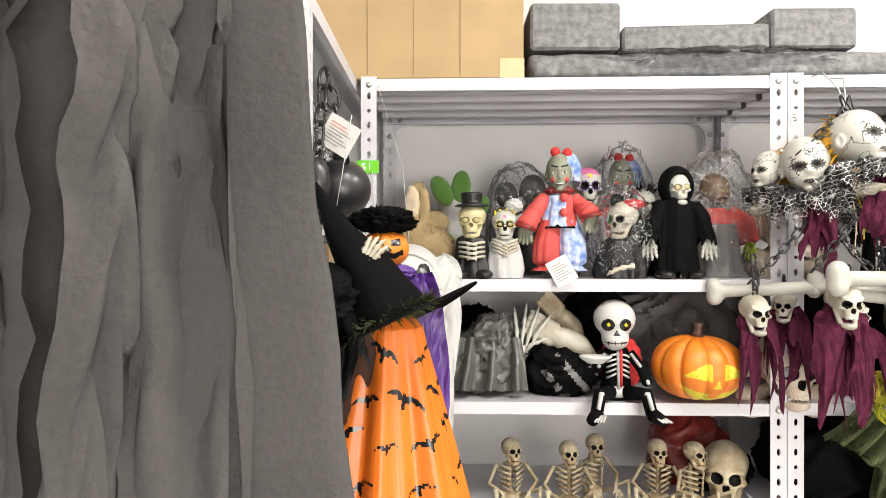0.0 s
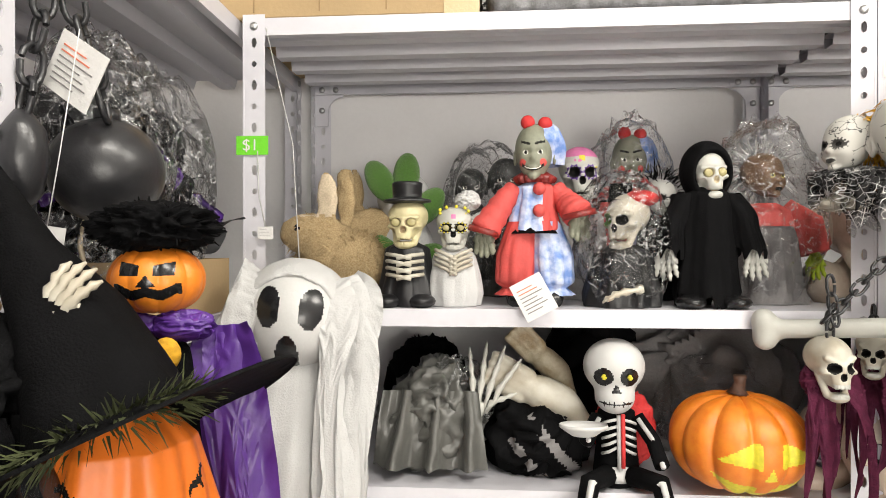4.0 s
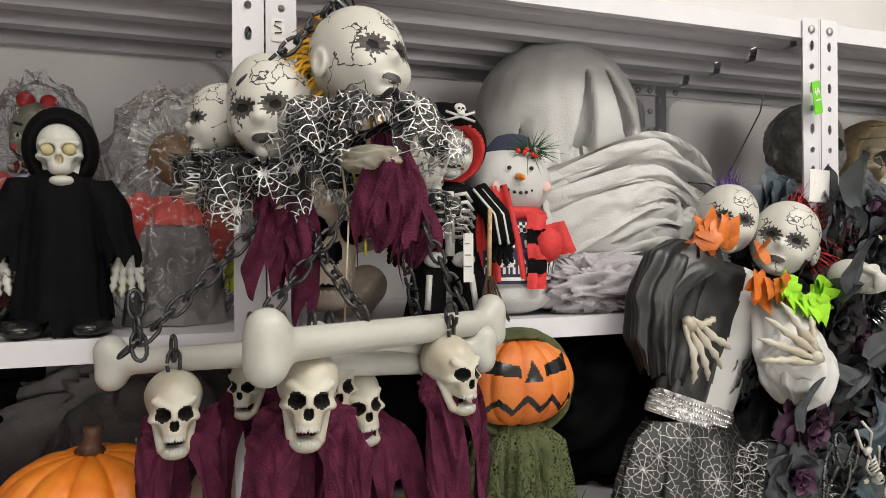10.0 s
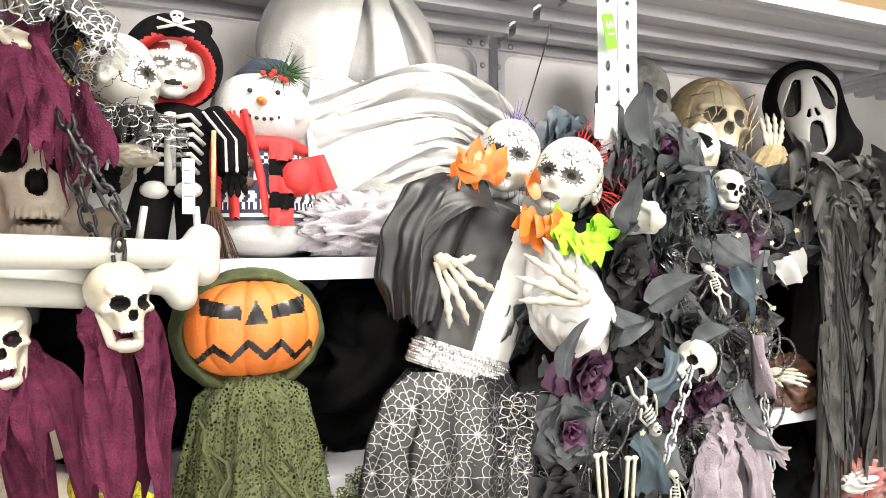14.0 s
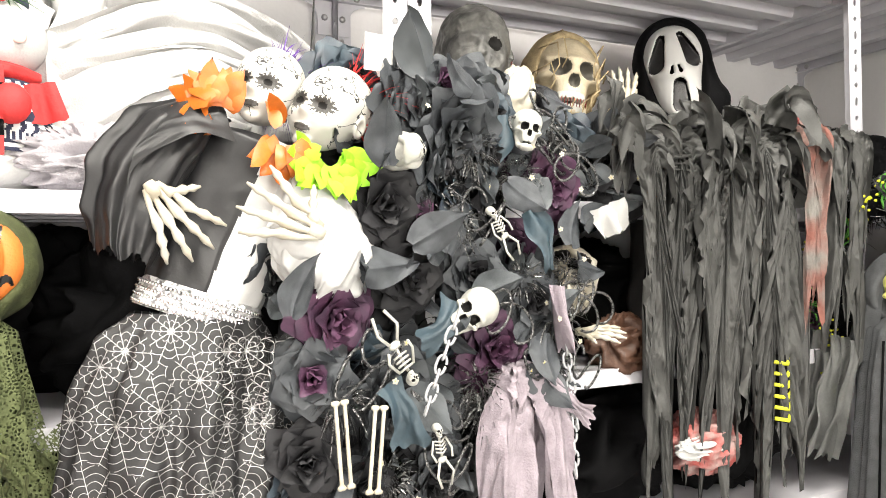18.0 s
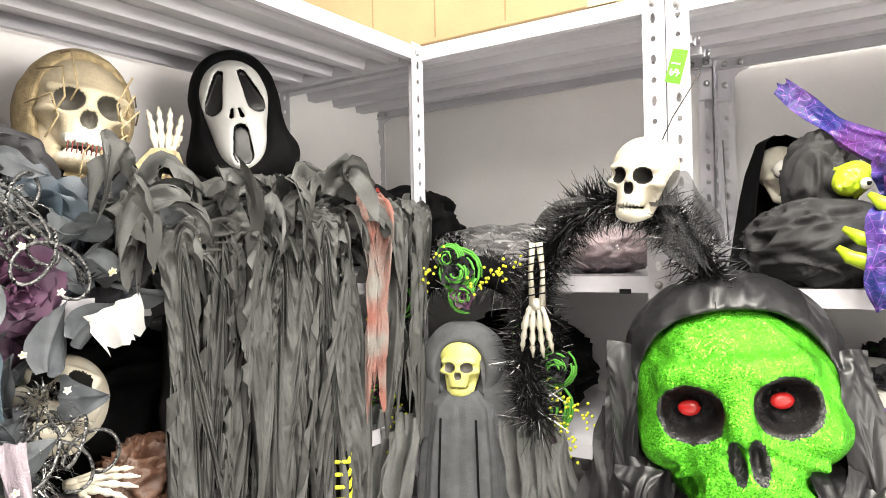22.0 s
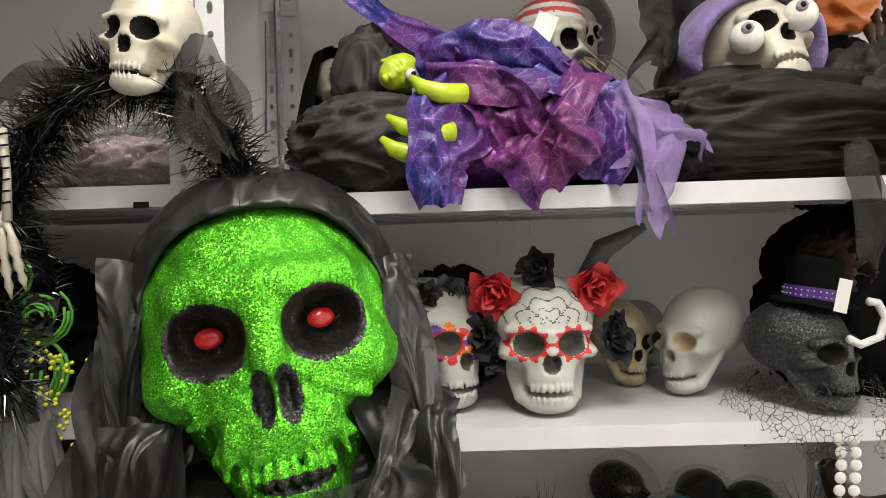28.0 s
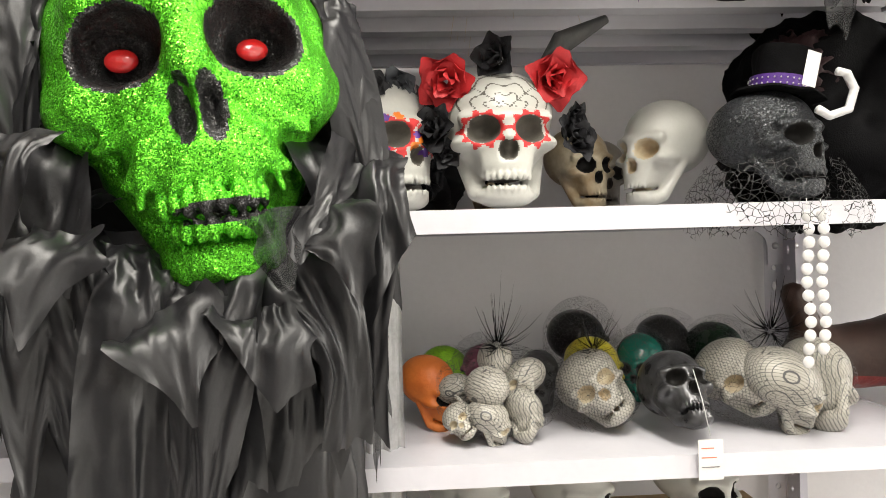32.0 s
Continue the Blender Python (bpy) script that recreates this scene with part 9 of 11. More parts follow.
robe(b, HESSIAN, [(-0.045, 0.022, 0.022, 0.115, -0.05), (-0.07, 0.034, 0.03, 0.11, -0.05), (-0.13, 0.03, 0.026, 0.08, -0.05), (-0.16, 0.03, 0.026, 0.05, -0.04)], 8, 0.2, 4, 0.03, 50, 14)
b.part("cuff", burlap, None, "frayed hessian cuff")

scream = holder("hooded_mask_figure", place("back", 2.57, 0.225, 1.852, -40, -6, -8), "hooded figure with a long white open-mouthed mask", "mask")
b = Build()


def mask_holes(P):
    q = P * np.array((1, 0, 1))
    d = cap(q, (0.003, 0, -0.05), (0.001, 0, -0.088), 0.0125, 0.017)
    for s in (-1, 1):
        d = np.minimum(d, cap(q, (s * 0.019, 0, 0.054), (s * 0.036, 0, 0.0), 0.007, 0.0155))
        d = np.minimum(d, cap(q, (s * 0.006, 0, -0.012), (s * 0.009, 0, -0.024), 0.002, 0.0035))
    return d


def mask_f(P):
    d = ell(P, (0, 0, 0.02), (0.062, 0.05, 0.07))
    d = melt(d, ell(P, (0, 0, -0.06), (0.044, 0.042, 0.058)), 0.03)
    return carve(d, np.maximum(mask_holes(P), P[:, 1] + 0.022), 0.004)


def mask_p(C):
    return pick(len(C), WHITE_PAINT, ((mask_holes(C) < 0.0006) & (C[:, 1] < 0.0), BLACK_PAINT))


solid(b, mask_f, (-0.08, -0.07, -0.13), (0.08, 0.07, 0.11), 0.0034, mask_p)
b.part("mask", scream, Matrix.Scale(1.05, 4))
b = Build()
solid(b, lambda P: carve(melt(ell(P, (0, 0.025, 0.02), (0.085, 0.07, 0.105)), ell(P, (0.0, 0.03, -0.09), (0.105, 0.07, 0.07)), 0.05), ell(P, (0, -0.055, -0.01), (0.068, 0.075, 0.125)), 0.006) + 0.002 * wob(P, 55), (-0.14, -0.09, -0.18), (0.14, 0.13, 0.15), 0.006, BLACK)
b.part("hood", scream, None, "black cloth hood")

# ---- the shredded black robe ----
shred = holder("shredded_black_robe", place("back", 2.43, -0.01, 1.625), "long shredded dark robe hanging over the shelves", "costume")
b = Build()
pile(b, CHARCOAL, (-0.08, 0.08, -0.01), (0.2, 0.09, 0.06), 0.25, 8, 4, 150, 90)
pile(b, CHARCOAL, (0.12, 0.08, 0.0), (0.17, 0.1, 0.075), 0.25, 8, 6, 150, 90)
b.part("shoulder_cloth", shred, None, "crumpled dark cloth over the shoulders")
rs = np.random.RandomState(21)
rows = []
for i in range(13):
    x = -0.17 + 0.32 * (i * 0.618 % 1)
    y = -0.05 + 0.06 * rs.rand()
    ln = 0.45 + 0.42 * rs.rand()
    sway = 0.025 * rs.randn()
    rows.append(([(x + 0.3 * sway, y + 0.02, 0.03), (x + 0.01 * rs.randn(), y - 0.01, -0.05), (x + sway * 0.5, y, -ln * 0.5), (x + sway + 0.02 * rs.randn(), y + 0.01, -ln)], 0.075 + 0.06 * rs.rand(), 100 + i))
rag_parts(shred, "strip", "long crumpled strip of dark cloth", CHARCOAL, rows, rough=0.10, twist=0.6, end=0.85, nu=29, tear=0.45, fold=2.2, point=0.1, long=0.75, crisp=0.8)
b = Build()
drape(b, SOFT_BLACK, 0.16, 0.32, 6, 0.03, 8, 0.2, 1.0, 90, 60, pose(-0.05, 0.035, 0.0), 0, 0.004)
b.part("robe_body", shred, None, "crinkled dark robe lining")
rs = np.random.RandomState(22)
rows = []
for i in range(46):
    p = np.array((-0.25 + 0.48 * (i * 0.618 % 1), -0.05 + 0.12 * rs.rand(), 0.05 - 0.11 * rs.rand()))
    dx, dz = 0.035 * rs.randn(), 0.02 + 0.02 * rs.rand()
    rows.append(([p, p + (dx, -0.02, dz), p + (2.0 * dx, -0.05, dz * 0.4), p + (2.6 * dx, -0.055, -0.05 - 0.03 * rs.rand())], 0.05 + 0.03 * rs.rand(), 200 + i))
rag_parts(shred, "ruffle", "torn dark cloth ruffle", CHARCOAL, rows, rough=0.16, twist=1.2, nu=13, tear=0.4)

stained = holder("stained_strip_figure", place("back", 2.655, 0.0, 1.67), "black figure bundle with red-stained grey cloth strips", "costume")
b = Build()
pile(b, BLACK, (0, 0.02, -0.02), (0.09, 0.07, 0.05), 0.25, 6, 3)
pile(b, BLOOD, (-0.02, 0.0, 0.012), (0.05, 0.04, 0.022), 0.25, 6, 5)
b.part("bundle", stained)
STAINED = mat("stained_grey_cloth", (0.2, 0.19, 0.175), 0.9, 0, 0.3, 14, 0.5, 300, second=(0.22, 0.085, 0.065))
rs = np.random.RandomState(3)
rows = [([(-0.075 + 0.018 * i, -0.06, 0.01), (-0.08 + 0.02 * i, -0.085, -0.04), (-0.085 + 0.02 * i + 0.02 * rs.randn(), -0.08, -0.2), (-0.09 + 0.02 * i, -0.08, -0.34 - 0.08 * rs.rand())], 0.034, 300 + i) for i in range(4)]
rag_parts(stained, "strip", "grey cloth strip with red stains", STAINED, rows, twist=0.7)
rows = [([(0.02 * i, -0.05 + 0.03 * rs.rand(), 0), (0.02 * i, -0.07, -0.06), (0.02 * i + 0.03 * rs.randn(), -0.06, -0.3 - 0.25 * rs.rand())], 0.05, 310 + i) for i in range(6)]
rag_parts(stained, "black_strip", "black cloth strip", CHARCOAL, rows, twist=0.8)

# things low in the third unit
b = Build()
pile(b, WHITE_GAUZE, (0, 0, 0), (0.03, 0.02, 0.075), 0.15, 4, 3)
b.thing("white_foam_piece", place("back", 2.50, 0.0, 1.28), "white foam piece behind the black strips", "foam")
b = Build()
tube(b, [(0, 0, 0.06), (0.012, 0, 0.0), (0.0, 0, -0.06)], 0.02, BLACK, 8)
for k in range(6):
    tube(b, [(-0.022, -0.012, 0.05 - 0.02 * k), (0, -0.024, 0.045 - 0.02 * k), (0.022, -0.012, 0.055 - 0.02 * k)], 0.0036, YELLOW_FLOWER, 5)
b.thing("neon_rib_costume", place("back", 2.545, -0.04, 1.20, 10), "black cloth with neon yellow printed ribs", "costume")
b = Build()
pile(b, mat("faded_red_bandage", (0.4, 0.08, 0.07), 0.85, 0, 0.4, 30, 0.4, second=(0.42, 0.3, 0.28)), (0, 0, 0.05), (0.07, 0.05, 0.05), 0.25, 5, 4)
pile(b, WHITE_GAUZE, (-0.03, -0.035, 0.05), (0.045, 0.02, 0.018), 0.25, 5, 7, grain=(0.5, 1, 1))
b.thing("red_white_cloth", place("back", 2.42, 0.02, 1.055), "red and white bandage cloth bundle", "cloth")
for u, v, z, r, s in ((2.0, 0.2, Z2, (0.13, 0.12, 0.11), 1), (2.3, 0.22, Z2, (0.15, 0.12, 0.11), 2), (2.6, 0.22, Z2, (0.14, 0.12, 0.11), 3), (2.35, 0.28, Z1, (0.35, 0.12, 0.10), 4), (2.72, 0.26, Z1, (0.10, 0.12, 0.10), 5), (2.0, 0.18, Z3, (0.13, 0.12, 0.12), 6), (2.3, 0.18, Z3, (0.15, 0.12, 0.12), 7), (2.6, 0.18, Z3, (0.14, 0.12, 0.12), 8)):
    b = Build()
    pile(b, BLACK, (0, 0, r[2] * 0.93), r, 0.2, 5, s + 30)
    b.thing("black_costume", place("back", u, v, z), "folded black costume piled on the shelf", "costume", "black costumes")

# ---- right shelves: the wreath reaper, the tinsel arch ----
ZR1, ZR2, ZR3 = 1.513, 1.209, 0.91
wr = holder("wreath_reaper", place("right", 0.128, -0.07, 1.37, 16), "grey felt reaper with a yellow skull on a black flower wreath", "figure")
b = Build()
skull(b, YELLOW_SKULL, Matrix.Diagonal((0.108, 0.07, 0.092, 1)), 0.02, sock=SOCKET_GREY)
b.part("skull_mask", wr, None, "yellow skull mask")
b = Build()
solid(b, lambda P: carve(ell(P, (0, 0.025, 0.0), (0.082, 0.05, 0.08)), ell(P, (0, -0.05, -0.012), (0.056, 0.075, 0.066)), 0.006) + 0.0015 * wob(P, 60), (-0.11, -0.05, -0.1), (0.11, 0.09, 0.1), 0.0055, GREY_ROBE)
robe(b, GREY_ROBE, [(0.03, 0.07, 0.03, 0, 0.02), (-0.05, 0.09, 0.035, 0, 0.02), (-0.13, 0.105, 0.04, 0, 0.02)], 5, 0.06, 2, 0.02, 70, 14, None, 0.16)
b.part("hood", wr, None, "wide grey felt hood")
b = Build()
robe(b, GREY_ROBE, [(-0.045, 0.03, 0.022), (-0.07, 0.062, 0.035), (-0.16, 0.075, 0.042), (-0.45, 0.10, 0.05)], 6, 0.10, 5, 0.03, 90, 30)
for s in (-0.03, 0.035):
    tube(b, [(s, -0.04, -0.09), (s * 1.15, -0.05, -0.25), (s * 1.3, -0.055, -0.42)], 0.0022, BLACK, 5)
b.part("robe", wr, None, "grey felt robe with black seams")
for s in (-1, 1):
    b = Build()
    drape(b, GREY_GAUZE, 0.11, 0.26, 3, 0.025, 4 + s, 0.2, 1.3, 30, 26, pose(s * 0.125, -0.02, -0.085, 0, -s * 8), s * 0.03, 0.006)
    drape(b, GREY_GAUZE, 0.09, 0.22, 3, 0.02, 8 + s, 0.2, 1.2, 30, 26, pose(s * 0.15, -0.03, -0.12), s * 0.02, 0.006)
    b.part("sleeve", wr, None, "sheer grey gauze sleeve")

wreath = holder("flower_wreath", place("right", 0.115, -0.035, 1.40, 14), "black tinsel wreath with green-edged dark roses", "wreath")
b = Build()
rs = np.random.RandomState(4)
for k in range(40):
    a = 2 * math.pi * k / 40
    hair(b, TINSEL, (0.155 * math.cos(a), 0, 0.145 * math.sin(a)), (0.03, 0.03, 0.03), 70, 0.024, rs, width=0.0012, droop=0.1)
    hair(b, SILVER, (0.155 * math.cos(a), 0, 0.145 * math.sin(a)), (0.03, 0.03, 0.03), 5, 0.02, rs, width=0.0007, droop=0.1)
a = np.linspace(0, 2 * math.pi, 40)
tube(b, np.stack((0.155 * np.cos(a), 0 * a, 0.145 * np.sin(a)), -1), 0.028, BLACK, 10)
tagged(b.part("tinsel_ring", wreath, None, "thick ring of black tinsel"), kind="stuff")
for k, (x, z, s) in enumerate(((0.0, 0.14, 0.085), (0.01, 0.095, 0.06), (-0.15, 0.0, 0.07), (-0.165, -0.09, 0.065), (0.16, -0.10, 0.085), (0.13, 0.02, 0.07), (-0.02, 0.165, 0.06), (-0.12, 0.09, 0.07), (0.175, -0.03, 0.07), (0.15, -0.155, 0.07))):
    b = Build()
    rose(b, PETAL_PURPLE if k % 2 else PETAL_BLACK, Matrix(), k, None, 3)
    rs = np.random.RandomState(k)
    for j in range(9):
        r0 = 0.12 + 0.05 * j
        t0 = rs.rand() * 6.28
        tube(b, [(r0 * math.cos(t0 + t), -0.16 + 0.03 * j - 0.02 * math.sin(3 * t), r0 * math.sin(t0 + t)) for t in np.linspace(0, 3.2, 9)], 0.03, GREY_ROSE_GREEN, 5)
    b.part("rose", wreath, pose(x, -0.035, z, 0, k * 40, 0) @ Matrix.Scale(s, 4), "dark rose with bright green edges")
for k, (x, z) in enumerate(((-0.06, 0.13), (0.075, 0.135), (-0.15, 0.05), (0.2, -0.09), (0.19, -0.14), (-0.12, -0.14))):
    b = Build()
    rs = np.random.RandomState(k + 7)
    for i in range(34):
        p = np.array((0.03 * rs.randn(), -0.05 + 0.01 * rs.randn(), 0.008 * rs.randn()))
        ball(b, p, 0.003, YELLOW_FLOWER, None, 5, 4)
    b.part("blossom", wreath, pose(x, 0, z, 0, 30 * k - 60, 0), "sprig of yellow blossoms")

arch = holder("tinsel_arch", place("right", 0.43, -0.05, 1.52), "black tinsel wreath arch with a skull and hand", "wreath")
b = Build()
rs = np.random.RandomState(14)
ring_pts = [(-0.16 + 0.0 + 0.165 * (1 - math.cos(t)) - 0.02, 0.02 * math.sin(2 * t), -0.10 + 0.235 * math.sin(t)) for t in np.linspace(-0.6, 2.75, 60)]
for p in ring_pts:
    hair(b, TINSEL, p, (0.022, 0.022, 0.022), 95, 0.028, rs, width=0.0013, droop=0.05)
    hair(b, SILVER, p, (0.024, 0.024, 0.024), 4, 0.022, rs, width=0.0007, droop=0.05)
tube(b, ring_pts, 0.016, BLACK, 8)
tagged(b.part("tinsel_ring", arch, None, "bushy black tinsel"), kind="stuff")
b = Build()
skull(b, BONE, pose(0, 0, 0, 0, 0, -12) @ Matrix.Diagonal((0.124, 0.112, 0.118, 1)), 0.02)
tube(b, [(0.02, 0.03, 0.06), (0.03, 0.05, 0.1), (0.06, 0.075, 0.17), (0.065, 0.08, 0.2)], 0.0012, WIRE, 5)
b.part("skull", arch, pose(0.038, -0.034, 0.166, 0, 6, 6), "white plastic skull")
b = Build()
hand(b, BONE, pose(0, 0, 0, 90, 90, 0) @ Matrix.Scale(0.125, 4), 0.05, 0.5, 0.05)
for o in (-0.008, 0.01):
    tube(b, [(o, 0.0, -0.005), (o * 1.2, 0.0, 0.05), (o * 0.7, 0.0, 0.10)], [0.006, 0.0042, 0.006], BONE, 7)
for k in range(7):
    tube(b, [(-0.018, -0.006, 0.01 + 0.013 * k), (0, -0.011, 0.013 + 0.013 * k), (0.018, -0.004, 0.016 + 0.013 * k)], 0.0012, BLACK, 4)
b.part("skeleton_hand", arch, pose(-0.142, -0.036, -0.03), "white skeleton forearm and hand")
rag_parts(arch, "bow_tail", "black gauze bow tail", BLACK_GAUZE, [([(0.07, -0.04, 0.15), (0.12, -0.055, 0.12), (0.15, -0.05, 0.05)], 0.075, 5), ([(0.07, -0.04, 0.13), (0.09, -0.055, 0.08), (0.14, -0.05, 0.0)], 0.06, 6), ([(-0.05, -0.04, 0.13), (-0.10, -0.055, 0.12), (-0.13, -0.05, 0.08)], 0.05, 7)], rough=0.1)
for k in range(8):
    b = Build()
    leaf(b, PETAL_BLACK, Matrix.Scale(0.055, 4), k)
    b.part("leaf", arch, pose(0.02 + 0.03 * math.sin(k * 2.1), -0.03, -0.25 + 0.022 * k, 20, 70 * k, 30))
b = Build()
pile(b, mat("pink_grey_fluff", (0.5, 0.4, 0.42), 0.9, 0, 0.2, 40, 0.6), (0, 0, 0.042), (0.09, 0.08, 0.042), 0.12, 7, 3)
bag(b, (0, 0, 0.05), (0.10, 0.09, 0.055), 8)
b.thing("bagged_fluff", place("right", 0.33, 0.15, 1.531), "pale pink fluffy material in a clear bag", "bag")
b = Build()
pile(b, CLEAR, (0, 0, 0.05), (0.2, 0.12, 0.05), 0.15, 8, 5, 40, 20, None, False)
pile(b, GREY_CLOTH, (0, 0.02, 0.03), (0.18, 0.1, 0.03), 0.2, 8, 5)
b.thing("bagged_grey_cloth", place("right", 0.08, 0.22, 1.531), "grey cloth flat in a clear plastic bag", "bag")
for u, v, z, r, s, m in ((0.1, 0.2, 1.238, (0.16, 0.12, 0.1), 1, BLACK), (-0.2, 0.2, 1.531, (0.14, 0.12, 0.1), 2, BLACK), (0.1, 0.2, 0.941, (0.2, 0.12, 0.12), 3, GREY_CLOTH), (0.35, 0.25, 0.941, (0.1, 0.1, 0.1), 4, BLACK)):
    b = Build()
    pile(b, m, (0, 0, r[2] * 0.93), r, 0.2, 5, s + 60)
    b.thing("folded_costume", place("right", u, v, z), "folded dark costume on the corner shelf", "costume", "folded costumes")

# no hole is cut: a thin dark plate gives the slot's shade
b = Build()
box(b, (-0.010, -0.0006, -0.004), (0.010, 0.0, 0.004), SOCKET)
b.thing("slot_shade_plate", place("right", 0.4125, -0.0008, 1.5046), "small dark plate for the shade in a shelf edge slot", "slot")

# ---- the great green glitter skull ----
GM = place("right", 0.592, -0.075, 1.352, 13, 0, 0)
green = holder("glitter_skull_prop", GM, "large green glitter skull with red eyes in a black satin hood", "skull")


def green_field(P):
    d = ell(P, (0, 0.08, 0.09), (0.43, 0.36, 0.385))
    d = melt(d, ell(P, (0, -0.06, -0.06), (0.39, 0.25, 0.28)), 0.12)
    d = melt(d, ell(P, (0, -0.08, -0.30), (0.285, 0.2, 0.2)), 0.10)
    for s in (-1, 1):
        d = melt(d, ell(P, (s * 0.285, -0.12, -0.13), (0.13, 0.14, 0.09)), 0.08)
        d = melt(d, cap(P, (s * 0.06, -0.285, 0.175), (s * 0.27, -0.20, 0.17), 0.04), 0.08)
        d = melt(d, cap(P, (s * 0.23, 0.0, -0.34), (s * 0.10, -0.13, -0.60), 0.07), 0.06)
    d = melt(d, cap(P, (0, -0.28, 0.16), (0, -0.345, -0.07), 0.05), 0.07)
    d = melt(d, ell(P, (0, -0.19, -0.30), (0.20, 0.15, 0.14)), 0.08)
    d = melt(d, ell(P, (0.0, -0.14, -0.60), (0.165, 0.14, 0.10)), 0.06)
    for s in (-1, 1):
        d = carve(d, ell(P, (s * 0.195, -0.34, 0.02), (0.14, 0.26, 0.115)), 0.022)
        d = carve(d, ell(P, (s * 0.042, -0.40, -0.18), (0.046, 0.14, 0.095)), 0.012)
        d = carve(d, ell(P, (s * 0.27, -0.27, -0.36), (0.05, 0.10, 0.10)), 0.07)
        for x0, z0, x1, z1, r in ((0.09, -0.12, 0.30, -0.13, 0.022), (0.085, -0.2, 0.22, -0.36, 0.02), (0.13, -0.16, 0.29, -0.25, 0.015), (0.08, 0.15, 0.29, 0.155, 0.02), (0.05, -0.29, 0.10, -0.38, 0.014), (0.16, -0.26, 0.2, -0.42, 0.013)):
            y0, y1 = -0.315 + 0.25 * x0 ** 1.5, -0.315 + 0.62 * x1 ** 1.5
            d = melt(d, cap(P, (s * x0, y0, z0), (s * x1, y1, z1), r), 0.03)
    d = carve(d, ell(P, (0.02, -0.34, -0.465), (0.17, 0.17, 0.026)), 0.02)
    for i in range(8):
        a = (i - 3.5) / 3.5
        x, y = 0.165 * math.sin(a), -0.19 - 0.14 * math.cos(a)
        d = melt(d, ell(P, (x, y, -0.43), (0.02, 0.022, 0.04)), 0.012)
        d = melt(d, ell(P, (x * 0.9 + 0.01, y + 0.02, -0.51), (0.02, 0.022, 0.035)), 0.012)
    flow = P * np.array((1, 1, 0.55)) + 0.03 * np.stack((wob(P, 9, 1), wob(P, 8, 3), wob(P, 9, 6)), -1)
    return d + 0.006 * wob(P, 11, 2) + 0.010 * np.abs(wob(flow, 20, 5)) + 0.004 * np.abs(wob(flow, 42, 8)) - 0.006


def green_paint(C):
    dark = np.zeros(len(C), bool)
    for s in (-1, 1):
        dark |= (ell(C, (s * 0.195, -0.34, 0.02), (0.15, 0.36, 0.126)) < 0) & (C[:, 1] > -0.33)
        dark |= (ell(C, (s * 0.042, -0.40, -0.18), (0.046, 0.145, 0.104)) < 0) & (C[:, 1] > -0.43)
    dark |= (ell(C, (0.02, -0.33, -0.465), (0.15, 0.16, 0.034)) < 0)
    return pick(len(C), GREEN_GLITTER, (dark, BLACK_GLITTER))


b = Build()
V, F = nets(green_field, (-0.5, -0.48, -0.76), (0.5, 0.5, 0.54), 0.0095)
SKULL_AT = pose(0.0, 0, 0, 0, -8, 0) @ Matrix.Diagonal((0.318, 0.30, 0.322, 1))
b.add(V, F.tolist(), green_paint(V[F].mean(1)), SKULL_AT)
gs = b.part("skull", green, None, "bright green glitter skull")
for x in (-0.058, 0.062):
    b = Build()
    ball(b, (0, 0, 0), (0.0155, 0.006, 0.0115), EYE_RED, None, 24, 14)
    b.part("eye", gs, pose(0, 0, 0, 0, -8, 0) @ pose(x - 0.004, -0.04, 0.006, -6, 0, 8 if x > 0 else -4), "red plastic eye lens")
b = Build()
hood_m = pose(0, 0.012, 0.0, 0, -6, 0)


def hood_field(P):
    d = melt(ell(P, (0, 0.025, 0.038), (0.156, 0.119, 0.15)), ell(P, (0, 0.02, -0.10), (0.15, 0.09, 0.15)), 0.05)
    d = d + 0.005 * np.abs(wob(P * np.array((1, 0.5, 0.45)), 75, 3)) + 0.0025 * np.abs(wob(P * np.array((1, 0.6, 0.4)), 150, 5)) - 0.003
    q = ((np.abs(P[:, 0]) / 0.136) ** 2.6 + (np.maximum(P[:, 2] + 0.04, 0) / 0.176) ** 2.6) ** (1 / 2.6) - 1
    hole = np.maximum(0.136 * q, P[:, 1] - 0.02 - 0.3 * np.maximum(0, -0.05 - P[:, 2]))
    return carve(d, hole, 0.006)


solid(b, hood_field, (-0.2, -0.12, -0.24), (0.2, 0.16, 0.25), 0.005, BLACK_SATIN, hood_m)
b.part("hood", green, None, "black satin hood")
b = Build()
robe(b, BLACK_SATIN, [(-0.16, 0.12, 0.07, 0, 0.04), (-0.24, 0.145, 0.07, 0, 0.03), (-0.38, 0.155, 0.07, 0, 0.01), (-0.75, 0.17, 0.07)], 6, 0.14, 6, 0.05, 190, 60, None, 0, 1, 0.003)
b.part("robe", green, None, "long black satin robe")
rs = np.random.RandomState(5)
rows = []
for i in range(10):
    x = -0.15 + 0.30 * i / 9
    e = abs(x) / 0.15
    z = -0.225 + 0.13 * e ** 2.2
    y = -0.065 + 0.035 * e - 0.025 * (i % 2)
    ln = 0.22 + 0.34 * rs.rand()
    rows.append(([(x * 0.95, y + 0.05, z + 0.03), (x, y, z - 0.01), (x * 1.05 + 0.015 * rs.randn(), y - 0.014, z - ln * 0.45), (x * 1.08 + 0.03 * rs.randn(), y + 0.005, z - ln)], 0.10 + 0.06 * rs.rand(), 400 + i))
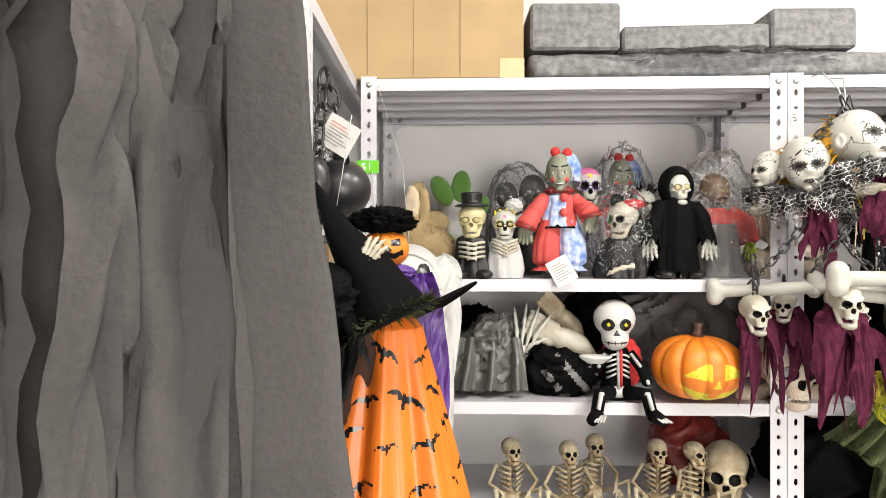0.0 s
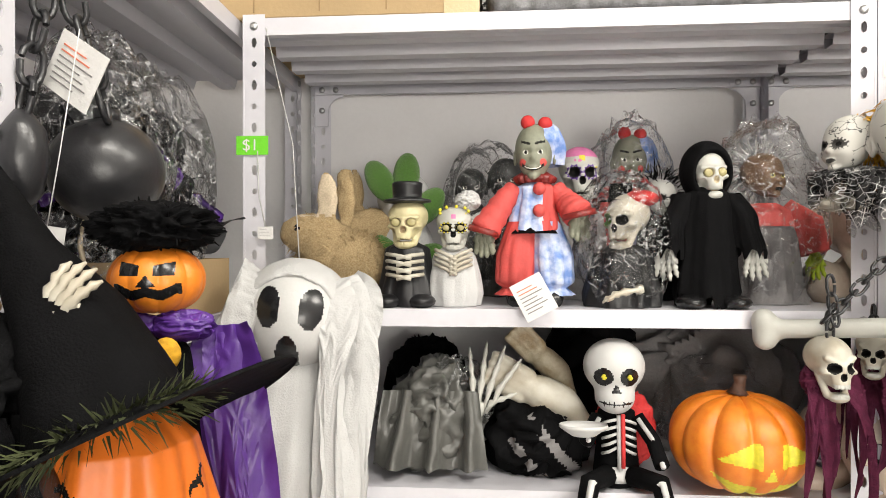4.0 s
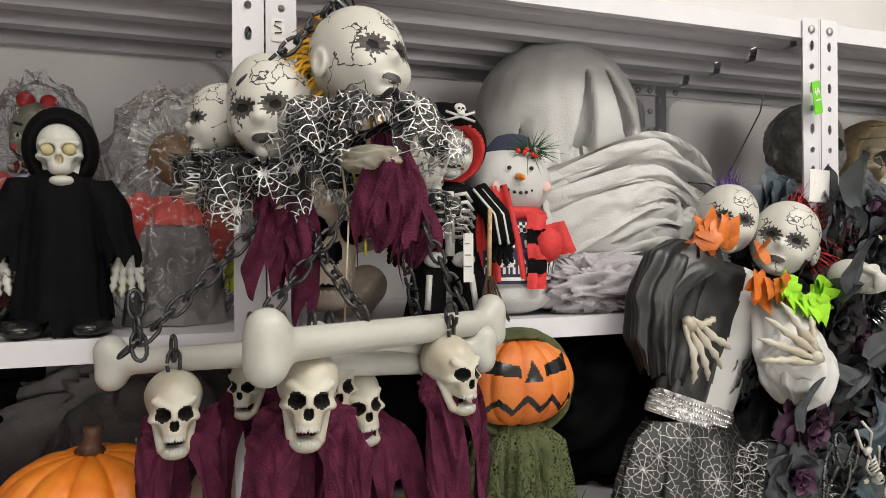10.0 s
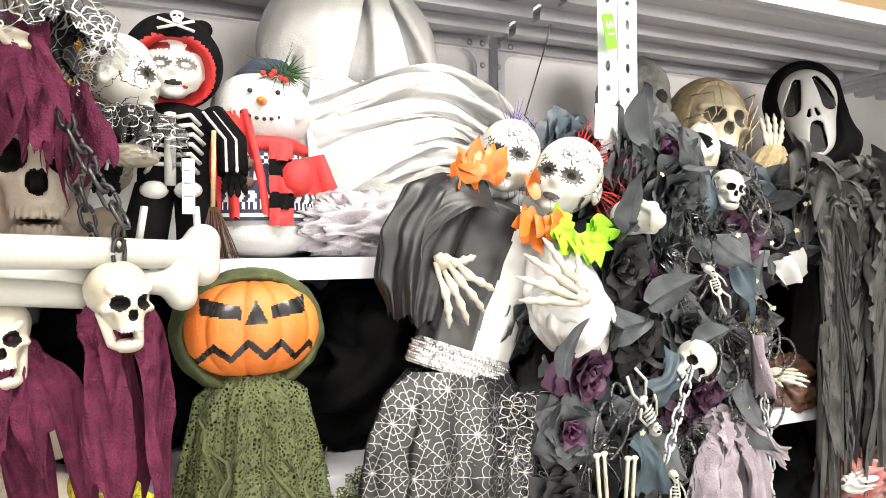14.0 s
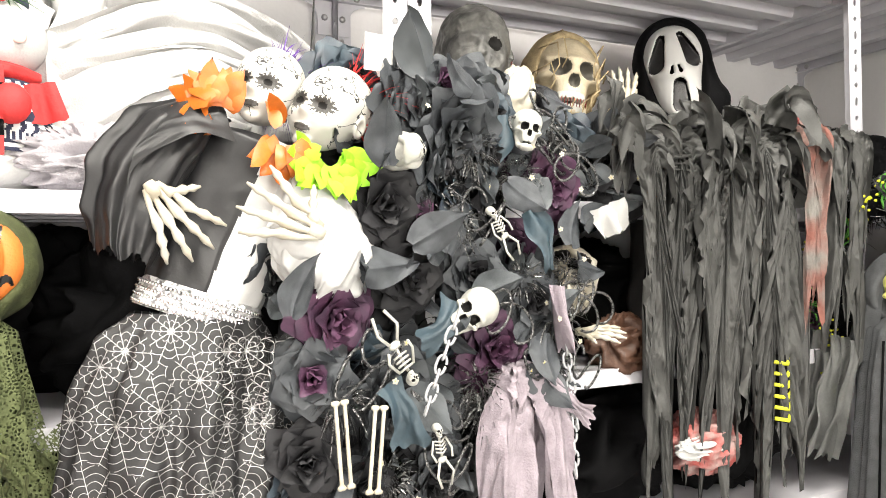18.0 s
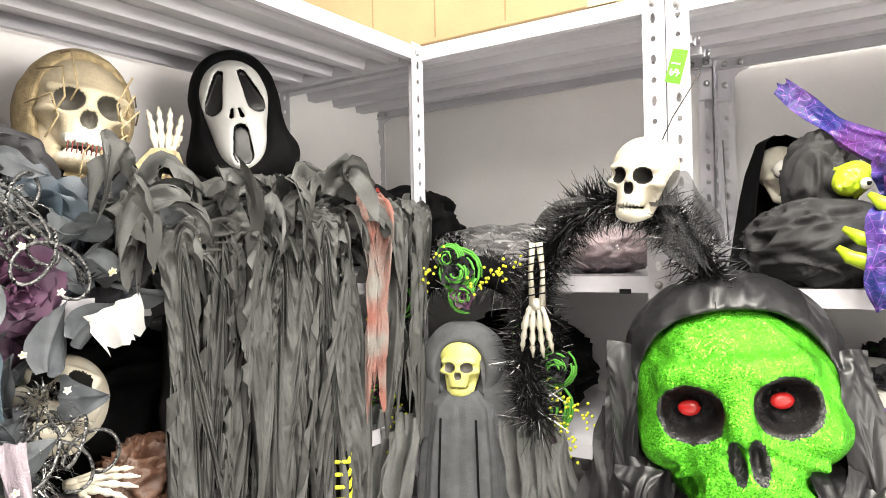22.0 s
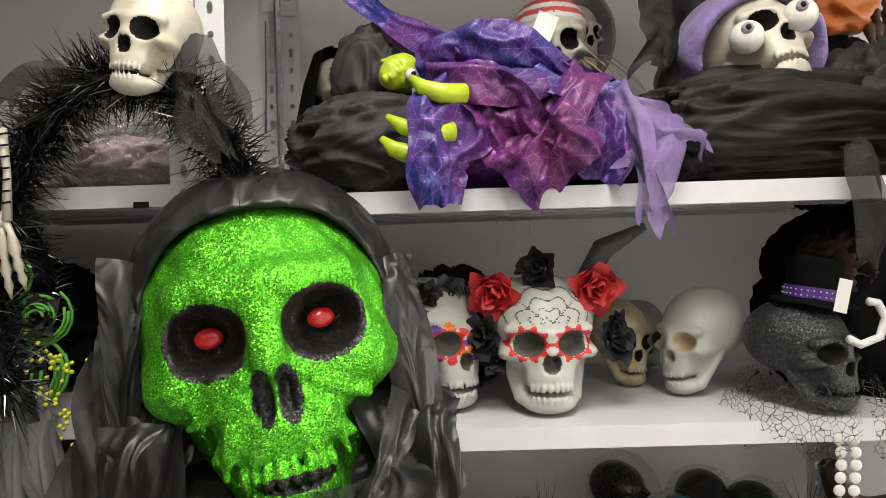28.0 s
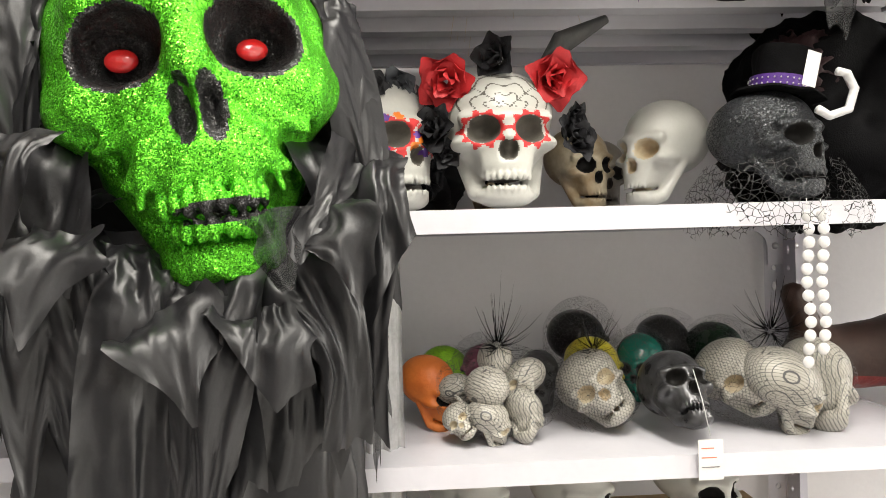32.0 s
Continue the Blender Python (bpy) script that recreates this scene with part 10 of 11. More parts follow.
rag_parts(green, "rag", "torn black satin rag", BLACK_SATIN, rows, rough=0.07, nu=35, tear=0.22, twist=0.35, fold=4.2, point=0.15, end=1.0, step=0.009, long=0.2, crisp=0.65)
rows = [([(x, -0.085, z), (x + dx * 0.4, -0.115, z - 0.03), (x + dx, -0.12, z - 0.11)], w, 480 + k) for k, (x, z, dx, w) in enumerate(((-0.10, -0.16, -0.02, 0.10), (-0.03, -0.235, 0.03, 0.12), (0.06, -0.235, -0.02, 0.13), (0.12, -0.15, 0.02, 0.09), (-0.13, -0.08, -0.01, 0.08)))]
rag_parts(green, "short_rag", "pointed black satin rag", BLACK_SATIN, rows, rough=0.06, nu=25, tear=0.15, twist=0.4, fold=3.0, point=0.4, end=0.8, long=0.2, crisp=0.7)
rows = []
for s in (-1, 1):
    for i in range(4):
        x = s * (0.146 + 0.008 * i)
        rows.append(([(x, -0.005, 0.08 - 0.05 * i), (x * 1.04, -0.03, 0.02 - 0.05 * i), (x * 1.05 + 0.012 * rs.randn(), -0.035, -0.12 - 0.05 * i), (x * 1.08 + 0.01 * rs.randn(), -0.03, -0.28 - 0.06 * i)], 0.05 + 0.02 * rs.rand(), 430 + i + 10 * s))
rag_parts(green, "side_rag", "black satin length beside the face", BLACK_SATIN, rows, rough=0.08, twist=0.4, fold=5, point=0.15, long=0.2, crisp=0.7)
b = Build()
rag(b, BLACK_SATIN, [(0.15, -0.04, -0.08), (0.13, -0.075, -0.12), (0.11, -0.10, -0.16), (0.10, -0.105, -0.21)], 0.065, 7, rough=0.08, tear=0.15, twist=0.25, fold=3.5, point=0.2)
rag(b, BLACK_GAUZE, [(0.07, -0.116, -0.148), (0.075, -0.120, -0.18), (0.08, -0.112, -0.222)], 0.1, 9, rough=0.06, end=0.15, tear=0.05)
b.part("chin_rag", green, None, "sheer black rag over the mouth")
rows = [([(0.155 + 0.006 * i, 0.01, -0.12 - 0.05 * i), (0.168 + 0.008 * rs.rand(), -0.0, -0.2 - 0.05 * i), (0.175 + 0.015 * rs.rand(), 0.005, -0.27 - 0.06 * i)], 0.04, 460 + i) for i in range(4)]
rag_parts(green, "gauze_tail", "sheer black gauze tail", BLACK_GAUZE, rows, end=0.4)
b = Build()
drape(b, WHITE_SHEER, 0.05, 0.7, 2, 0.008, 3, 0.0, 1.0, 20, 30, pose(0.205, 0.10, -0.10))
b.part("white_tail", green, None, "white sheer gauze tail")
b = Build()
tube(b, [(0.0, 0.05, 0.235), (0.0, 0.09, 0.30), (0.0, 0.14, 0.40)], 0.0012, WIRE, 5)
b.part("hanging_wire", green, None, "hanging wire")

# ---- right shelves, upper board ----
b = Build()
skull(b, BONE, pose(0, 0, 0.195, 0, 0, 20) @ Matrix.Scale(0.1, 4), 0.026)
ball(b, (0.0, -0.05, 0.2), 0.0165, EYE_WHITE)
ball(b, (0.003, -0.064, 0.2), 0.006, SOCKET)
robe(b, BLACK, [(0.27, 0.01, 0.01, 0, 0.01), (0.255, 0.04, 0.045, 0, 0.01), (0.2, 0.058, 0.06, 0, 0.015), (0.13, 0.07, 0.06, 0, 0.01), (0, 0.09, 0.07)], 7, 0.06, 3, 0, 70, 24, None, 0.2)
b.thing("hooded_skull", place("right", 0.625, 0.27, ZR1, 10), "black hooded skull with a bulging eye", "skull")

witch = holder("purple_witch_figure", place("right", 0.80, 0.07, ZR1), "folded witch figure in shiny purple cloth with green hands", "figure")
b = Build()
pile(b, PURPLE_SHINE, (0.09, 0.0, 0.078), (0.125, 0.07, 0.078), 0.10, 7, 4, 130, 80, grain=(0.6, 1, 0.8))
b.part("dress", witch, None, "iridescent purple and blue dress")
for m, name, label, rows in ((PURPLE_SHINE, "dress_fold", "iridescent purple fold of the dress", (([(-0.03, -0.045, 0.15), (0.05, -0.075, 0.165), (0.12, -0.07, 0.155), (0.19, -0.035, 0.12)], 0.085, 1), ([(0.03, -0.08, 0.12), (0.008, -0.105, 0.075), (-0.01, -0.112, 0.03), (-0.008, -0.104, -0.028)], 0.11, 4), ([(0.2, -0.04, 0.13), (0.205, -0.075, 0.07), (0.19, -0.072, 0.0)], 0.085, 5), ([(0.12, -0.07, 0.15), (0.17, -0.085, 0.10), (0.15, -0.085, 0.03)], 0.08, 7))),
                             (MAGENTA, "sleeve_fold", "magenta foil fold of the sleeve", (([(0.0, -0.072, 0.135), (0.06, -0.095, 0.105), (0.10, -0.096, 0.055), (0.16, -0.075, 0.004)], 0.11, 2), ([(0.17, -0.055, 0.15), (0.145, -0.09, 0.10), (0.11, -0.10, 0.05), (0.07, -0.088, 0.004)], 0.10, 3), ([(-0.02, -0.07, 0.14), (0.03, -0.098, 0.13), (0.08, -0.098, 0.12), (0.13, -0.08, 0.13)], 0.06, 8)))):
    rag_parts(witch, name, label, m, rows, rough=0.12, nu=35, tear=0.05, twist=0.3, fold=5, crisp=0.8, long=0.5, end=1.0, step=0.005)
b = Build()
pile(b, SHAWL, (-0.10, -0.012, 0.062), (0.105, 0.078, 0.066), 0.14, 6, 3, 120, 80, grain=(0.7, 1, 1))
b.part("shawl", witch, None, "dark grey crumpled shawl")
b = Build()
for x, z, ln in ((-0.004, 0.118, 0.035), (-0.02, 0.072, 0.05), (-0.042, 0.046, 0.035)):
    tube(b, [(x + 0.03, -0.10, z - 0.006), (x, -0.112, z - 0.008), (x - ln * 0.6, -0.11, z), (x - ln, -0.106, z + 0.014)], [0.012, 0.0125, 0.01, 0.004], LIME_SKIN, 10)
b.part("hand", witch, None, "lime green rubber fingers")
rag_parts(witch, "hat_brim", "bent purple witch hat brim", PURPLE_SHINE, [([(0.04, -0.035, 0.165), (-0.05, -0.005, 0.222), (-0.105, 0.03, 0.27), (-0.165, 0.05, 0.335)], 0.07, 11), ([(0.06, -0.03, 0.16), (-0.03, 0.0, 0.19), (-0.08, 0.02, 0.235)], 0.055, 12)], rough=0.06, nu=21, tear=0.05, twist=0.25, fold=3, crisp=0.5, end=0.45)
b = Build()
pile(b, SHAWL, (-0.105, 0.045, 0.165), (0.052, 0.045, 0.075), 0.15, 5, 6, 90, 60)
b.part("hat_crown", witch, None, "crumpled dark hat crown")
b = Build()
V, F = nets(lambda P: head_field(P) + 0.02 * np.abs(wob(P, 14)), (-0.55, -0.6, -0.55), (0.55, 0.65, 0.6), 0.03)
b.add(V, F.tolist(), LIME_SKIN, Matrix.Scale(0.07, 4))
ball(b, (0.012, -0.03, 0.006), 0.009, EYE_WHITE)
ball(b, (0.012, -0.038, 0.006), 0.0035, SOCKET)
b.part("face", witch, pose(-0.062, -0.02, 0.158, 0, 60, 20), "green rubber witch face")
rag_parts(witch, "scarf", "lilac organza scarf hanging over the edge", LILAC_BRIGHT, [([(0.21, -0.04, 0.12), (0.235, -0.075, 0.07), (0.245, -0.098, 0.0), (0.25, -0.09, -0.08)], 0.065, 3), ([(0.22, -0.05, 0.10), (0.27, -0.075, 0.07), (0.315, -0.07, 0.06), (0.33, -0.06, 0.02)], 0.06, 4), ([(0.21, -0.05, 0.06), (0.225, -0.085, 0.03), (0.20, -0.09, 0.005)], 0.05, 9), ([(0.29, -0.05, 0.09), (0.275, -0.09, 0.04), (0.255, -0.1, -0.02), (0.262, -0.095, -0.05)], 0.05, 6)], rough=0.14, tear=0.3, twist=0.7, fold=5)

b = Build()


def bandana(C):
    z = C[:, 2]
    red = np.sin(52 * z + 6 * C[:, 1]) > 0
    cloth = (z > 0.19 - 0.1 * C[:, 1])
    return [(cloth & red, CORAL), (cloth & ~red, PAPER)]


skull(b, BONE, pose(0, 0, 0.24, 6, 0, -6) @ Matrix.Scale(0.15, 4), 0.02, paint=bandana)
hair(b, STRAW_PALE, (0, 0.01, 0.24), (0.06, 0.065, 0.05), 500, 0.08, np.random.RandomState(3), width=0.0014, droop=1.2, region=lambda d: d[2] < 0.1 and d[1] > -0.3)
robe(b, BLACK, [(0.19, 0.03, 0.03), (0.17, 0.09, 0.07), (0, 0.12, 0.09)], 8, 0.1, 5, 0, 80, 18)
b.thing("pirate_skull_figure", place("right", 0.97, 0.22, ZR1, 4), "skull figure in a red and white striped bandana", "skull")
b = Build()
tag(b, Matrix(), 0.03, 0.05, 0)
b.thing("price_ticket", place("right", 0.955, 0.128, 1.772, 0, -10, 22), "blank white ticket hanging on the pirate skull", "tag", "tickets")
b = Build()
skull(b, BONE, pose(0.0, 0, 0.285, 0, 0, 24) @ Matrix.Scale(0.11, 4), 0.024)
solid(b, lambda P: carve(ell(P, (0, 0.02, 0.29), (0.075, 0.08, 0.09)), ell(P, (0.02, -0.06, 0.28), (0.052, 0.09, 0.075)), 0.006), (-0.1, -0.08, 0.18), (0.1, 0.12, 0.4), 0.006, LILAC)
robe(b, BLACK, [(0.22, 0.04, 0.04), (0.2, 0.07, 0.06), (0, 0.09, 0.07)], 8, 0.1, 5, 0, 60, 14)
tube(b, [(-0.02, 0, 0.36), (-0.015, -0.02, 0.378), (0.01, -0.02, 0.385), (0.02, 0, 0.378)], 0.002, WIRE, 5)
b.thing("purple_hood_skull", place("right", 1.03, 0.33, ZR1), "skull in a dull purple hood at the back of the shelf", "skull")

bulge = holder("bulging_eye_skull", place("right", 1.25, 0.13, ZR1), "skull with bulging eyes in a lilac hood", "skull")
b = Build()
skull(b, BONE, pose(0, 0, 0.195, -24, 0, 8) @ Matrix.Scale(0.165, 4), 0.019)
b.part("skull", bulge)
for x, z in ((-0.042, 0.195), (0.03, 0.222)):
    b = Build()
    ball(b, (0, 0, 0), 0.0225, EYE_WHITE, None, 20, 14)
    ball(b, (-0.006, -0.018, 0.006), (0.009, 0.006, 0.009), LILAC, None, 12, 8)
    ball(b, (-0.007, -0.0215, 0.007), (0.0045, 0.004, 0.0045), SOCKET, None, 10, 6)
    b.part("eyeball", bulge, pose(x, -0.068, z), "bloodshot bulging eyeball")
b = Build()
solid(b, lambda P: carve(ell(P, (0, 0.03, 0.20), (0.108, 0.10, 0.095)), ell(P, (0, -0.06, 0.18), (0.088, 0.13, 0.085)), 0.006) + 0.003 * wob(P, 50), (-0.14, -0.1, 0.08), (0.14, 0.16, 0.32), 0.007, mat("lilac_plush", (0.24, 0.17, 0.42), 0.95, 0, 0.3, 60, 0.6, sheen=0.4))
b.part("hood", bulge, None, "lilac plush hood")
b = Build()
pile(b, SOFT_BLACK, (0.0, -0.02, 0.075), (0.2, 0.10, 0.085), 0.13, 7, 5, 150, 90, grain=(0.35, 1, 1))
pile(b, SOFT_BLACK, (0.18, 0.0, 0.09), (0.12, 0.10, 0.10), 0.17, 6, 8, 80, 50)
pile(b, SOFT_BLACK, (-0.16, -0.02, 0.04), (0.10, 0.08, 0.04), 0.17, 6, 11, 80, 50)
b.part("wrapping", bulge, None, "crumpled black wrappings")
b = Build()
rag(b, SOFT_BLACK, [(-0.07, 0.05, 0.34), (-0.10, 0.02, 0.27), (-0.14, -0.01, 0.18), (-0.17, -0.03, 0.12)], 0.12, 4, rough=0.1, end=1.3)
b.part("pointed_cloth", bulge, None, "stiff pointed dark cloth")
b = Build()
tag(b, Matrix(), 0.045, 0.03, 0)
b.thing("price_ticket", place("right", 1.275, 0.045, 1.80, 0, 0, -14), "blank white ticket on the lilac hood", "tag", "tickets")
b = Build()
pile(b, ORANGE_DULL, (0, 0, 0.30), (0.085, 0.07, 0.055), 0.15, 4, 6)
pile(b, BROWN, (-0.05, -0.02, 0.30), (0.05, 0.05, 0.05), 0.2, 4, 8)
pile(b, BLACK, (0, 0, 0.12), (0.1, 0.08, 0.13), 0.2, 4, 9)
hand(b, BROWN, pose(0.09, -0.03, 0.22, 90, -90, 0) @ Matrix.Scale(0.13, 4), 0.2, 0.9, 0.07)
b.thing("orange_hood_figure", place("right", 1.42, 0.28, ZR1), "dull orange and brown hooded figure at the back", "figure")
b = Build()
rag(b, SOFT_BLACK, [(0.0, 0.08, 0.0), (0.0, 0.0, -0.02), (0.01, -0.015, -0.2), (0.02, -0.01, -0.42)], 0.13, 7, rough=0.1, fold=5)
rag(b, BLACK_GAUZE, [(-0.03, 0.06, 0.0), (-0.03, -0.02, -0.03), (-0.035, -0.025, -0.25), (-0.03, -0.02, -0.45)], 0.09, 8, rough=0.1, fold=5)
b.thing("black_gauze_strip", place("right", 1.46, -0.03, 1.66), "black gauze strip hanging over the shelf edges", "cloth")
b = Build()
rag(b, BLACK_GAUZE, [(0, 0.03, 0.05), (0, -0.006, 0.03), (0.004, -0.012, -0.06), (0, -0.005, -0.14)], 0.07, 8, rough=0.08)
b.thing("black_gauze_tail", place("right", 1.31, -0.012, 1.505), "short black gauze tail over the shelf edge", "cloth")

# ---- right shelves, second board ----
def web_paint(C):
    r = sugar_face(RED, BONE_WHITE)(C)
    a = np.arctan2(C[:, 0], C[:, 2] - 0.14)
    d = np.hypot(C[:, 0], C[:, 2] - 0.14)
    top = (C[:, 1] < -0.05) & (C[:, 2] > 0.15) & (d < 0.32)
    r.append((top & ((np.abs(np.sin(4 * a)) < 0.06) | (np.abs(((d + 0.02 * np.cos(8 * a)) % 0.085) - 0.042) < 0.006)), SOCKET_GREY))
    return r


def flower(parent, m, x, y, z, s, seed, turn=0, name="flower", label=""):
    b = Build()
    rose(b, m, Matrix(), seed, None, 3, 1.5)
    return b.part(name, parent, pose(x, y, z, 20, seed * 50, turn) @ Matrix.Scale(s, 4), label)


sug = holder("sugar_skull", place("right", 0.928, 0.105, ZR2, 2), "white sugar skull with red eye rings and a flower crown", "skull", "sugar skulls")
b = Build()
skull(b, BONE_WHITE, pose(0, 0, 0.100) @ Matrix.Diagonal((0.196, 0.17, 0.162, 1)), 0.0135, 0.01, paint=web_paint, sock=SOCKET_GREY)
b.part("skull", sug)
for k, (m, x, z, s, lb) in enumerate(((PETAL_RED, -0.07, 0.166, 0.1, "red cloth rose"), (PETAL_RED, 0.07, 0.17, 0.1, "red cloth rose"), (PETAL_BLACK, -0.005, 0.196, 0.085, "black cloth rose"), (PETAL_BLACK, -0.085, 0.105, 0.085, "black cloth rose"), (PETAL_BLACK, 0.095, 0.092, 0.09, "black cloth rose"), (PETAL_BLACK, -0.072, 0.075, 0.06, "black cloth rose"), (PETAL_BLACK, 0.095, 0.12, 0.055, "black cloth rose"))):
    flower(sug, m, x, -0.025, z, s, k, -20 if x < 0 else 20, "rose", lb)
sug2 = holder("sugar_skull", place("right", 0.775, 0.13, ZR2, 40), "white sugar skull with painted petals and black flowers", "skull", "sugar skulls")
b = Build()


def petals(C):
    r = sugar_face(RED, BONE_WHITE)(C)
    for s in (-1, 1):
        for j in range(9):
            a = 2 * math.pi * j / 9
            r.append((np.hypot(C[:, 0] - s * 0.155 - 0.15 * math.cos(a), C[:, 2] + 0.01 - 0.15 * math.sin(a)) < 0.035, (PURPLE, RED, ORANGE)[j % 3]))
    return r


skull(b, BONE_WHITE, pose(0, 0, 0.1) @ Matrix.Diagonal((0.185, 0.165, 0.16, 1)), 0.0175, 0.012, paint=petals, sock=SOCKET_GREY)
b.part("skull", sug2)
for k, (m, x, z, s, lb) in enumerate(((PETAL, 0.0, 0.165, 0.075, "grey cloth rose"), (PETAL_BLACK, -0.04, 0.16, 0.07, "black cloth rose"), (PURPLE, 0.075, 0.11, 0.07, "purple cloth flower"), (PETAL, 0.04, 0.15, 0.06, "grey cloth rose"), (PETAL_BLACK, 0.06, 0.05, 0.07, "black cloth rose"))):
    flower(sug2, m, x, -0.03, z, s, k + 9, 10, "rose", lb)
b = Build()
pile(b, PETAL_BLACK, (0, 0, 0.09), (0.09, 0.06, 0.09), 0.25, 6, 3)
rs = np.random.RandomState(4)
for i in range(60):
    leaf(b, PINE, pose(0.08 * rs.randn(), -0.04 * rs.rand(), 0.165 + 0.012 * rs.randn(), rs.rand() * 90, rs.rand() * 360, rs.rand() * 360) @ Matrix.Scale(0.018, 4), i)
rose(b, MOSS, pose(0.02, -0.06, 0.13) @ Matrix.Scale(0.045, 4), 3, None, 3)
b.thing("black_flower_headpiece", place("right", 0.80, 0.30, ZR2), "black flower crown with green sprigs and a green rose", "flowers")
for u, v, s, tn, m, lb in ((1.075, 0.25, 0.118, 18, BONE_AGED, "yellowed aged skull behind the flowers"), (1.17, 0.17, 0.138, -62, BONE_WHITE, "plain white plaster-like skull turned aside"), (1.13, 0.33, 0.11, 0, BONE, "pale skull at the back of the shelf"), (0.94, 0.34, 0.10, 0, BONE_AGED, "brownish skull behind the sugar skull")):
    b = Build()
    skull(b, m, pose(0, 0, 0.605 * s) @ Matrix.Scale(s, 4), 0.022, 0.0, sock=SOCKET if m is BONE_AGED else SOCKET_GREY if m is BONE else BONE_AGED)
    b.thing("skull", place("right", u, v, ZR2, tn), lb, "skull", "shelf skulls")
bl = holder("black_hat_skull", place("right", 1.275, 0.062, ZR2, 18), "black glitter skull in a veiled top hat with pearls", "skull")
b = Build()
skull(b, BLACK_SKULL, pose(0, 0, 0.078, -4, 0, 10) @ Matrix.Diagonal((0.15, 0.138, 0.128, 1)), 0.0165, 0.01)
b.part("skull", bl)
b = Build()
robe(b, BLACK, [(0.215, 0.001, 0.001), (0.214, 0.044, 0.044), (0.19, 0.043, 0.043), (0.15, 0.041, 0.041), (0.146, 0.072, 0.07), (0.142, 0.074, 0.072), (0.14, 0.04, 0.04)], 3, 0.05, 2, 0, 60, 34, crumple=0.003)
b.part("top_hat", bl, pose(0, 0.015, 0.018, 4, 8) @ Matrix.Diagonal((0.78, 0.78, 0.86, 1)), "black felt top hat")
b = Build()
robe(b, PURPLE, [(0.168, 0.0455, 0.0455), (0.15, 0.045, 0.045)], 2, 0.0, 1, 0, 50, 4)
for i in range(60):
    a = 6.28 * i / 30
    ball(b, (0.046 * math.cos(a), 0.046 * math.sin(a), 0.154 + 0.008 * (i // 30)), 0.0016, PEARL, None, 5, 4)
b.part("hat_band", bl, pose(0, 0.015, 0.018, 4, 8) @ Matrix.Diagonal((0.78, 0.78, 0.86, 1)), "purple dotted hat band")
VEIL = see_through("black_veil_net", (0.01, 0.01, 0.01), 1.0, 0.7, 0.03, 110)
b = Build()
robe(b, VEIL, [(0.05, 0.085, 0.075), (0.02, 0.1, 0.09), (-0.012, 0.105, 0.10), (-0.03, 0.10, 0.095)], 7, 0.08, 3, 0.02, 80, 16, None, 0.02)
b.part("veil", bl, None, "black net veil over the shelf edge")
b = Build()
tube(b, [(0, 0, 0.05), (0.012, 0, 0.048), (0.022, 0, 0.03), (0.014, 0, 0.006), (-0.012, 0, -0.002), (-0.028, 0, 0.006)], 0.0052, mat("milky_plastic", (0.62, 0.62, 0.62), 0.3, 0, 0.05), 8)
b.part("hanger_hook", bl, pose(0.008, -0.088, 0.098, 0, 0, -10), "milky plastic hanger hook")
b = Build()
tag(b, Matrix(), 0.018, 0.042, 0)
b.part("ticket", bl, pose(-0.005, -0.07, 0.175, 0, 14, -10), "blank white ticket")
b = Build()
ball(b, (0, 0, 0), (0.0074, 0.003, 0.0072), PEARL, None, 14, 8)
DISC = b.mesh("pearl_disc")
pearls = holder("pearl_necklace", place("right", 1.268, -0.022, 1.19), "two hanging strings of white pearly discs", "necklace")
for s, n in ((0, 12), (1, 11)):
    b = Build()
    tube(b, [(s * 0.0165, 0.001, 0.02), (s * 0.0165 + 0.001, 0.001, -0.08), (s * 0.0165, 0.001, -0.0155 * n)], 0.0006, PEARL, 4)
    b.part("thread", pearls)
    for k in range(n):
        child("pearl_disc", DISC, pearls, pose(s * 0.0165 + 0.002 * math.sin(k), -0.002 * s, -0.0155 * k))
b = Build()
pile(b, BLACK, (0, 0, 0.12), (0.14, 0.12, 0.14), 0.2, 4, 3)
pile(b, mat("deep_red_cloth", (0.03, 0.006, 0.008), 0.8), (-0.07, -0.06, 0.19), (0.05, 0.04, 0.045), 0.25, 6, 5)
b.thing("dark_costume", place("right", 1.43, 0.19, ZR2), "dark costume bundle with a deep red flower", "costume")
b = Build()
tube(b, [(0, 0, -0.05), (0.03, 0, 0.0), (0.09, 0.0, 0.03)], [0.014, 0.016, 0.006], CHARCOAL, 9)
b.thing("dark_cloth_tail", place("right", 0.985, 0.10, 1.43), "twisted dark cloth tail hanging under the upper board", "cloth")

# ---- right shelves, third board ----
NETM = see_through("dark_mesh_bag", (0.05, 0.05, 0.05), 1.0, 0.6, 0.02, 170)


def net_bag(at, lumps, r, seed, label, m=BONE_WHITE, mixed=False):
    top = holder("net_bag_of_skulls", at, label, "bag", "net bags")
    for k, (x, y, z, s) in enumerate(lumps):
        b = Build()
        skull(b, m, Matrix.Diagonal((1.2 * s, 1.1 * s, s, 1)), 0.028, 0.0, sock=BONE_AGED)
        b.part("skull", top, pose(x, y, z, 40 * (k % 3) - 20, 30 * (k % 4) - 40, 70 * k))
    b = Build()
    pile(b, NETM, (0, 0, r[2] * 0.95), r, 0.06, 4, seed, 50, 34)
    b.part("net", top, None, "fine dark mesh net")
    b = Build()
    hair(b, BLACK, (0, 0, r[2] * 1.95), (0.006, 0.006, 0.006), 60, 0.035, np.random.RandomState(seed), width=0.0008, droop=-0.6)
    b.part("knot", top, None, "tied black net ends")
    return top


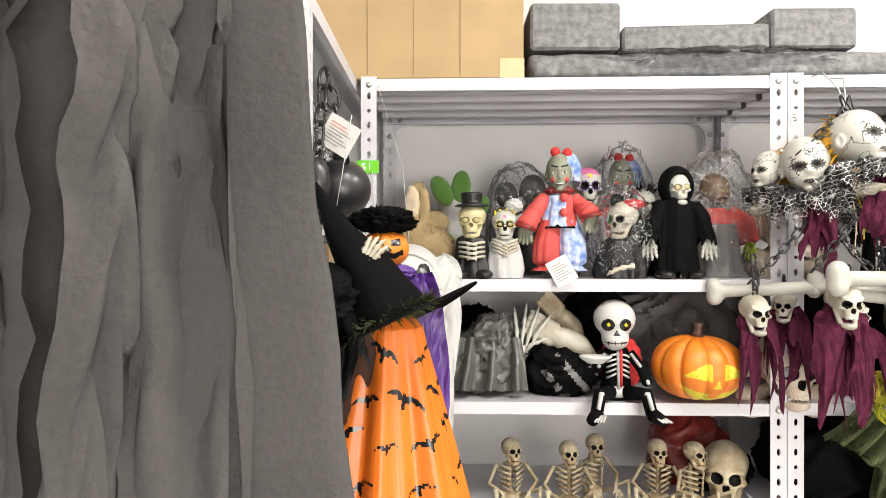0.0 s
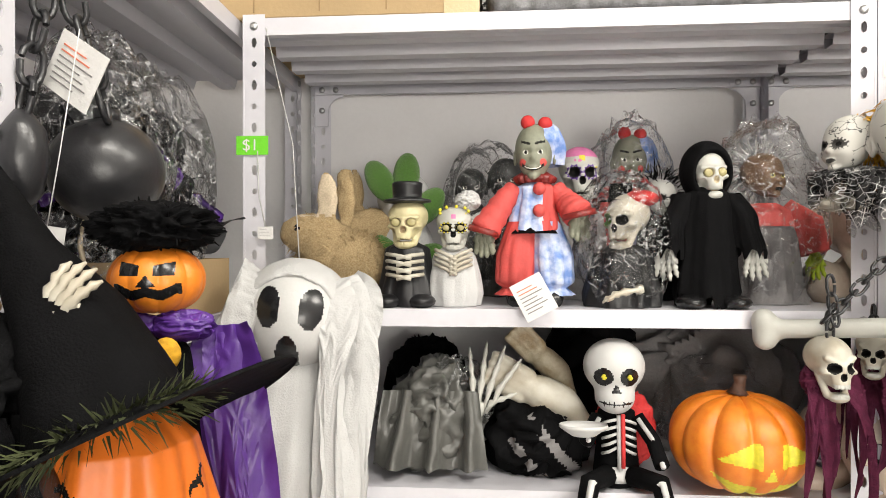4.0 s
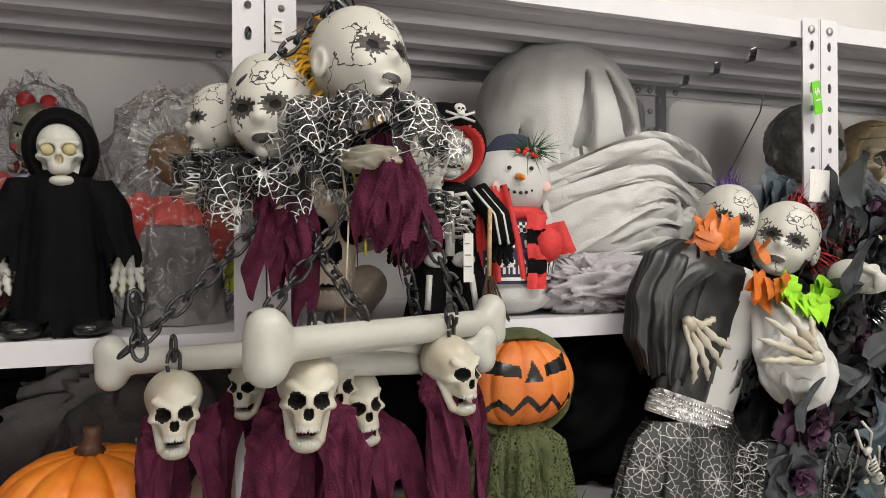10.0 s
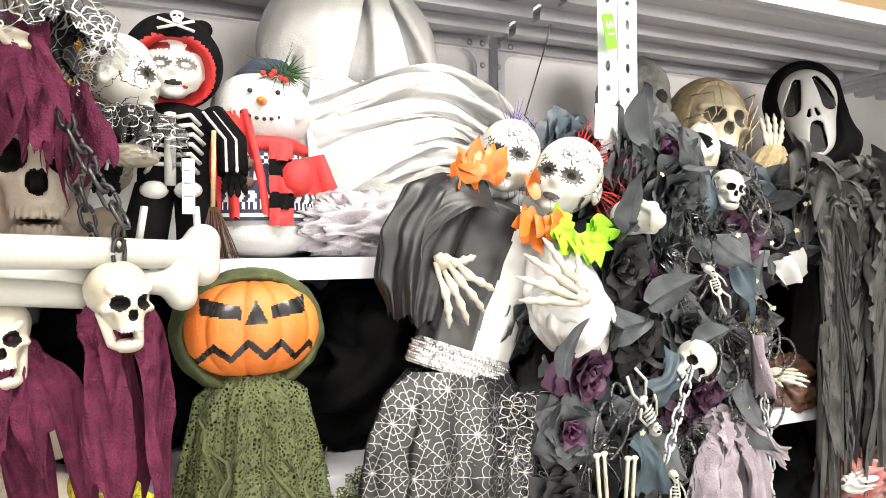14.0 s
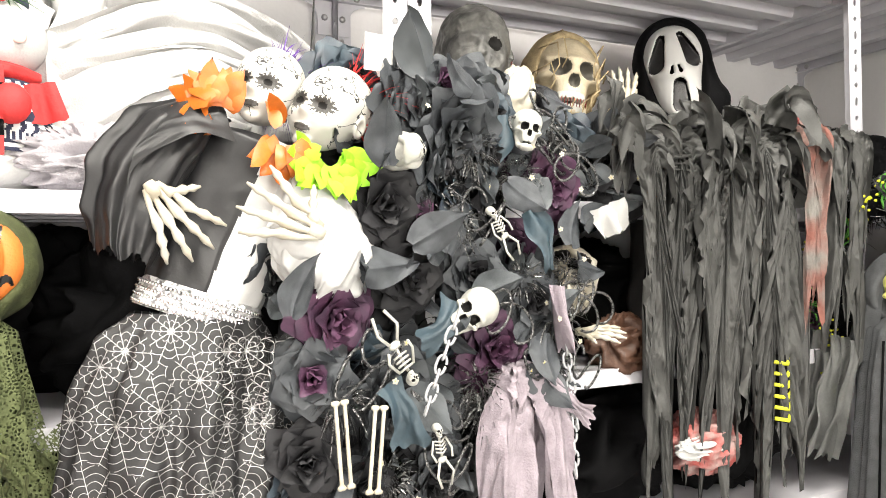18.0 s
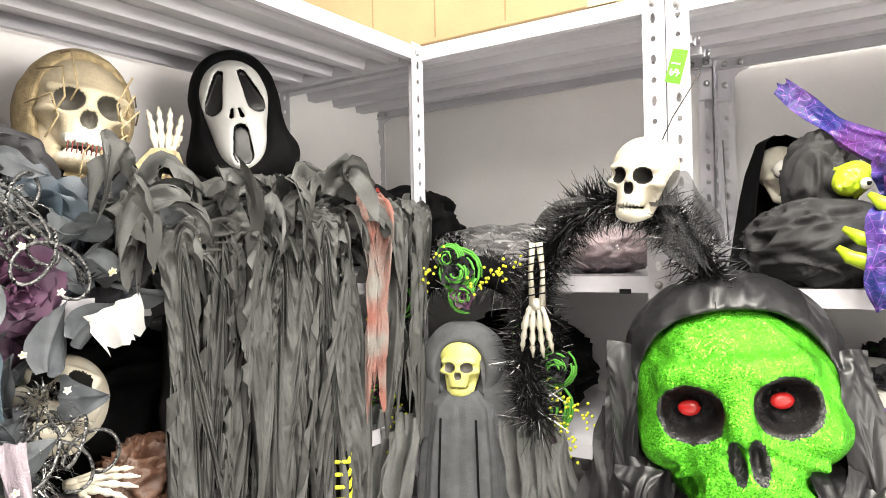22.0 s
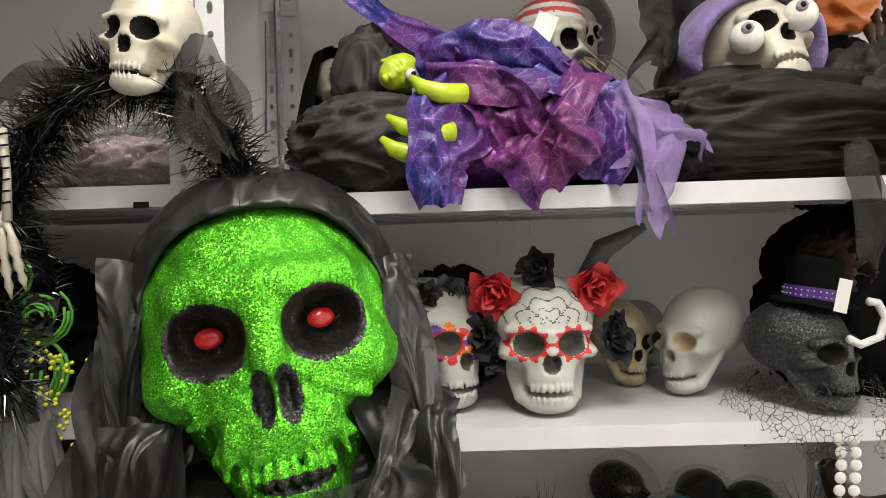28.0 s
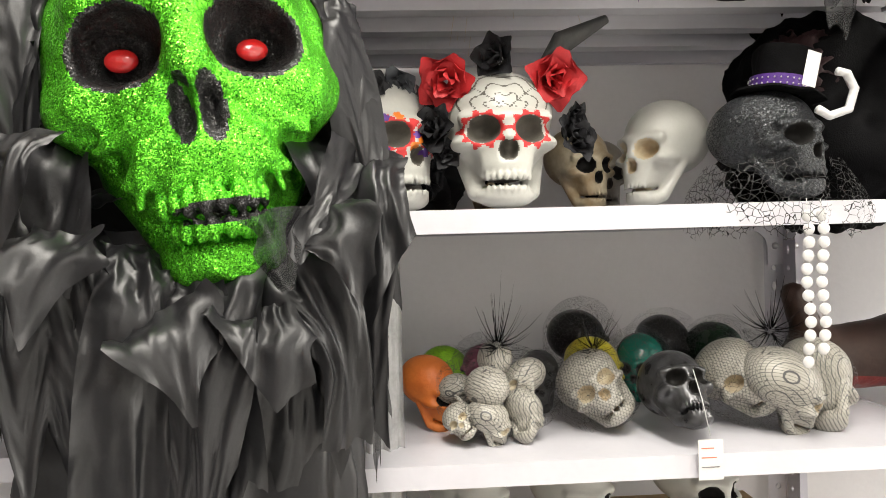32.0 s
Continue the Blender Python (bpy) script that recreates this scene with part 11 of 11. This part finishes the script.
net_bag(place("right", 0.92, 0.11, ZR3), ((-0.055, -0.03, 0.03, 0.045), (-0.015, -0.035, 0.028, 0.052), (0.03, -0.025, 0.032, 0.052), (-0.02, -0.015, 0.068, 0.058), (0.035, 0.0, 0.07, 0.055), (0.0, 0.02, 0.09, 0.05), (-0.05, 0.02, 0.055, 0.05)), (0.085, 0.065, 0.062), 3, "mesh bag of small white plastic skulls", BONE_NET)
net_bag(place("right", 1.055, 0.13, ZR3), ((0.0, 0.0, 0.056, 0.098),), (0.06, 0.065, 0.055), 5, "white skull lying on its side in a mesh bag", BONE_NET)
net_bag(place("right", 1.295, 0.11, ZR3), ((-0.045, 0.01, 0.065, 0.10), (0.0, -0.035, 0.055, 0.095), (0.06, -0.01, 0.055, 0.095)), (0.105, 0.08, 0.066), 7, "mesh bag of three white skulls", BONE_NET)
PEWTER = mat("pewter_plastic", (0.11, 0.11, 0.115), 0.3, 0.6, 0.4, 30, 0.2, second=(0.03, 0.03, 0.03))
b = Build()
skull(b, PEWTER, pose(0, 0, 0.06, -38, 0, 4) @ Matrix.Scale(0.105, 4), 0.02, 0.0)
b.thing("pewter_skull", place("right", 1.148, 0.075, ZR3), "dark pewter coloured skull with a swing ticket", "skull")
b = Build()
tube(b, [(0, 0.0, 0.004), (-0.004, 0.012, 0.045), (-0.002, 0.04, 0.075)], 0.0007, WHITE_PAINT, 4)
tag(b, Matrix(), 0.03, 0.048, 3)
b.thing("price_ticket", place("right", 1.155, -0.006, 0.929), "white ticket hanging over the shelf edge", "tag", "tickets")
b = Build()
skull(b, ORANGE_DULL, pose(0, 0, 0.052, 10, 0, 50) @ Matrix.Scale(0.088, 4), 0.024)
b.thing("orange_skull", place("right", 0.832, 0.16, ZR3), "orange plastic skull lying on the shelf", "skull", "coloured skulls")
for u, v, z, s, m, lb in ((0.86, 0.25, 0.05, 0.09, LIME, "green plastic skull in a net"), (0.91, 0.23, 0.06, 0.08, mat("dull_pink", (0.35, 0.09, 0.16), 0.4), "dull pink plastic skull in a net"), (1.0, 0.24, 0.045, 0.08, PEWTER, "grey metallic plastic skull"), (1.09, 0.24, 0.055, 0.095, YELLOW, "yellow green plastic skull in a net"), (1.16, 0.25, 0.06, 0.09, TEAL, "teal plastic skull in a net"), (1.09, 0.33, 0.08, 0.11, BLACK_PAINT, "black plastic skull at the back"), (1.22, 0.3, 0.07, 0.11, BLACK_PAINT, "black plastic skull at the back"), (1.30, 0.27, 0.065, 0.10, mat("dark_green_plastic", (0.01, 0.04, 0.015), 0.25), "dark green plastic skull in a net")):
    b = Build()
    skull(b, m, pose(0, 0, z, 0, 0, u * 400 % 90 - 45) @ Matrix.Scale(s, 4), 0.028, 0)
    pile(b, NETM, (0, 0, z), (s * 0.6, s * 0.62, z * 1.0), 0.05, 4, 3, 30, 20)
    b.thing("coloured_skull", place("right", u, v, ZR3), lb, "skull", "coloured skulls")
b = Build()


def stump(P):
    d = cap(P, (-0.07, 0, 0.04), (0.1, 0, 0.06), 0.028, 0.045)
    d = melt(d, cap(P, (-0.06, 0, 0.06), (-0.085, -0.005, 0.115), 0.018, 0.012), 0.02)
    return d + 0.002 * wob(P, 60)


solid(b, stump, (-0.13, -0.07, -0.01), (0.17, 0.07, 0.15), 0.006, lambda C: pick(len(C), mat("dark_brown_rubber", (0.06, 0.028, 0.018), 0.5, 0, 0.3, 30, 0.2), (C[:, 2] < 0.03, BLOOD)))
b.thing("rubber_prop_stump", place("right", 1.50, 0.2, ZR3 + 0.004, 0, 0, 0, 1.45), "dark brown rubber stump prop with a red underside", "prop")
for u, v, s in ((0.88, 0.12, 0.13), (1.02, 0.12, 0.13), (1.2, 0.14, 0.13)):
    b = Build()
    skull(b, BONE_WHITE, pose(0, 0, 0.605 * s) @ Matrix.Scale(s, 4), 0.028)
    b.thing("skull", place("right", u, v, 0.745, 20), "white skull in the row under the shelf", "skull", "shelf skulls")
b = Build()
box(b, (0, 0, 0), (0.6, 0.25, 0.243), CARD, None, 0.003)
b.thing("low_cardboard_box", place("right", 0.75, 0.05, 0.502), "brown cardboard box under the lowest visible shelf", "box")
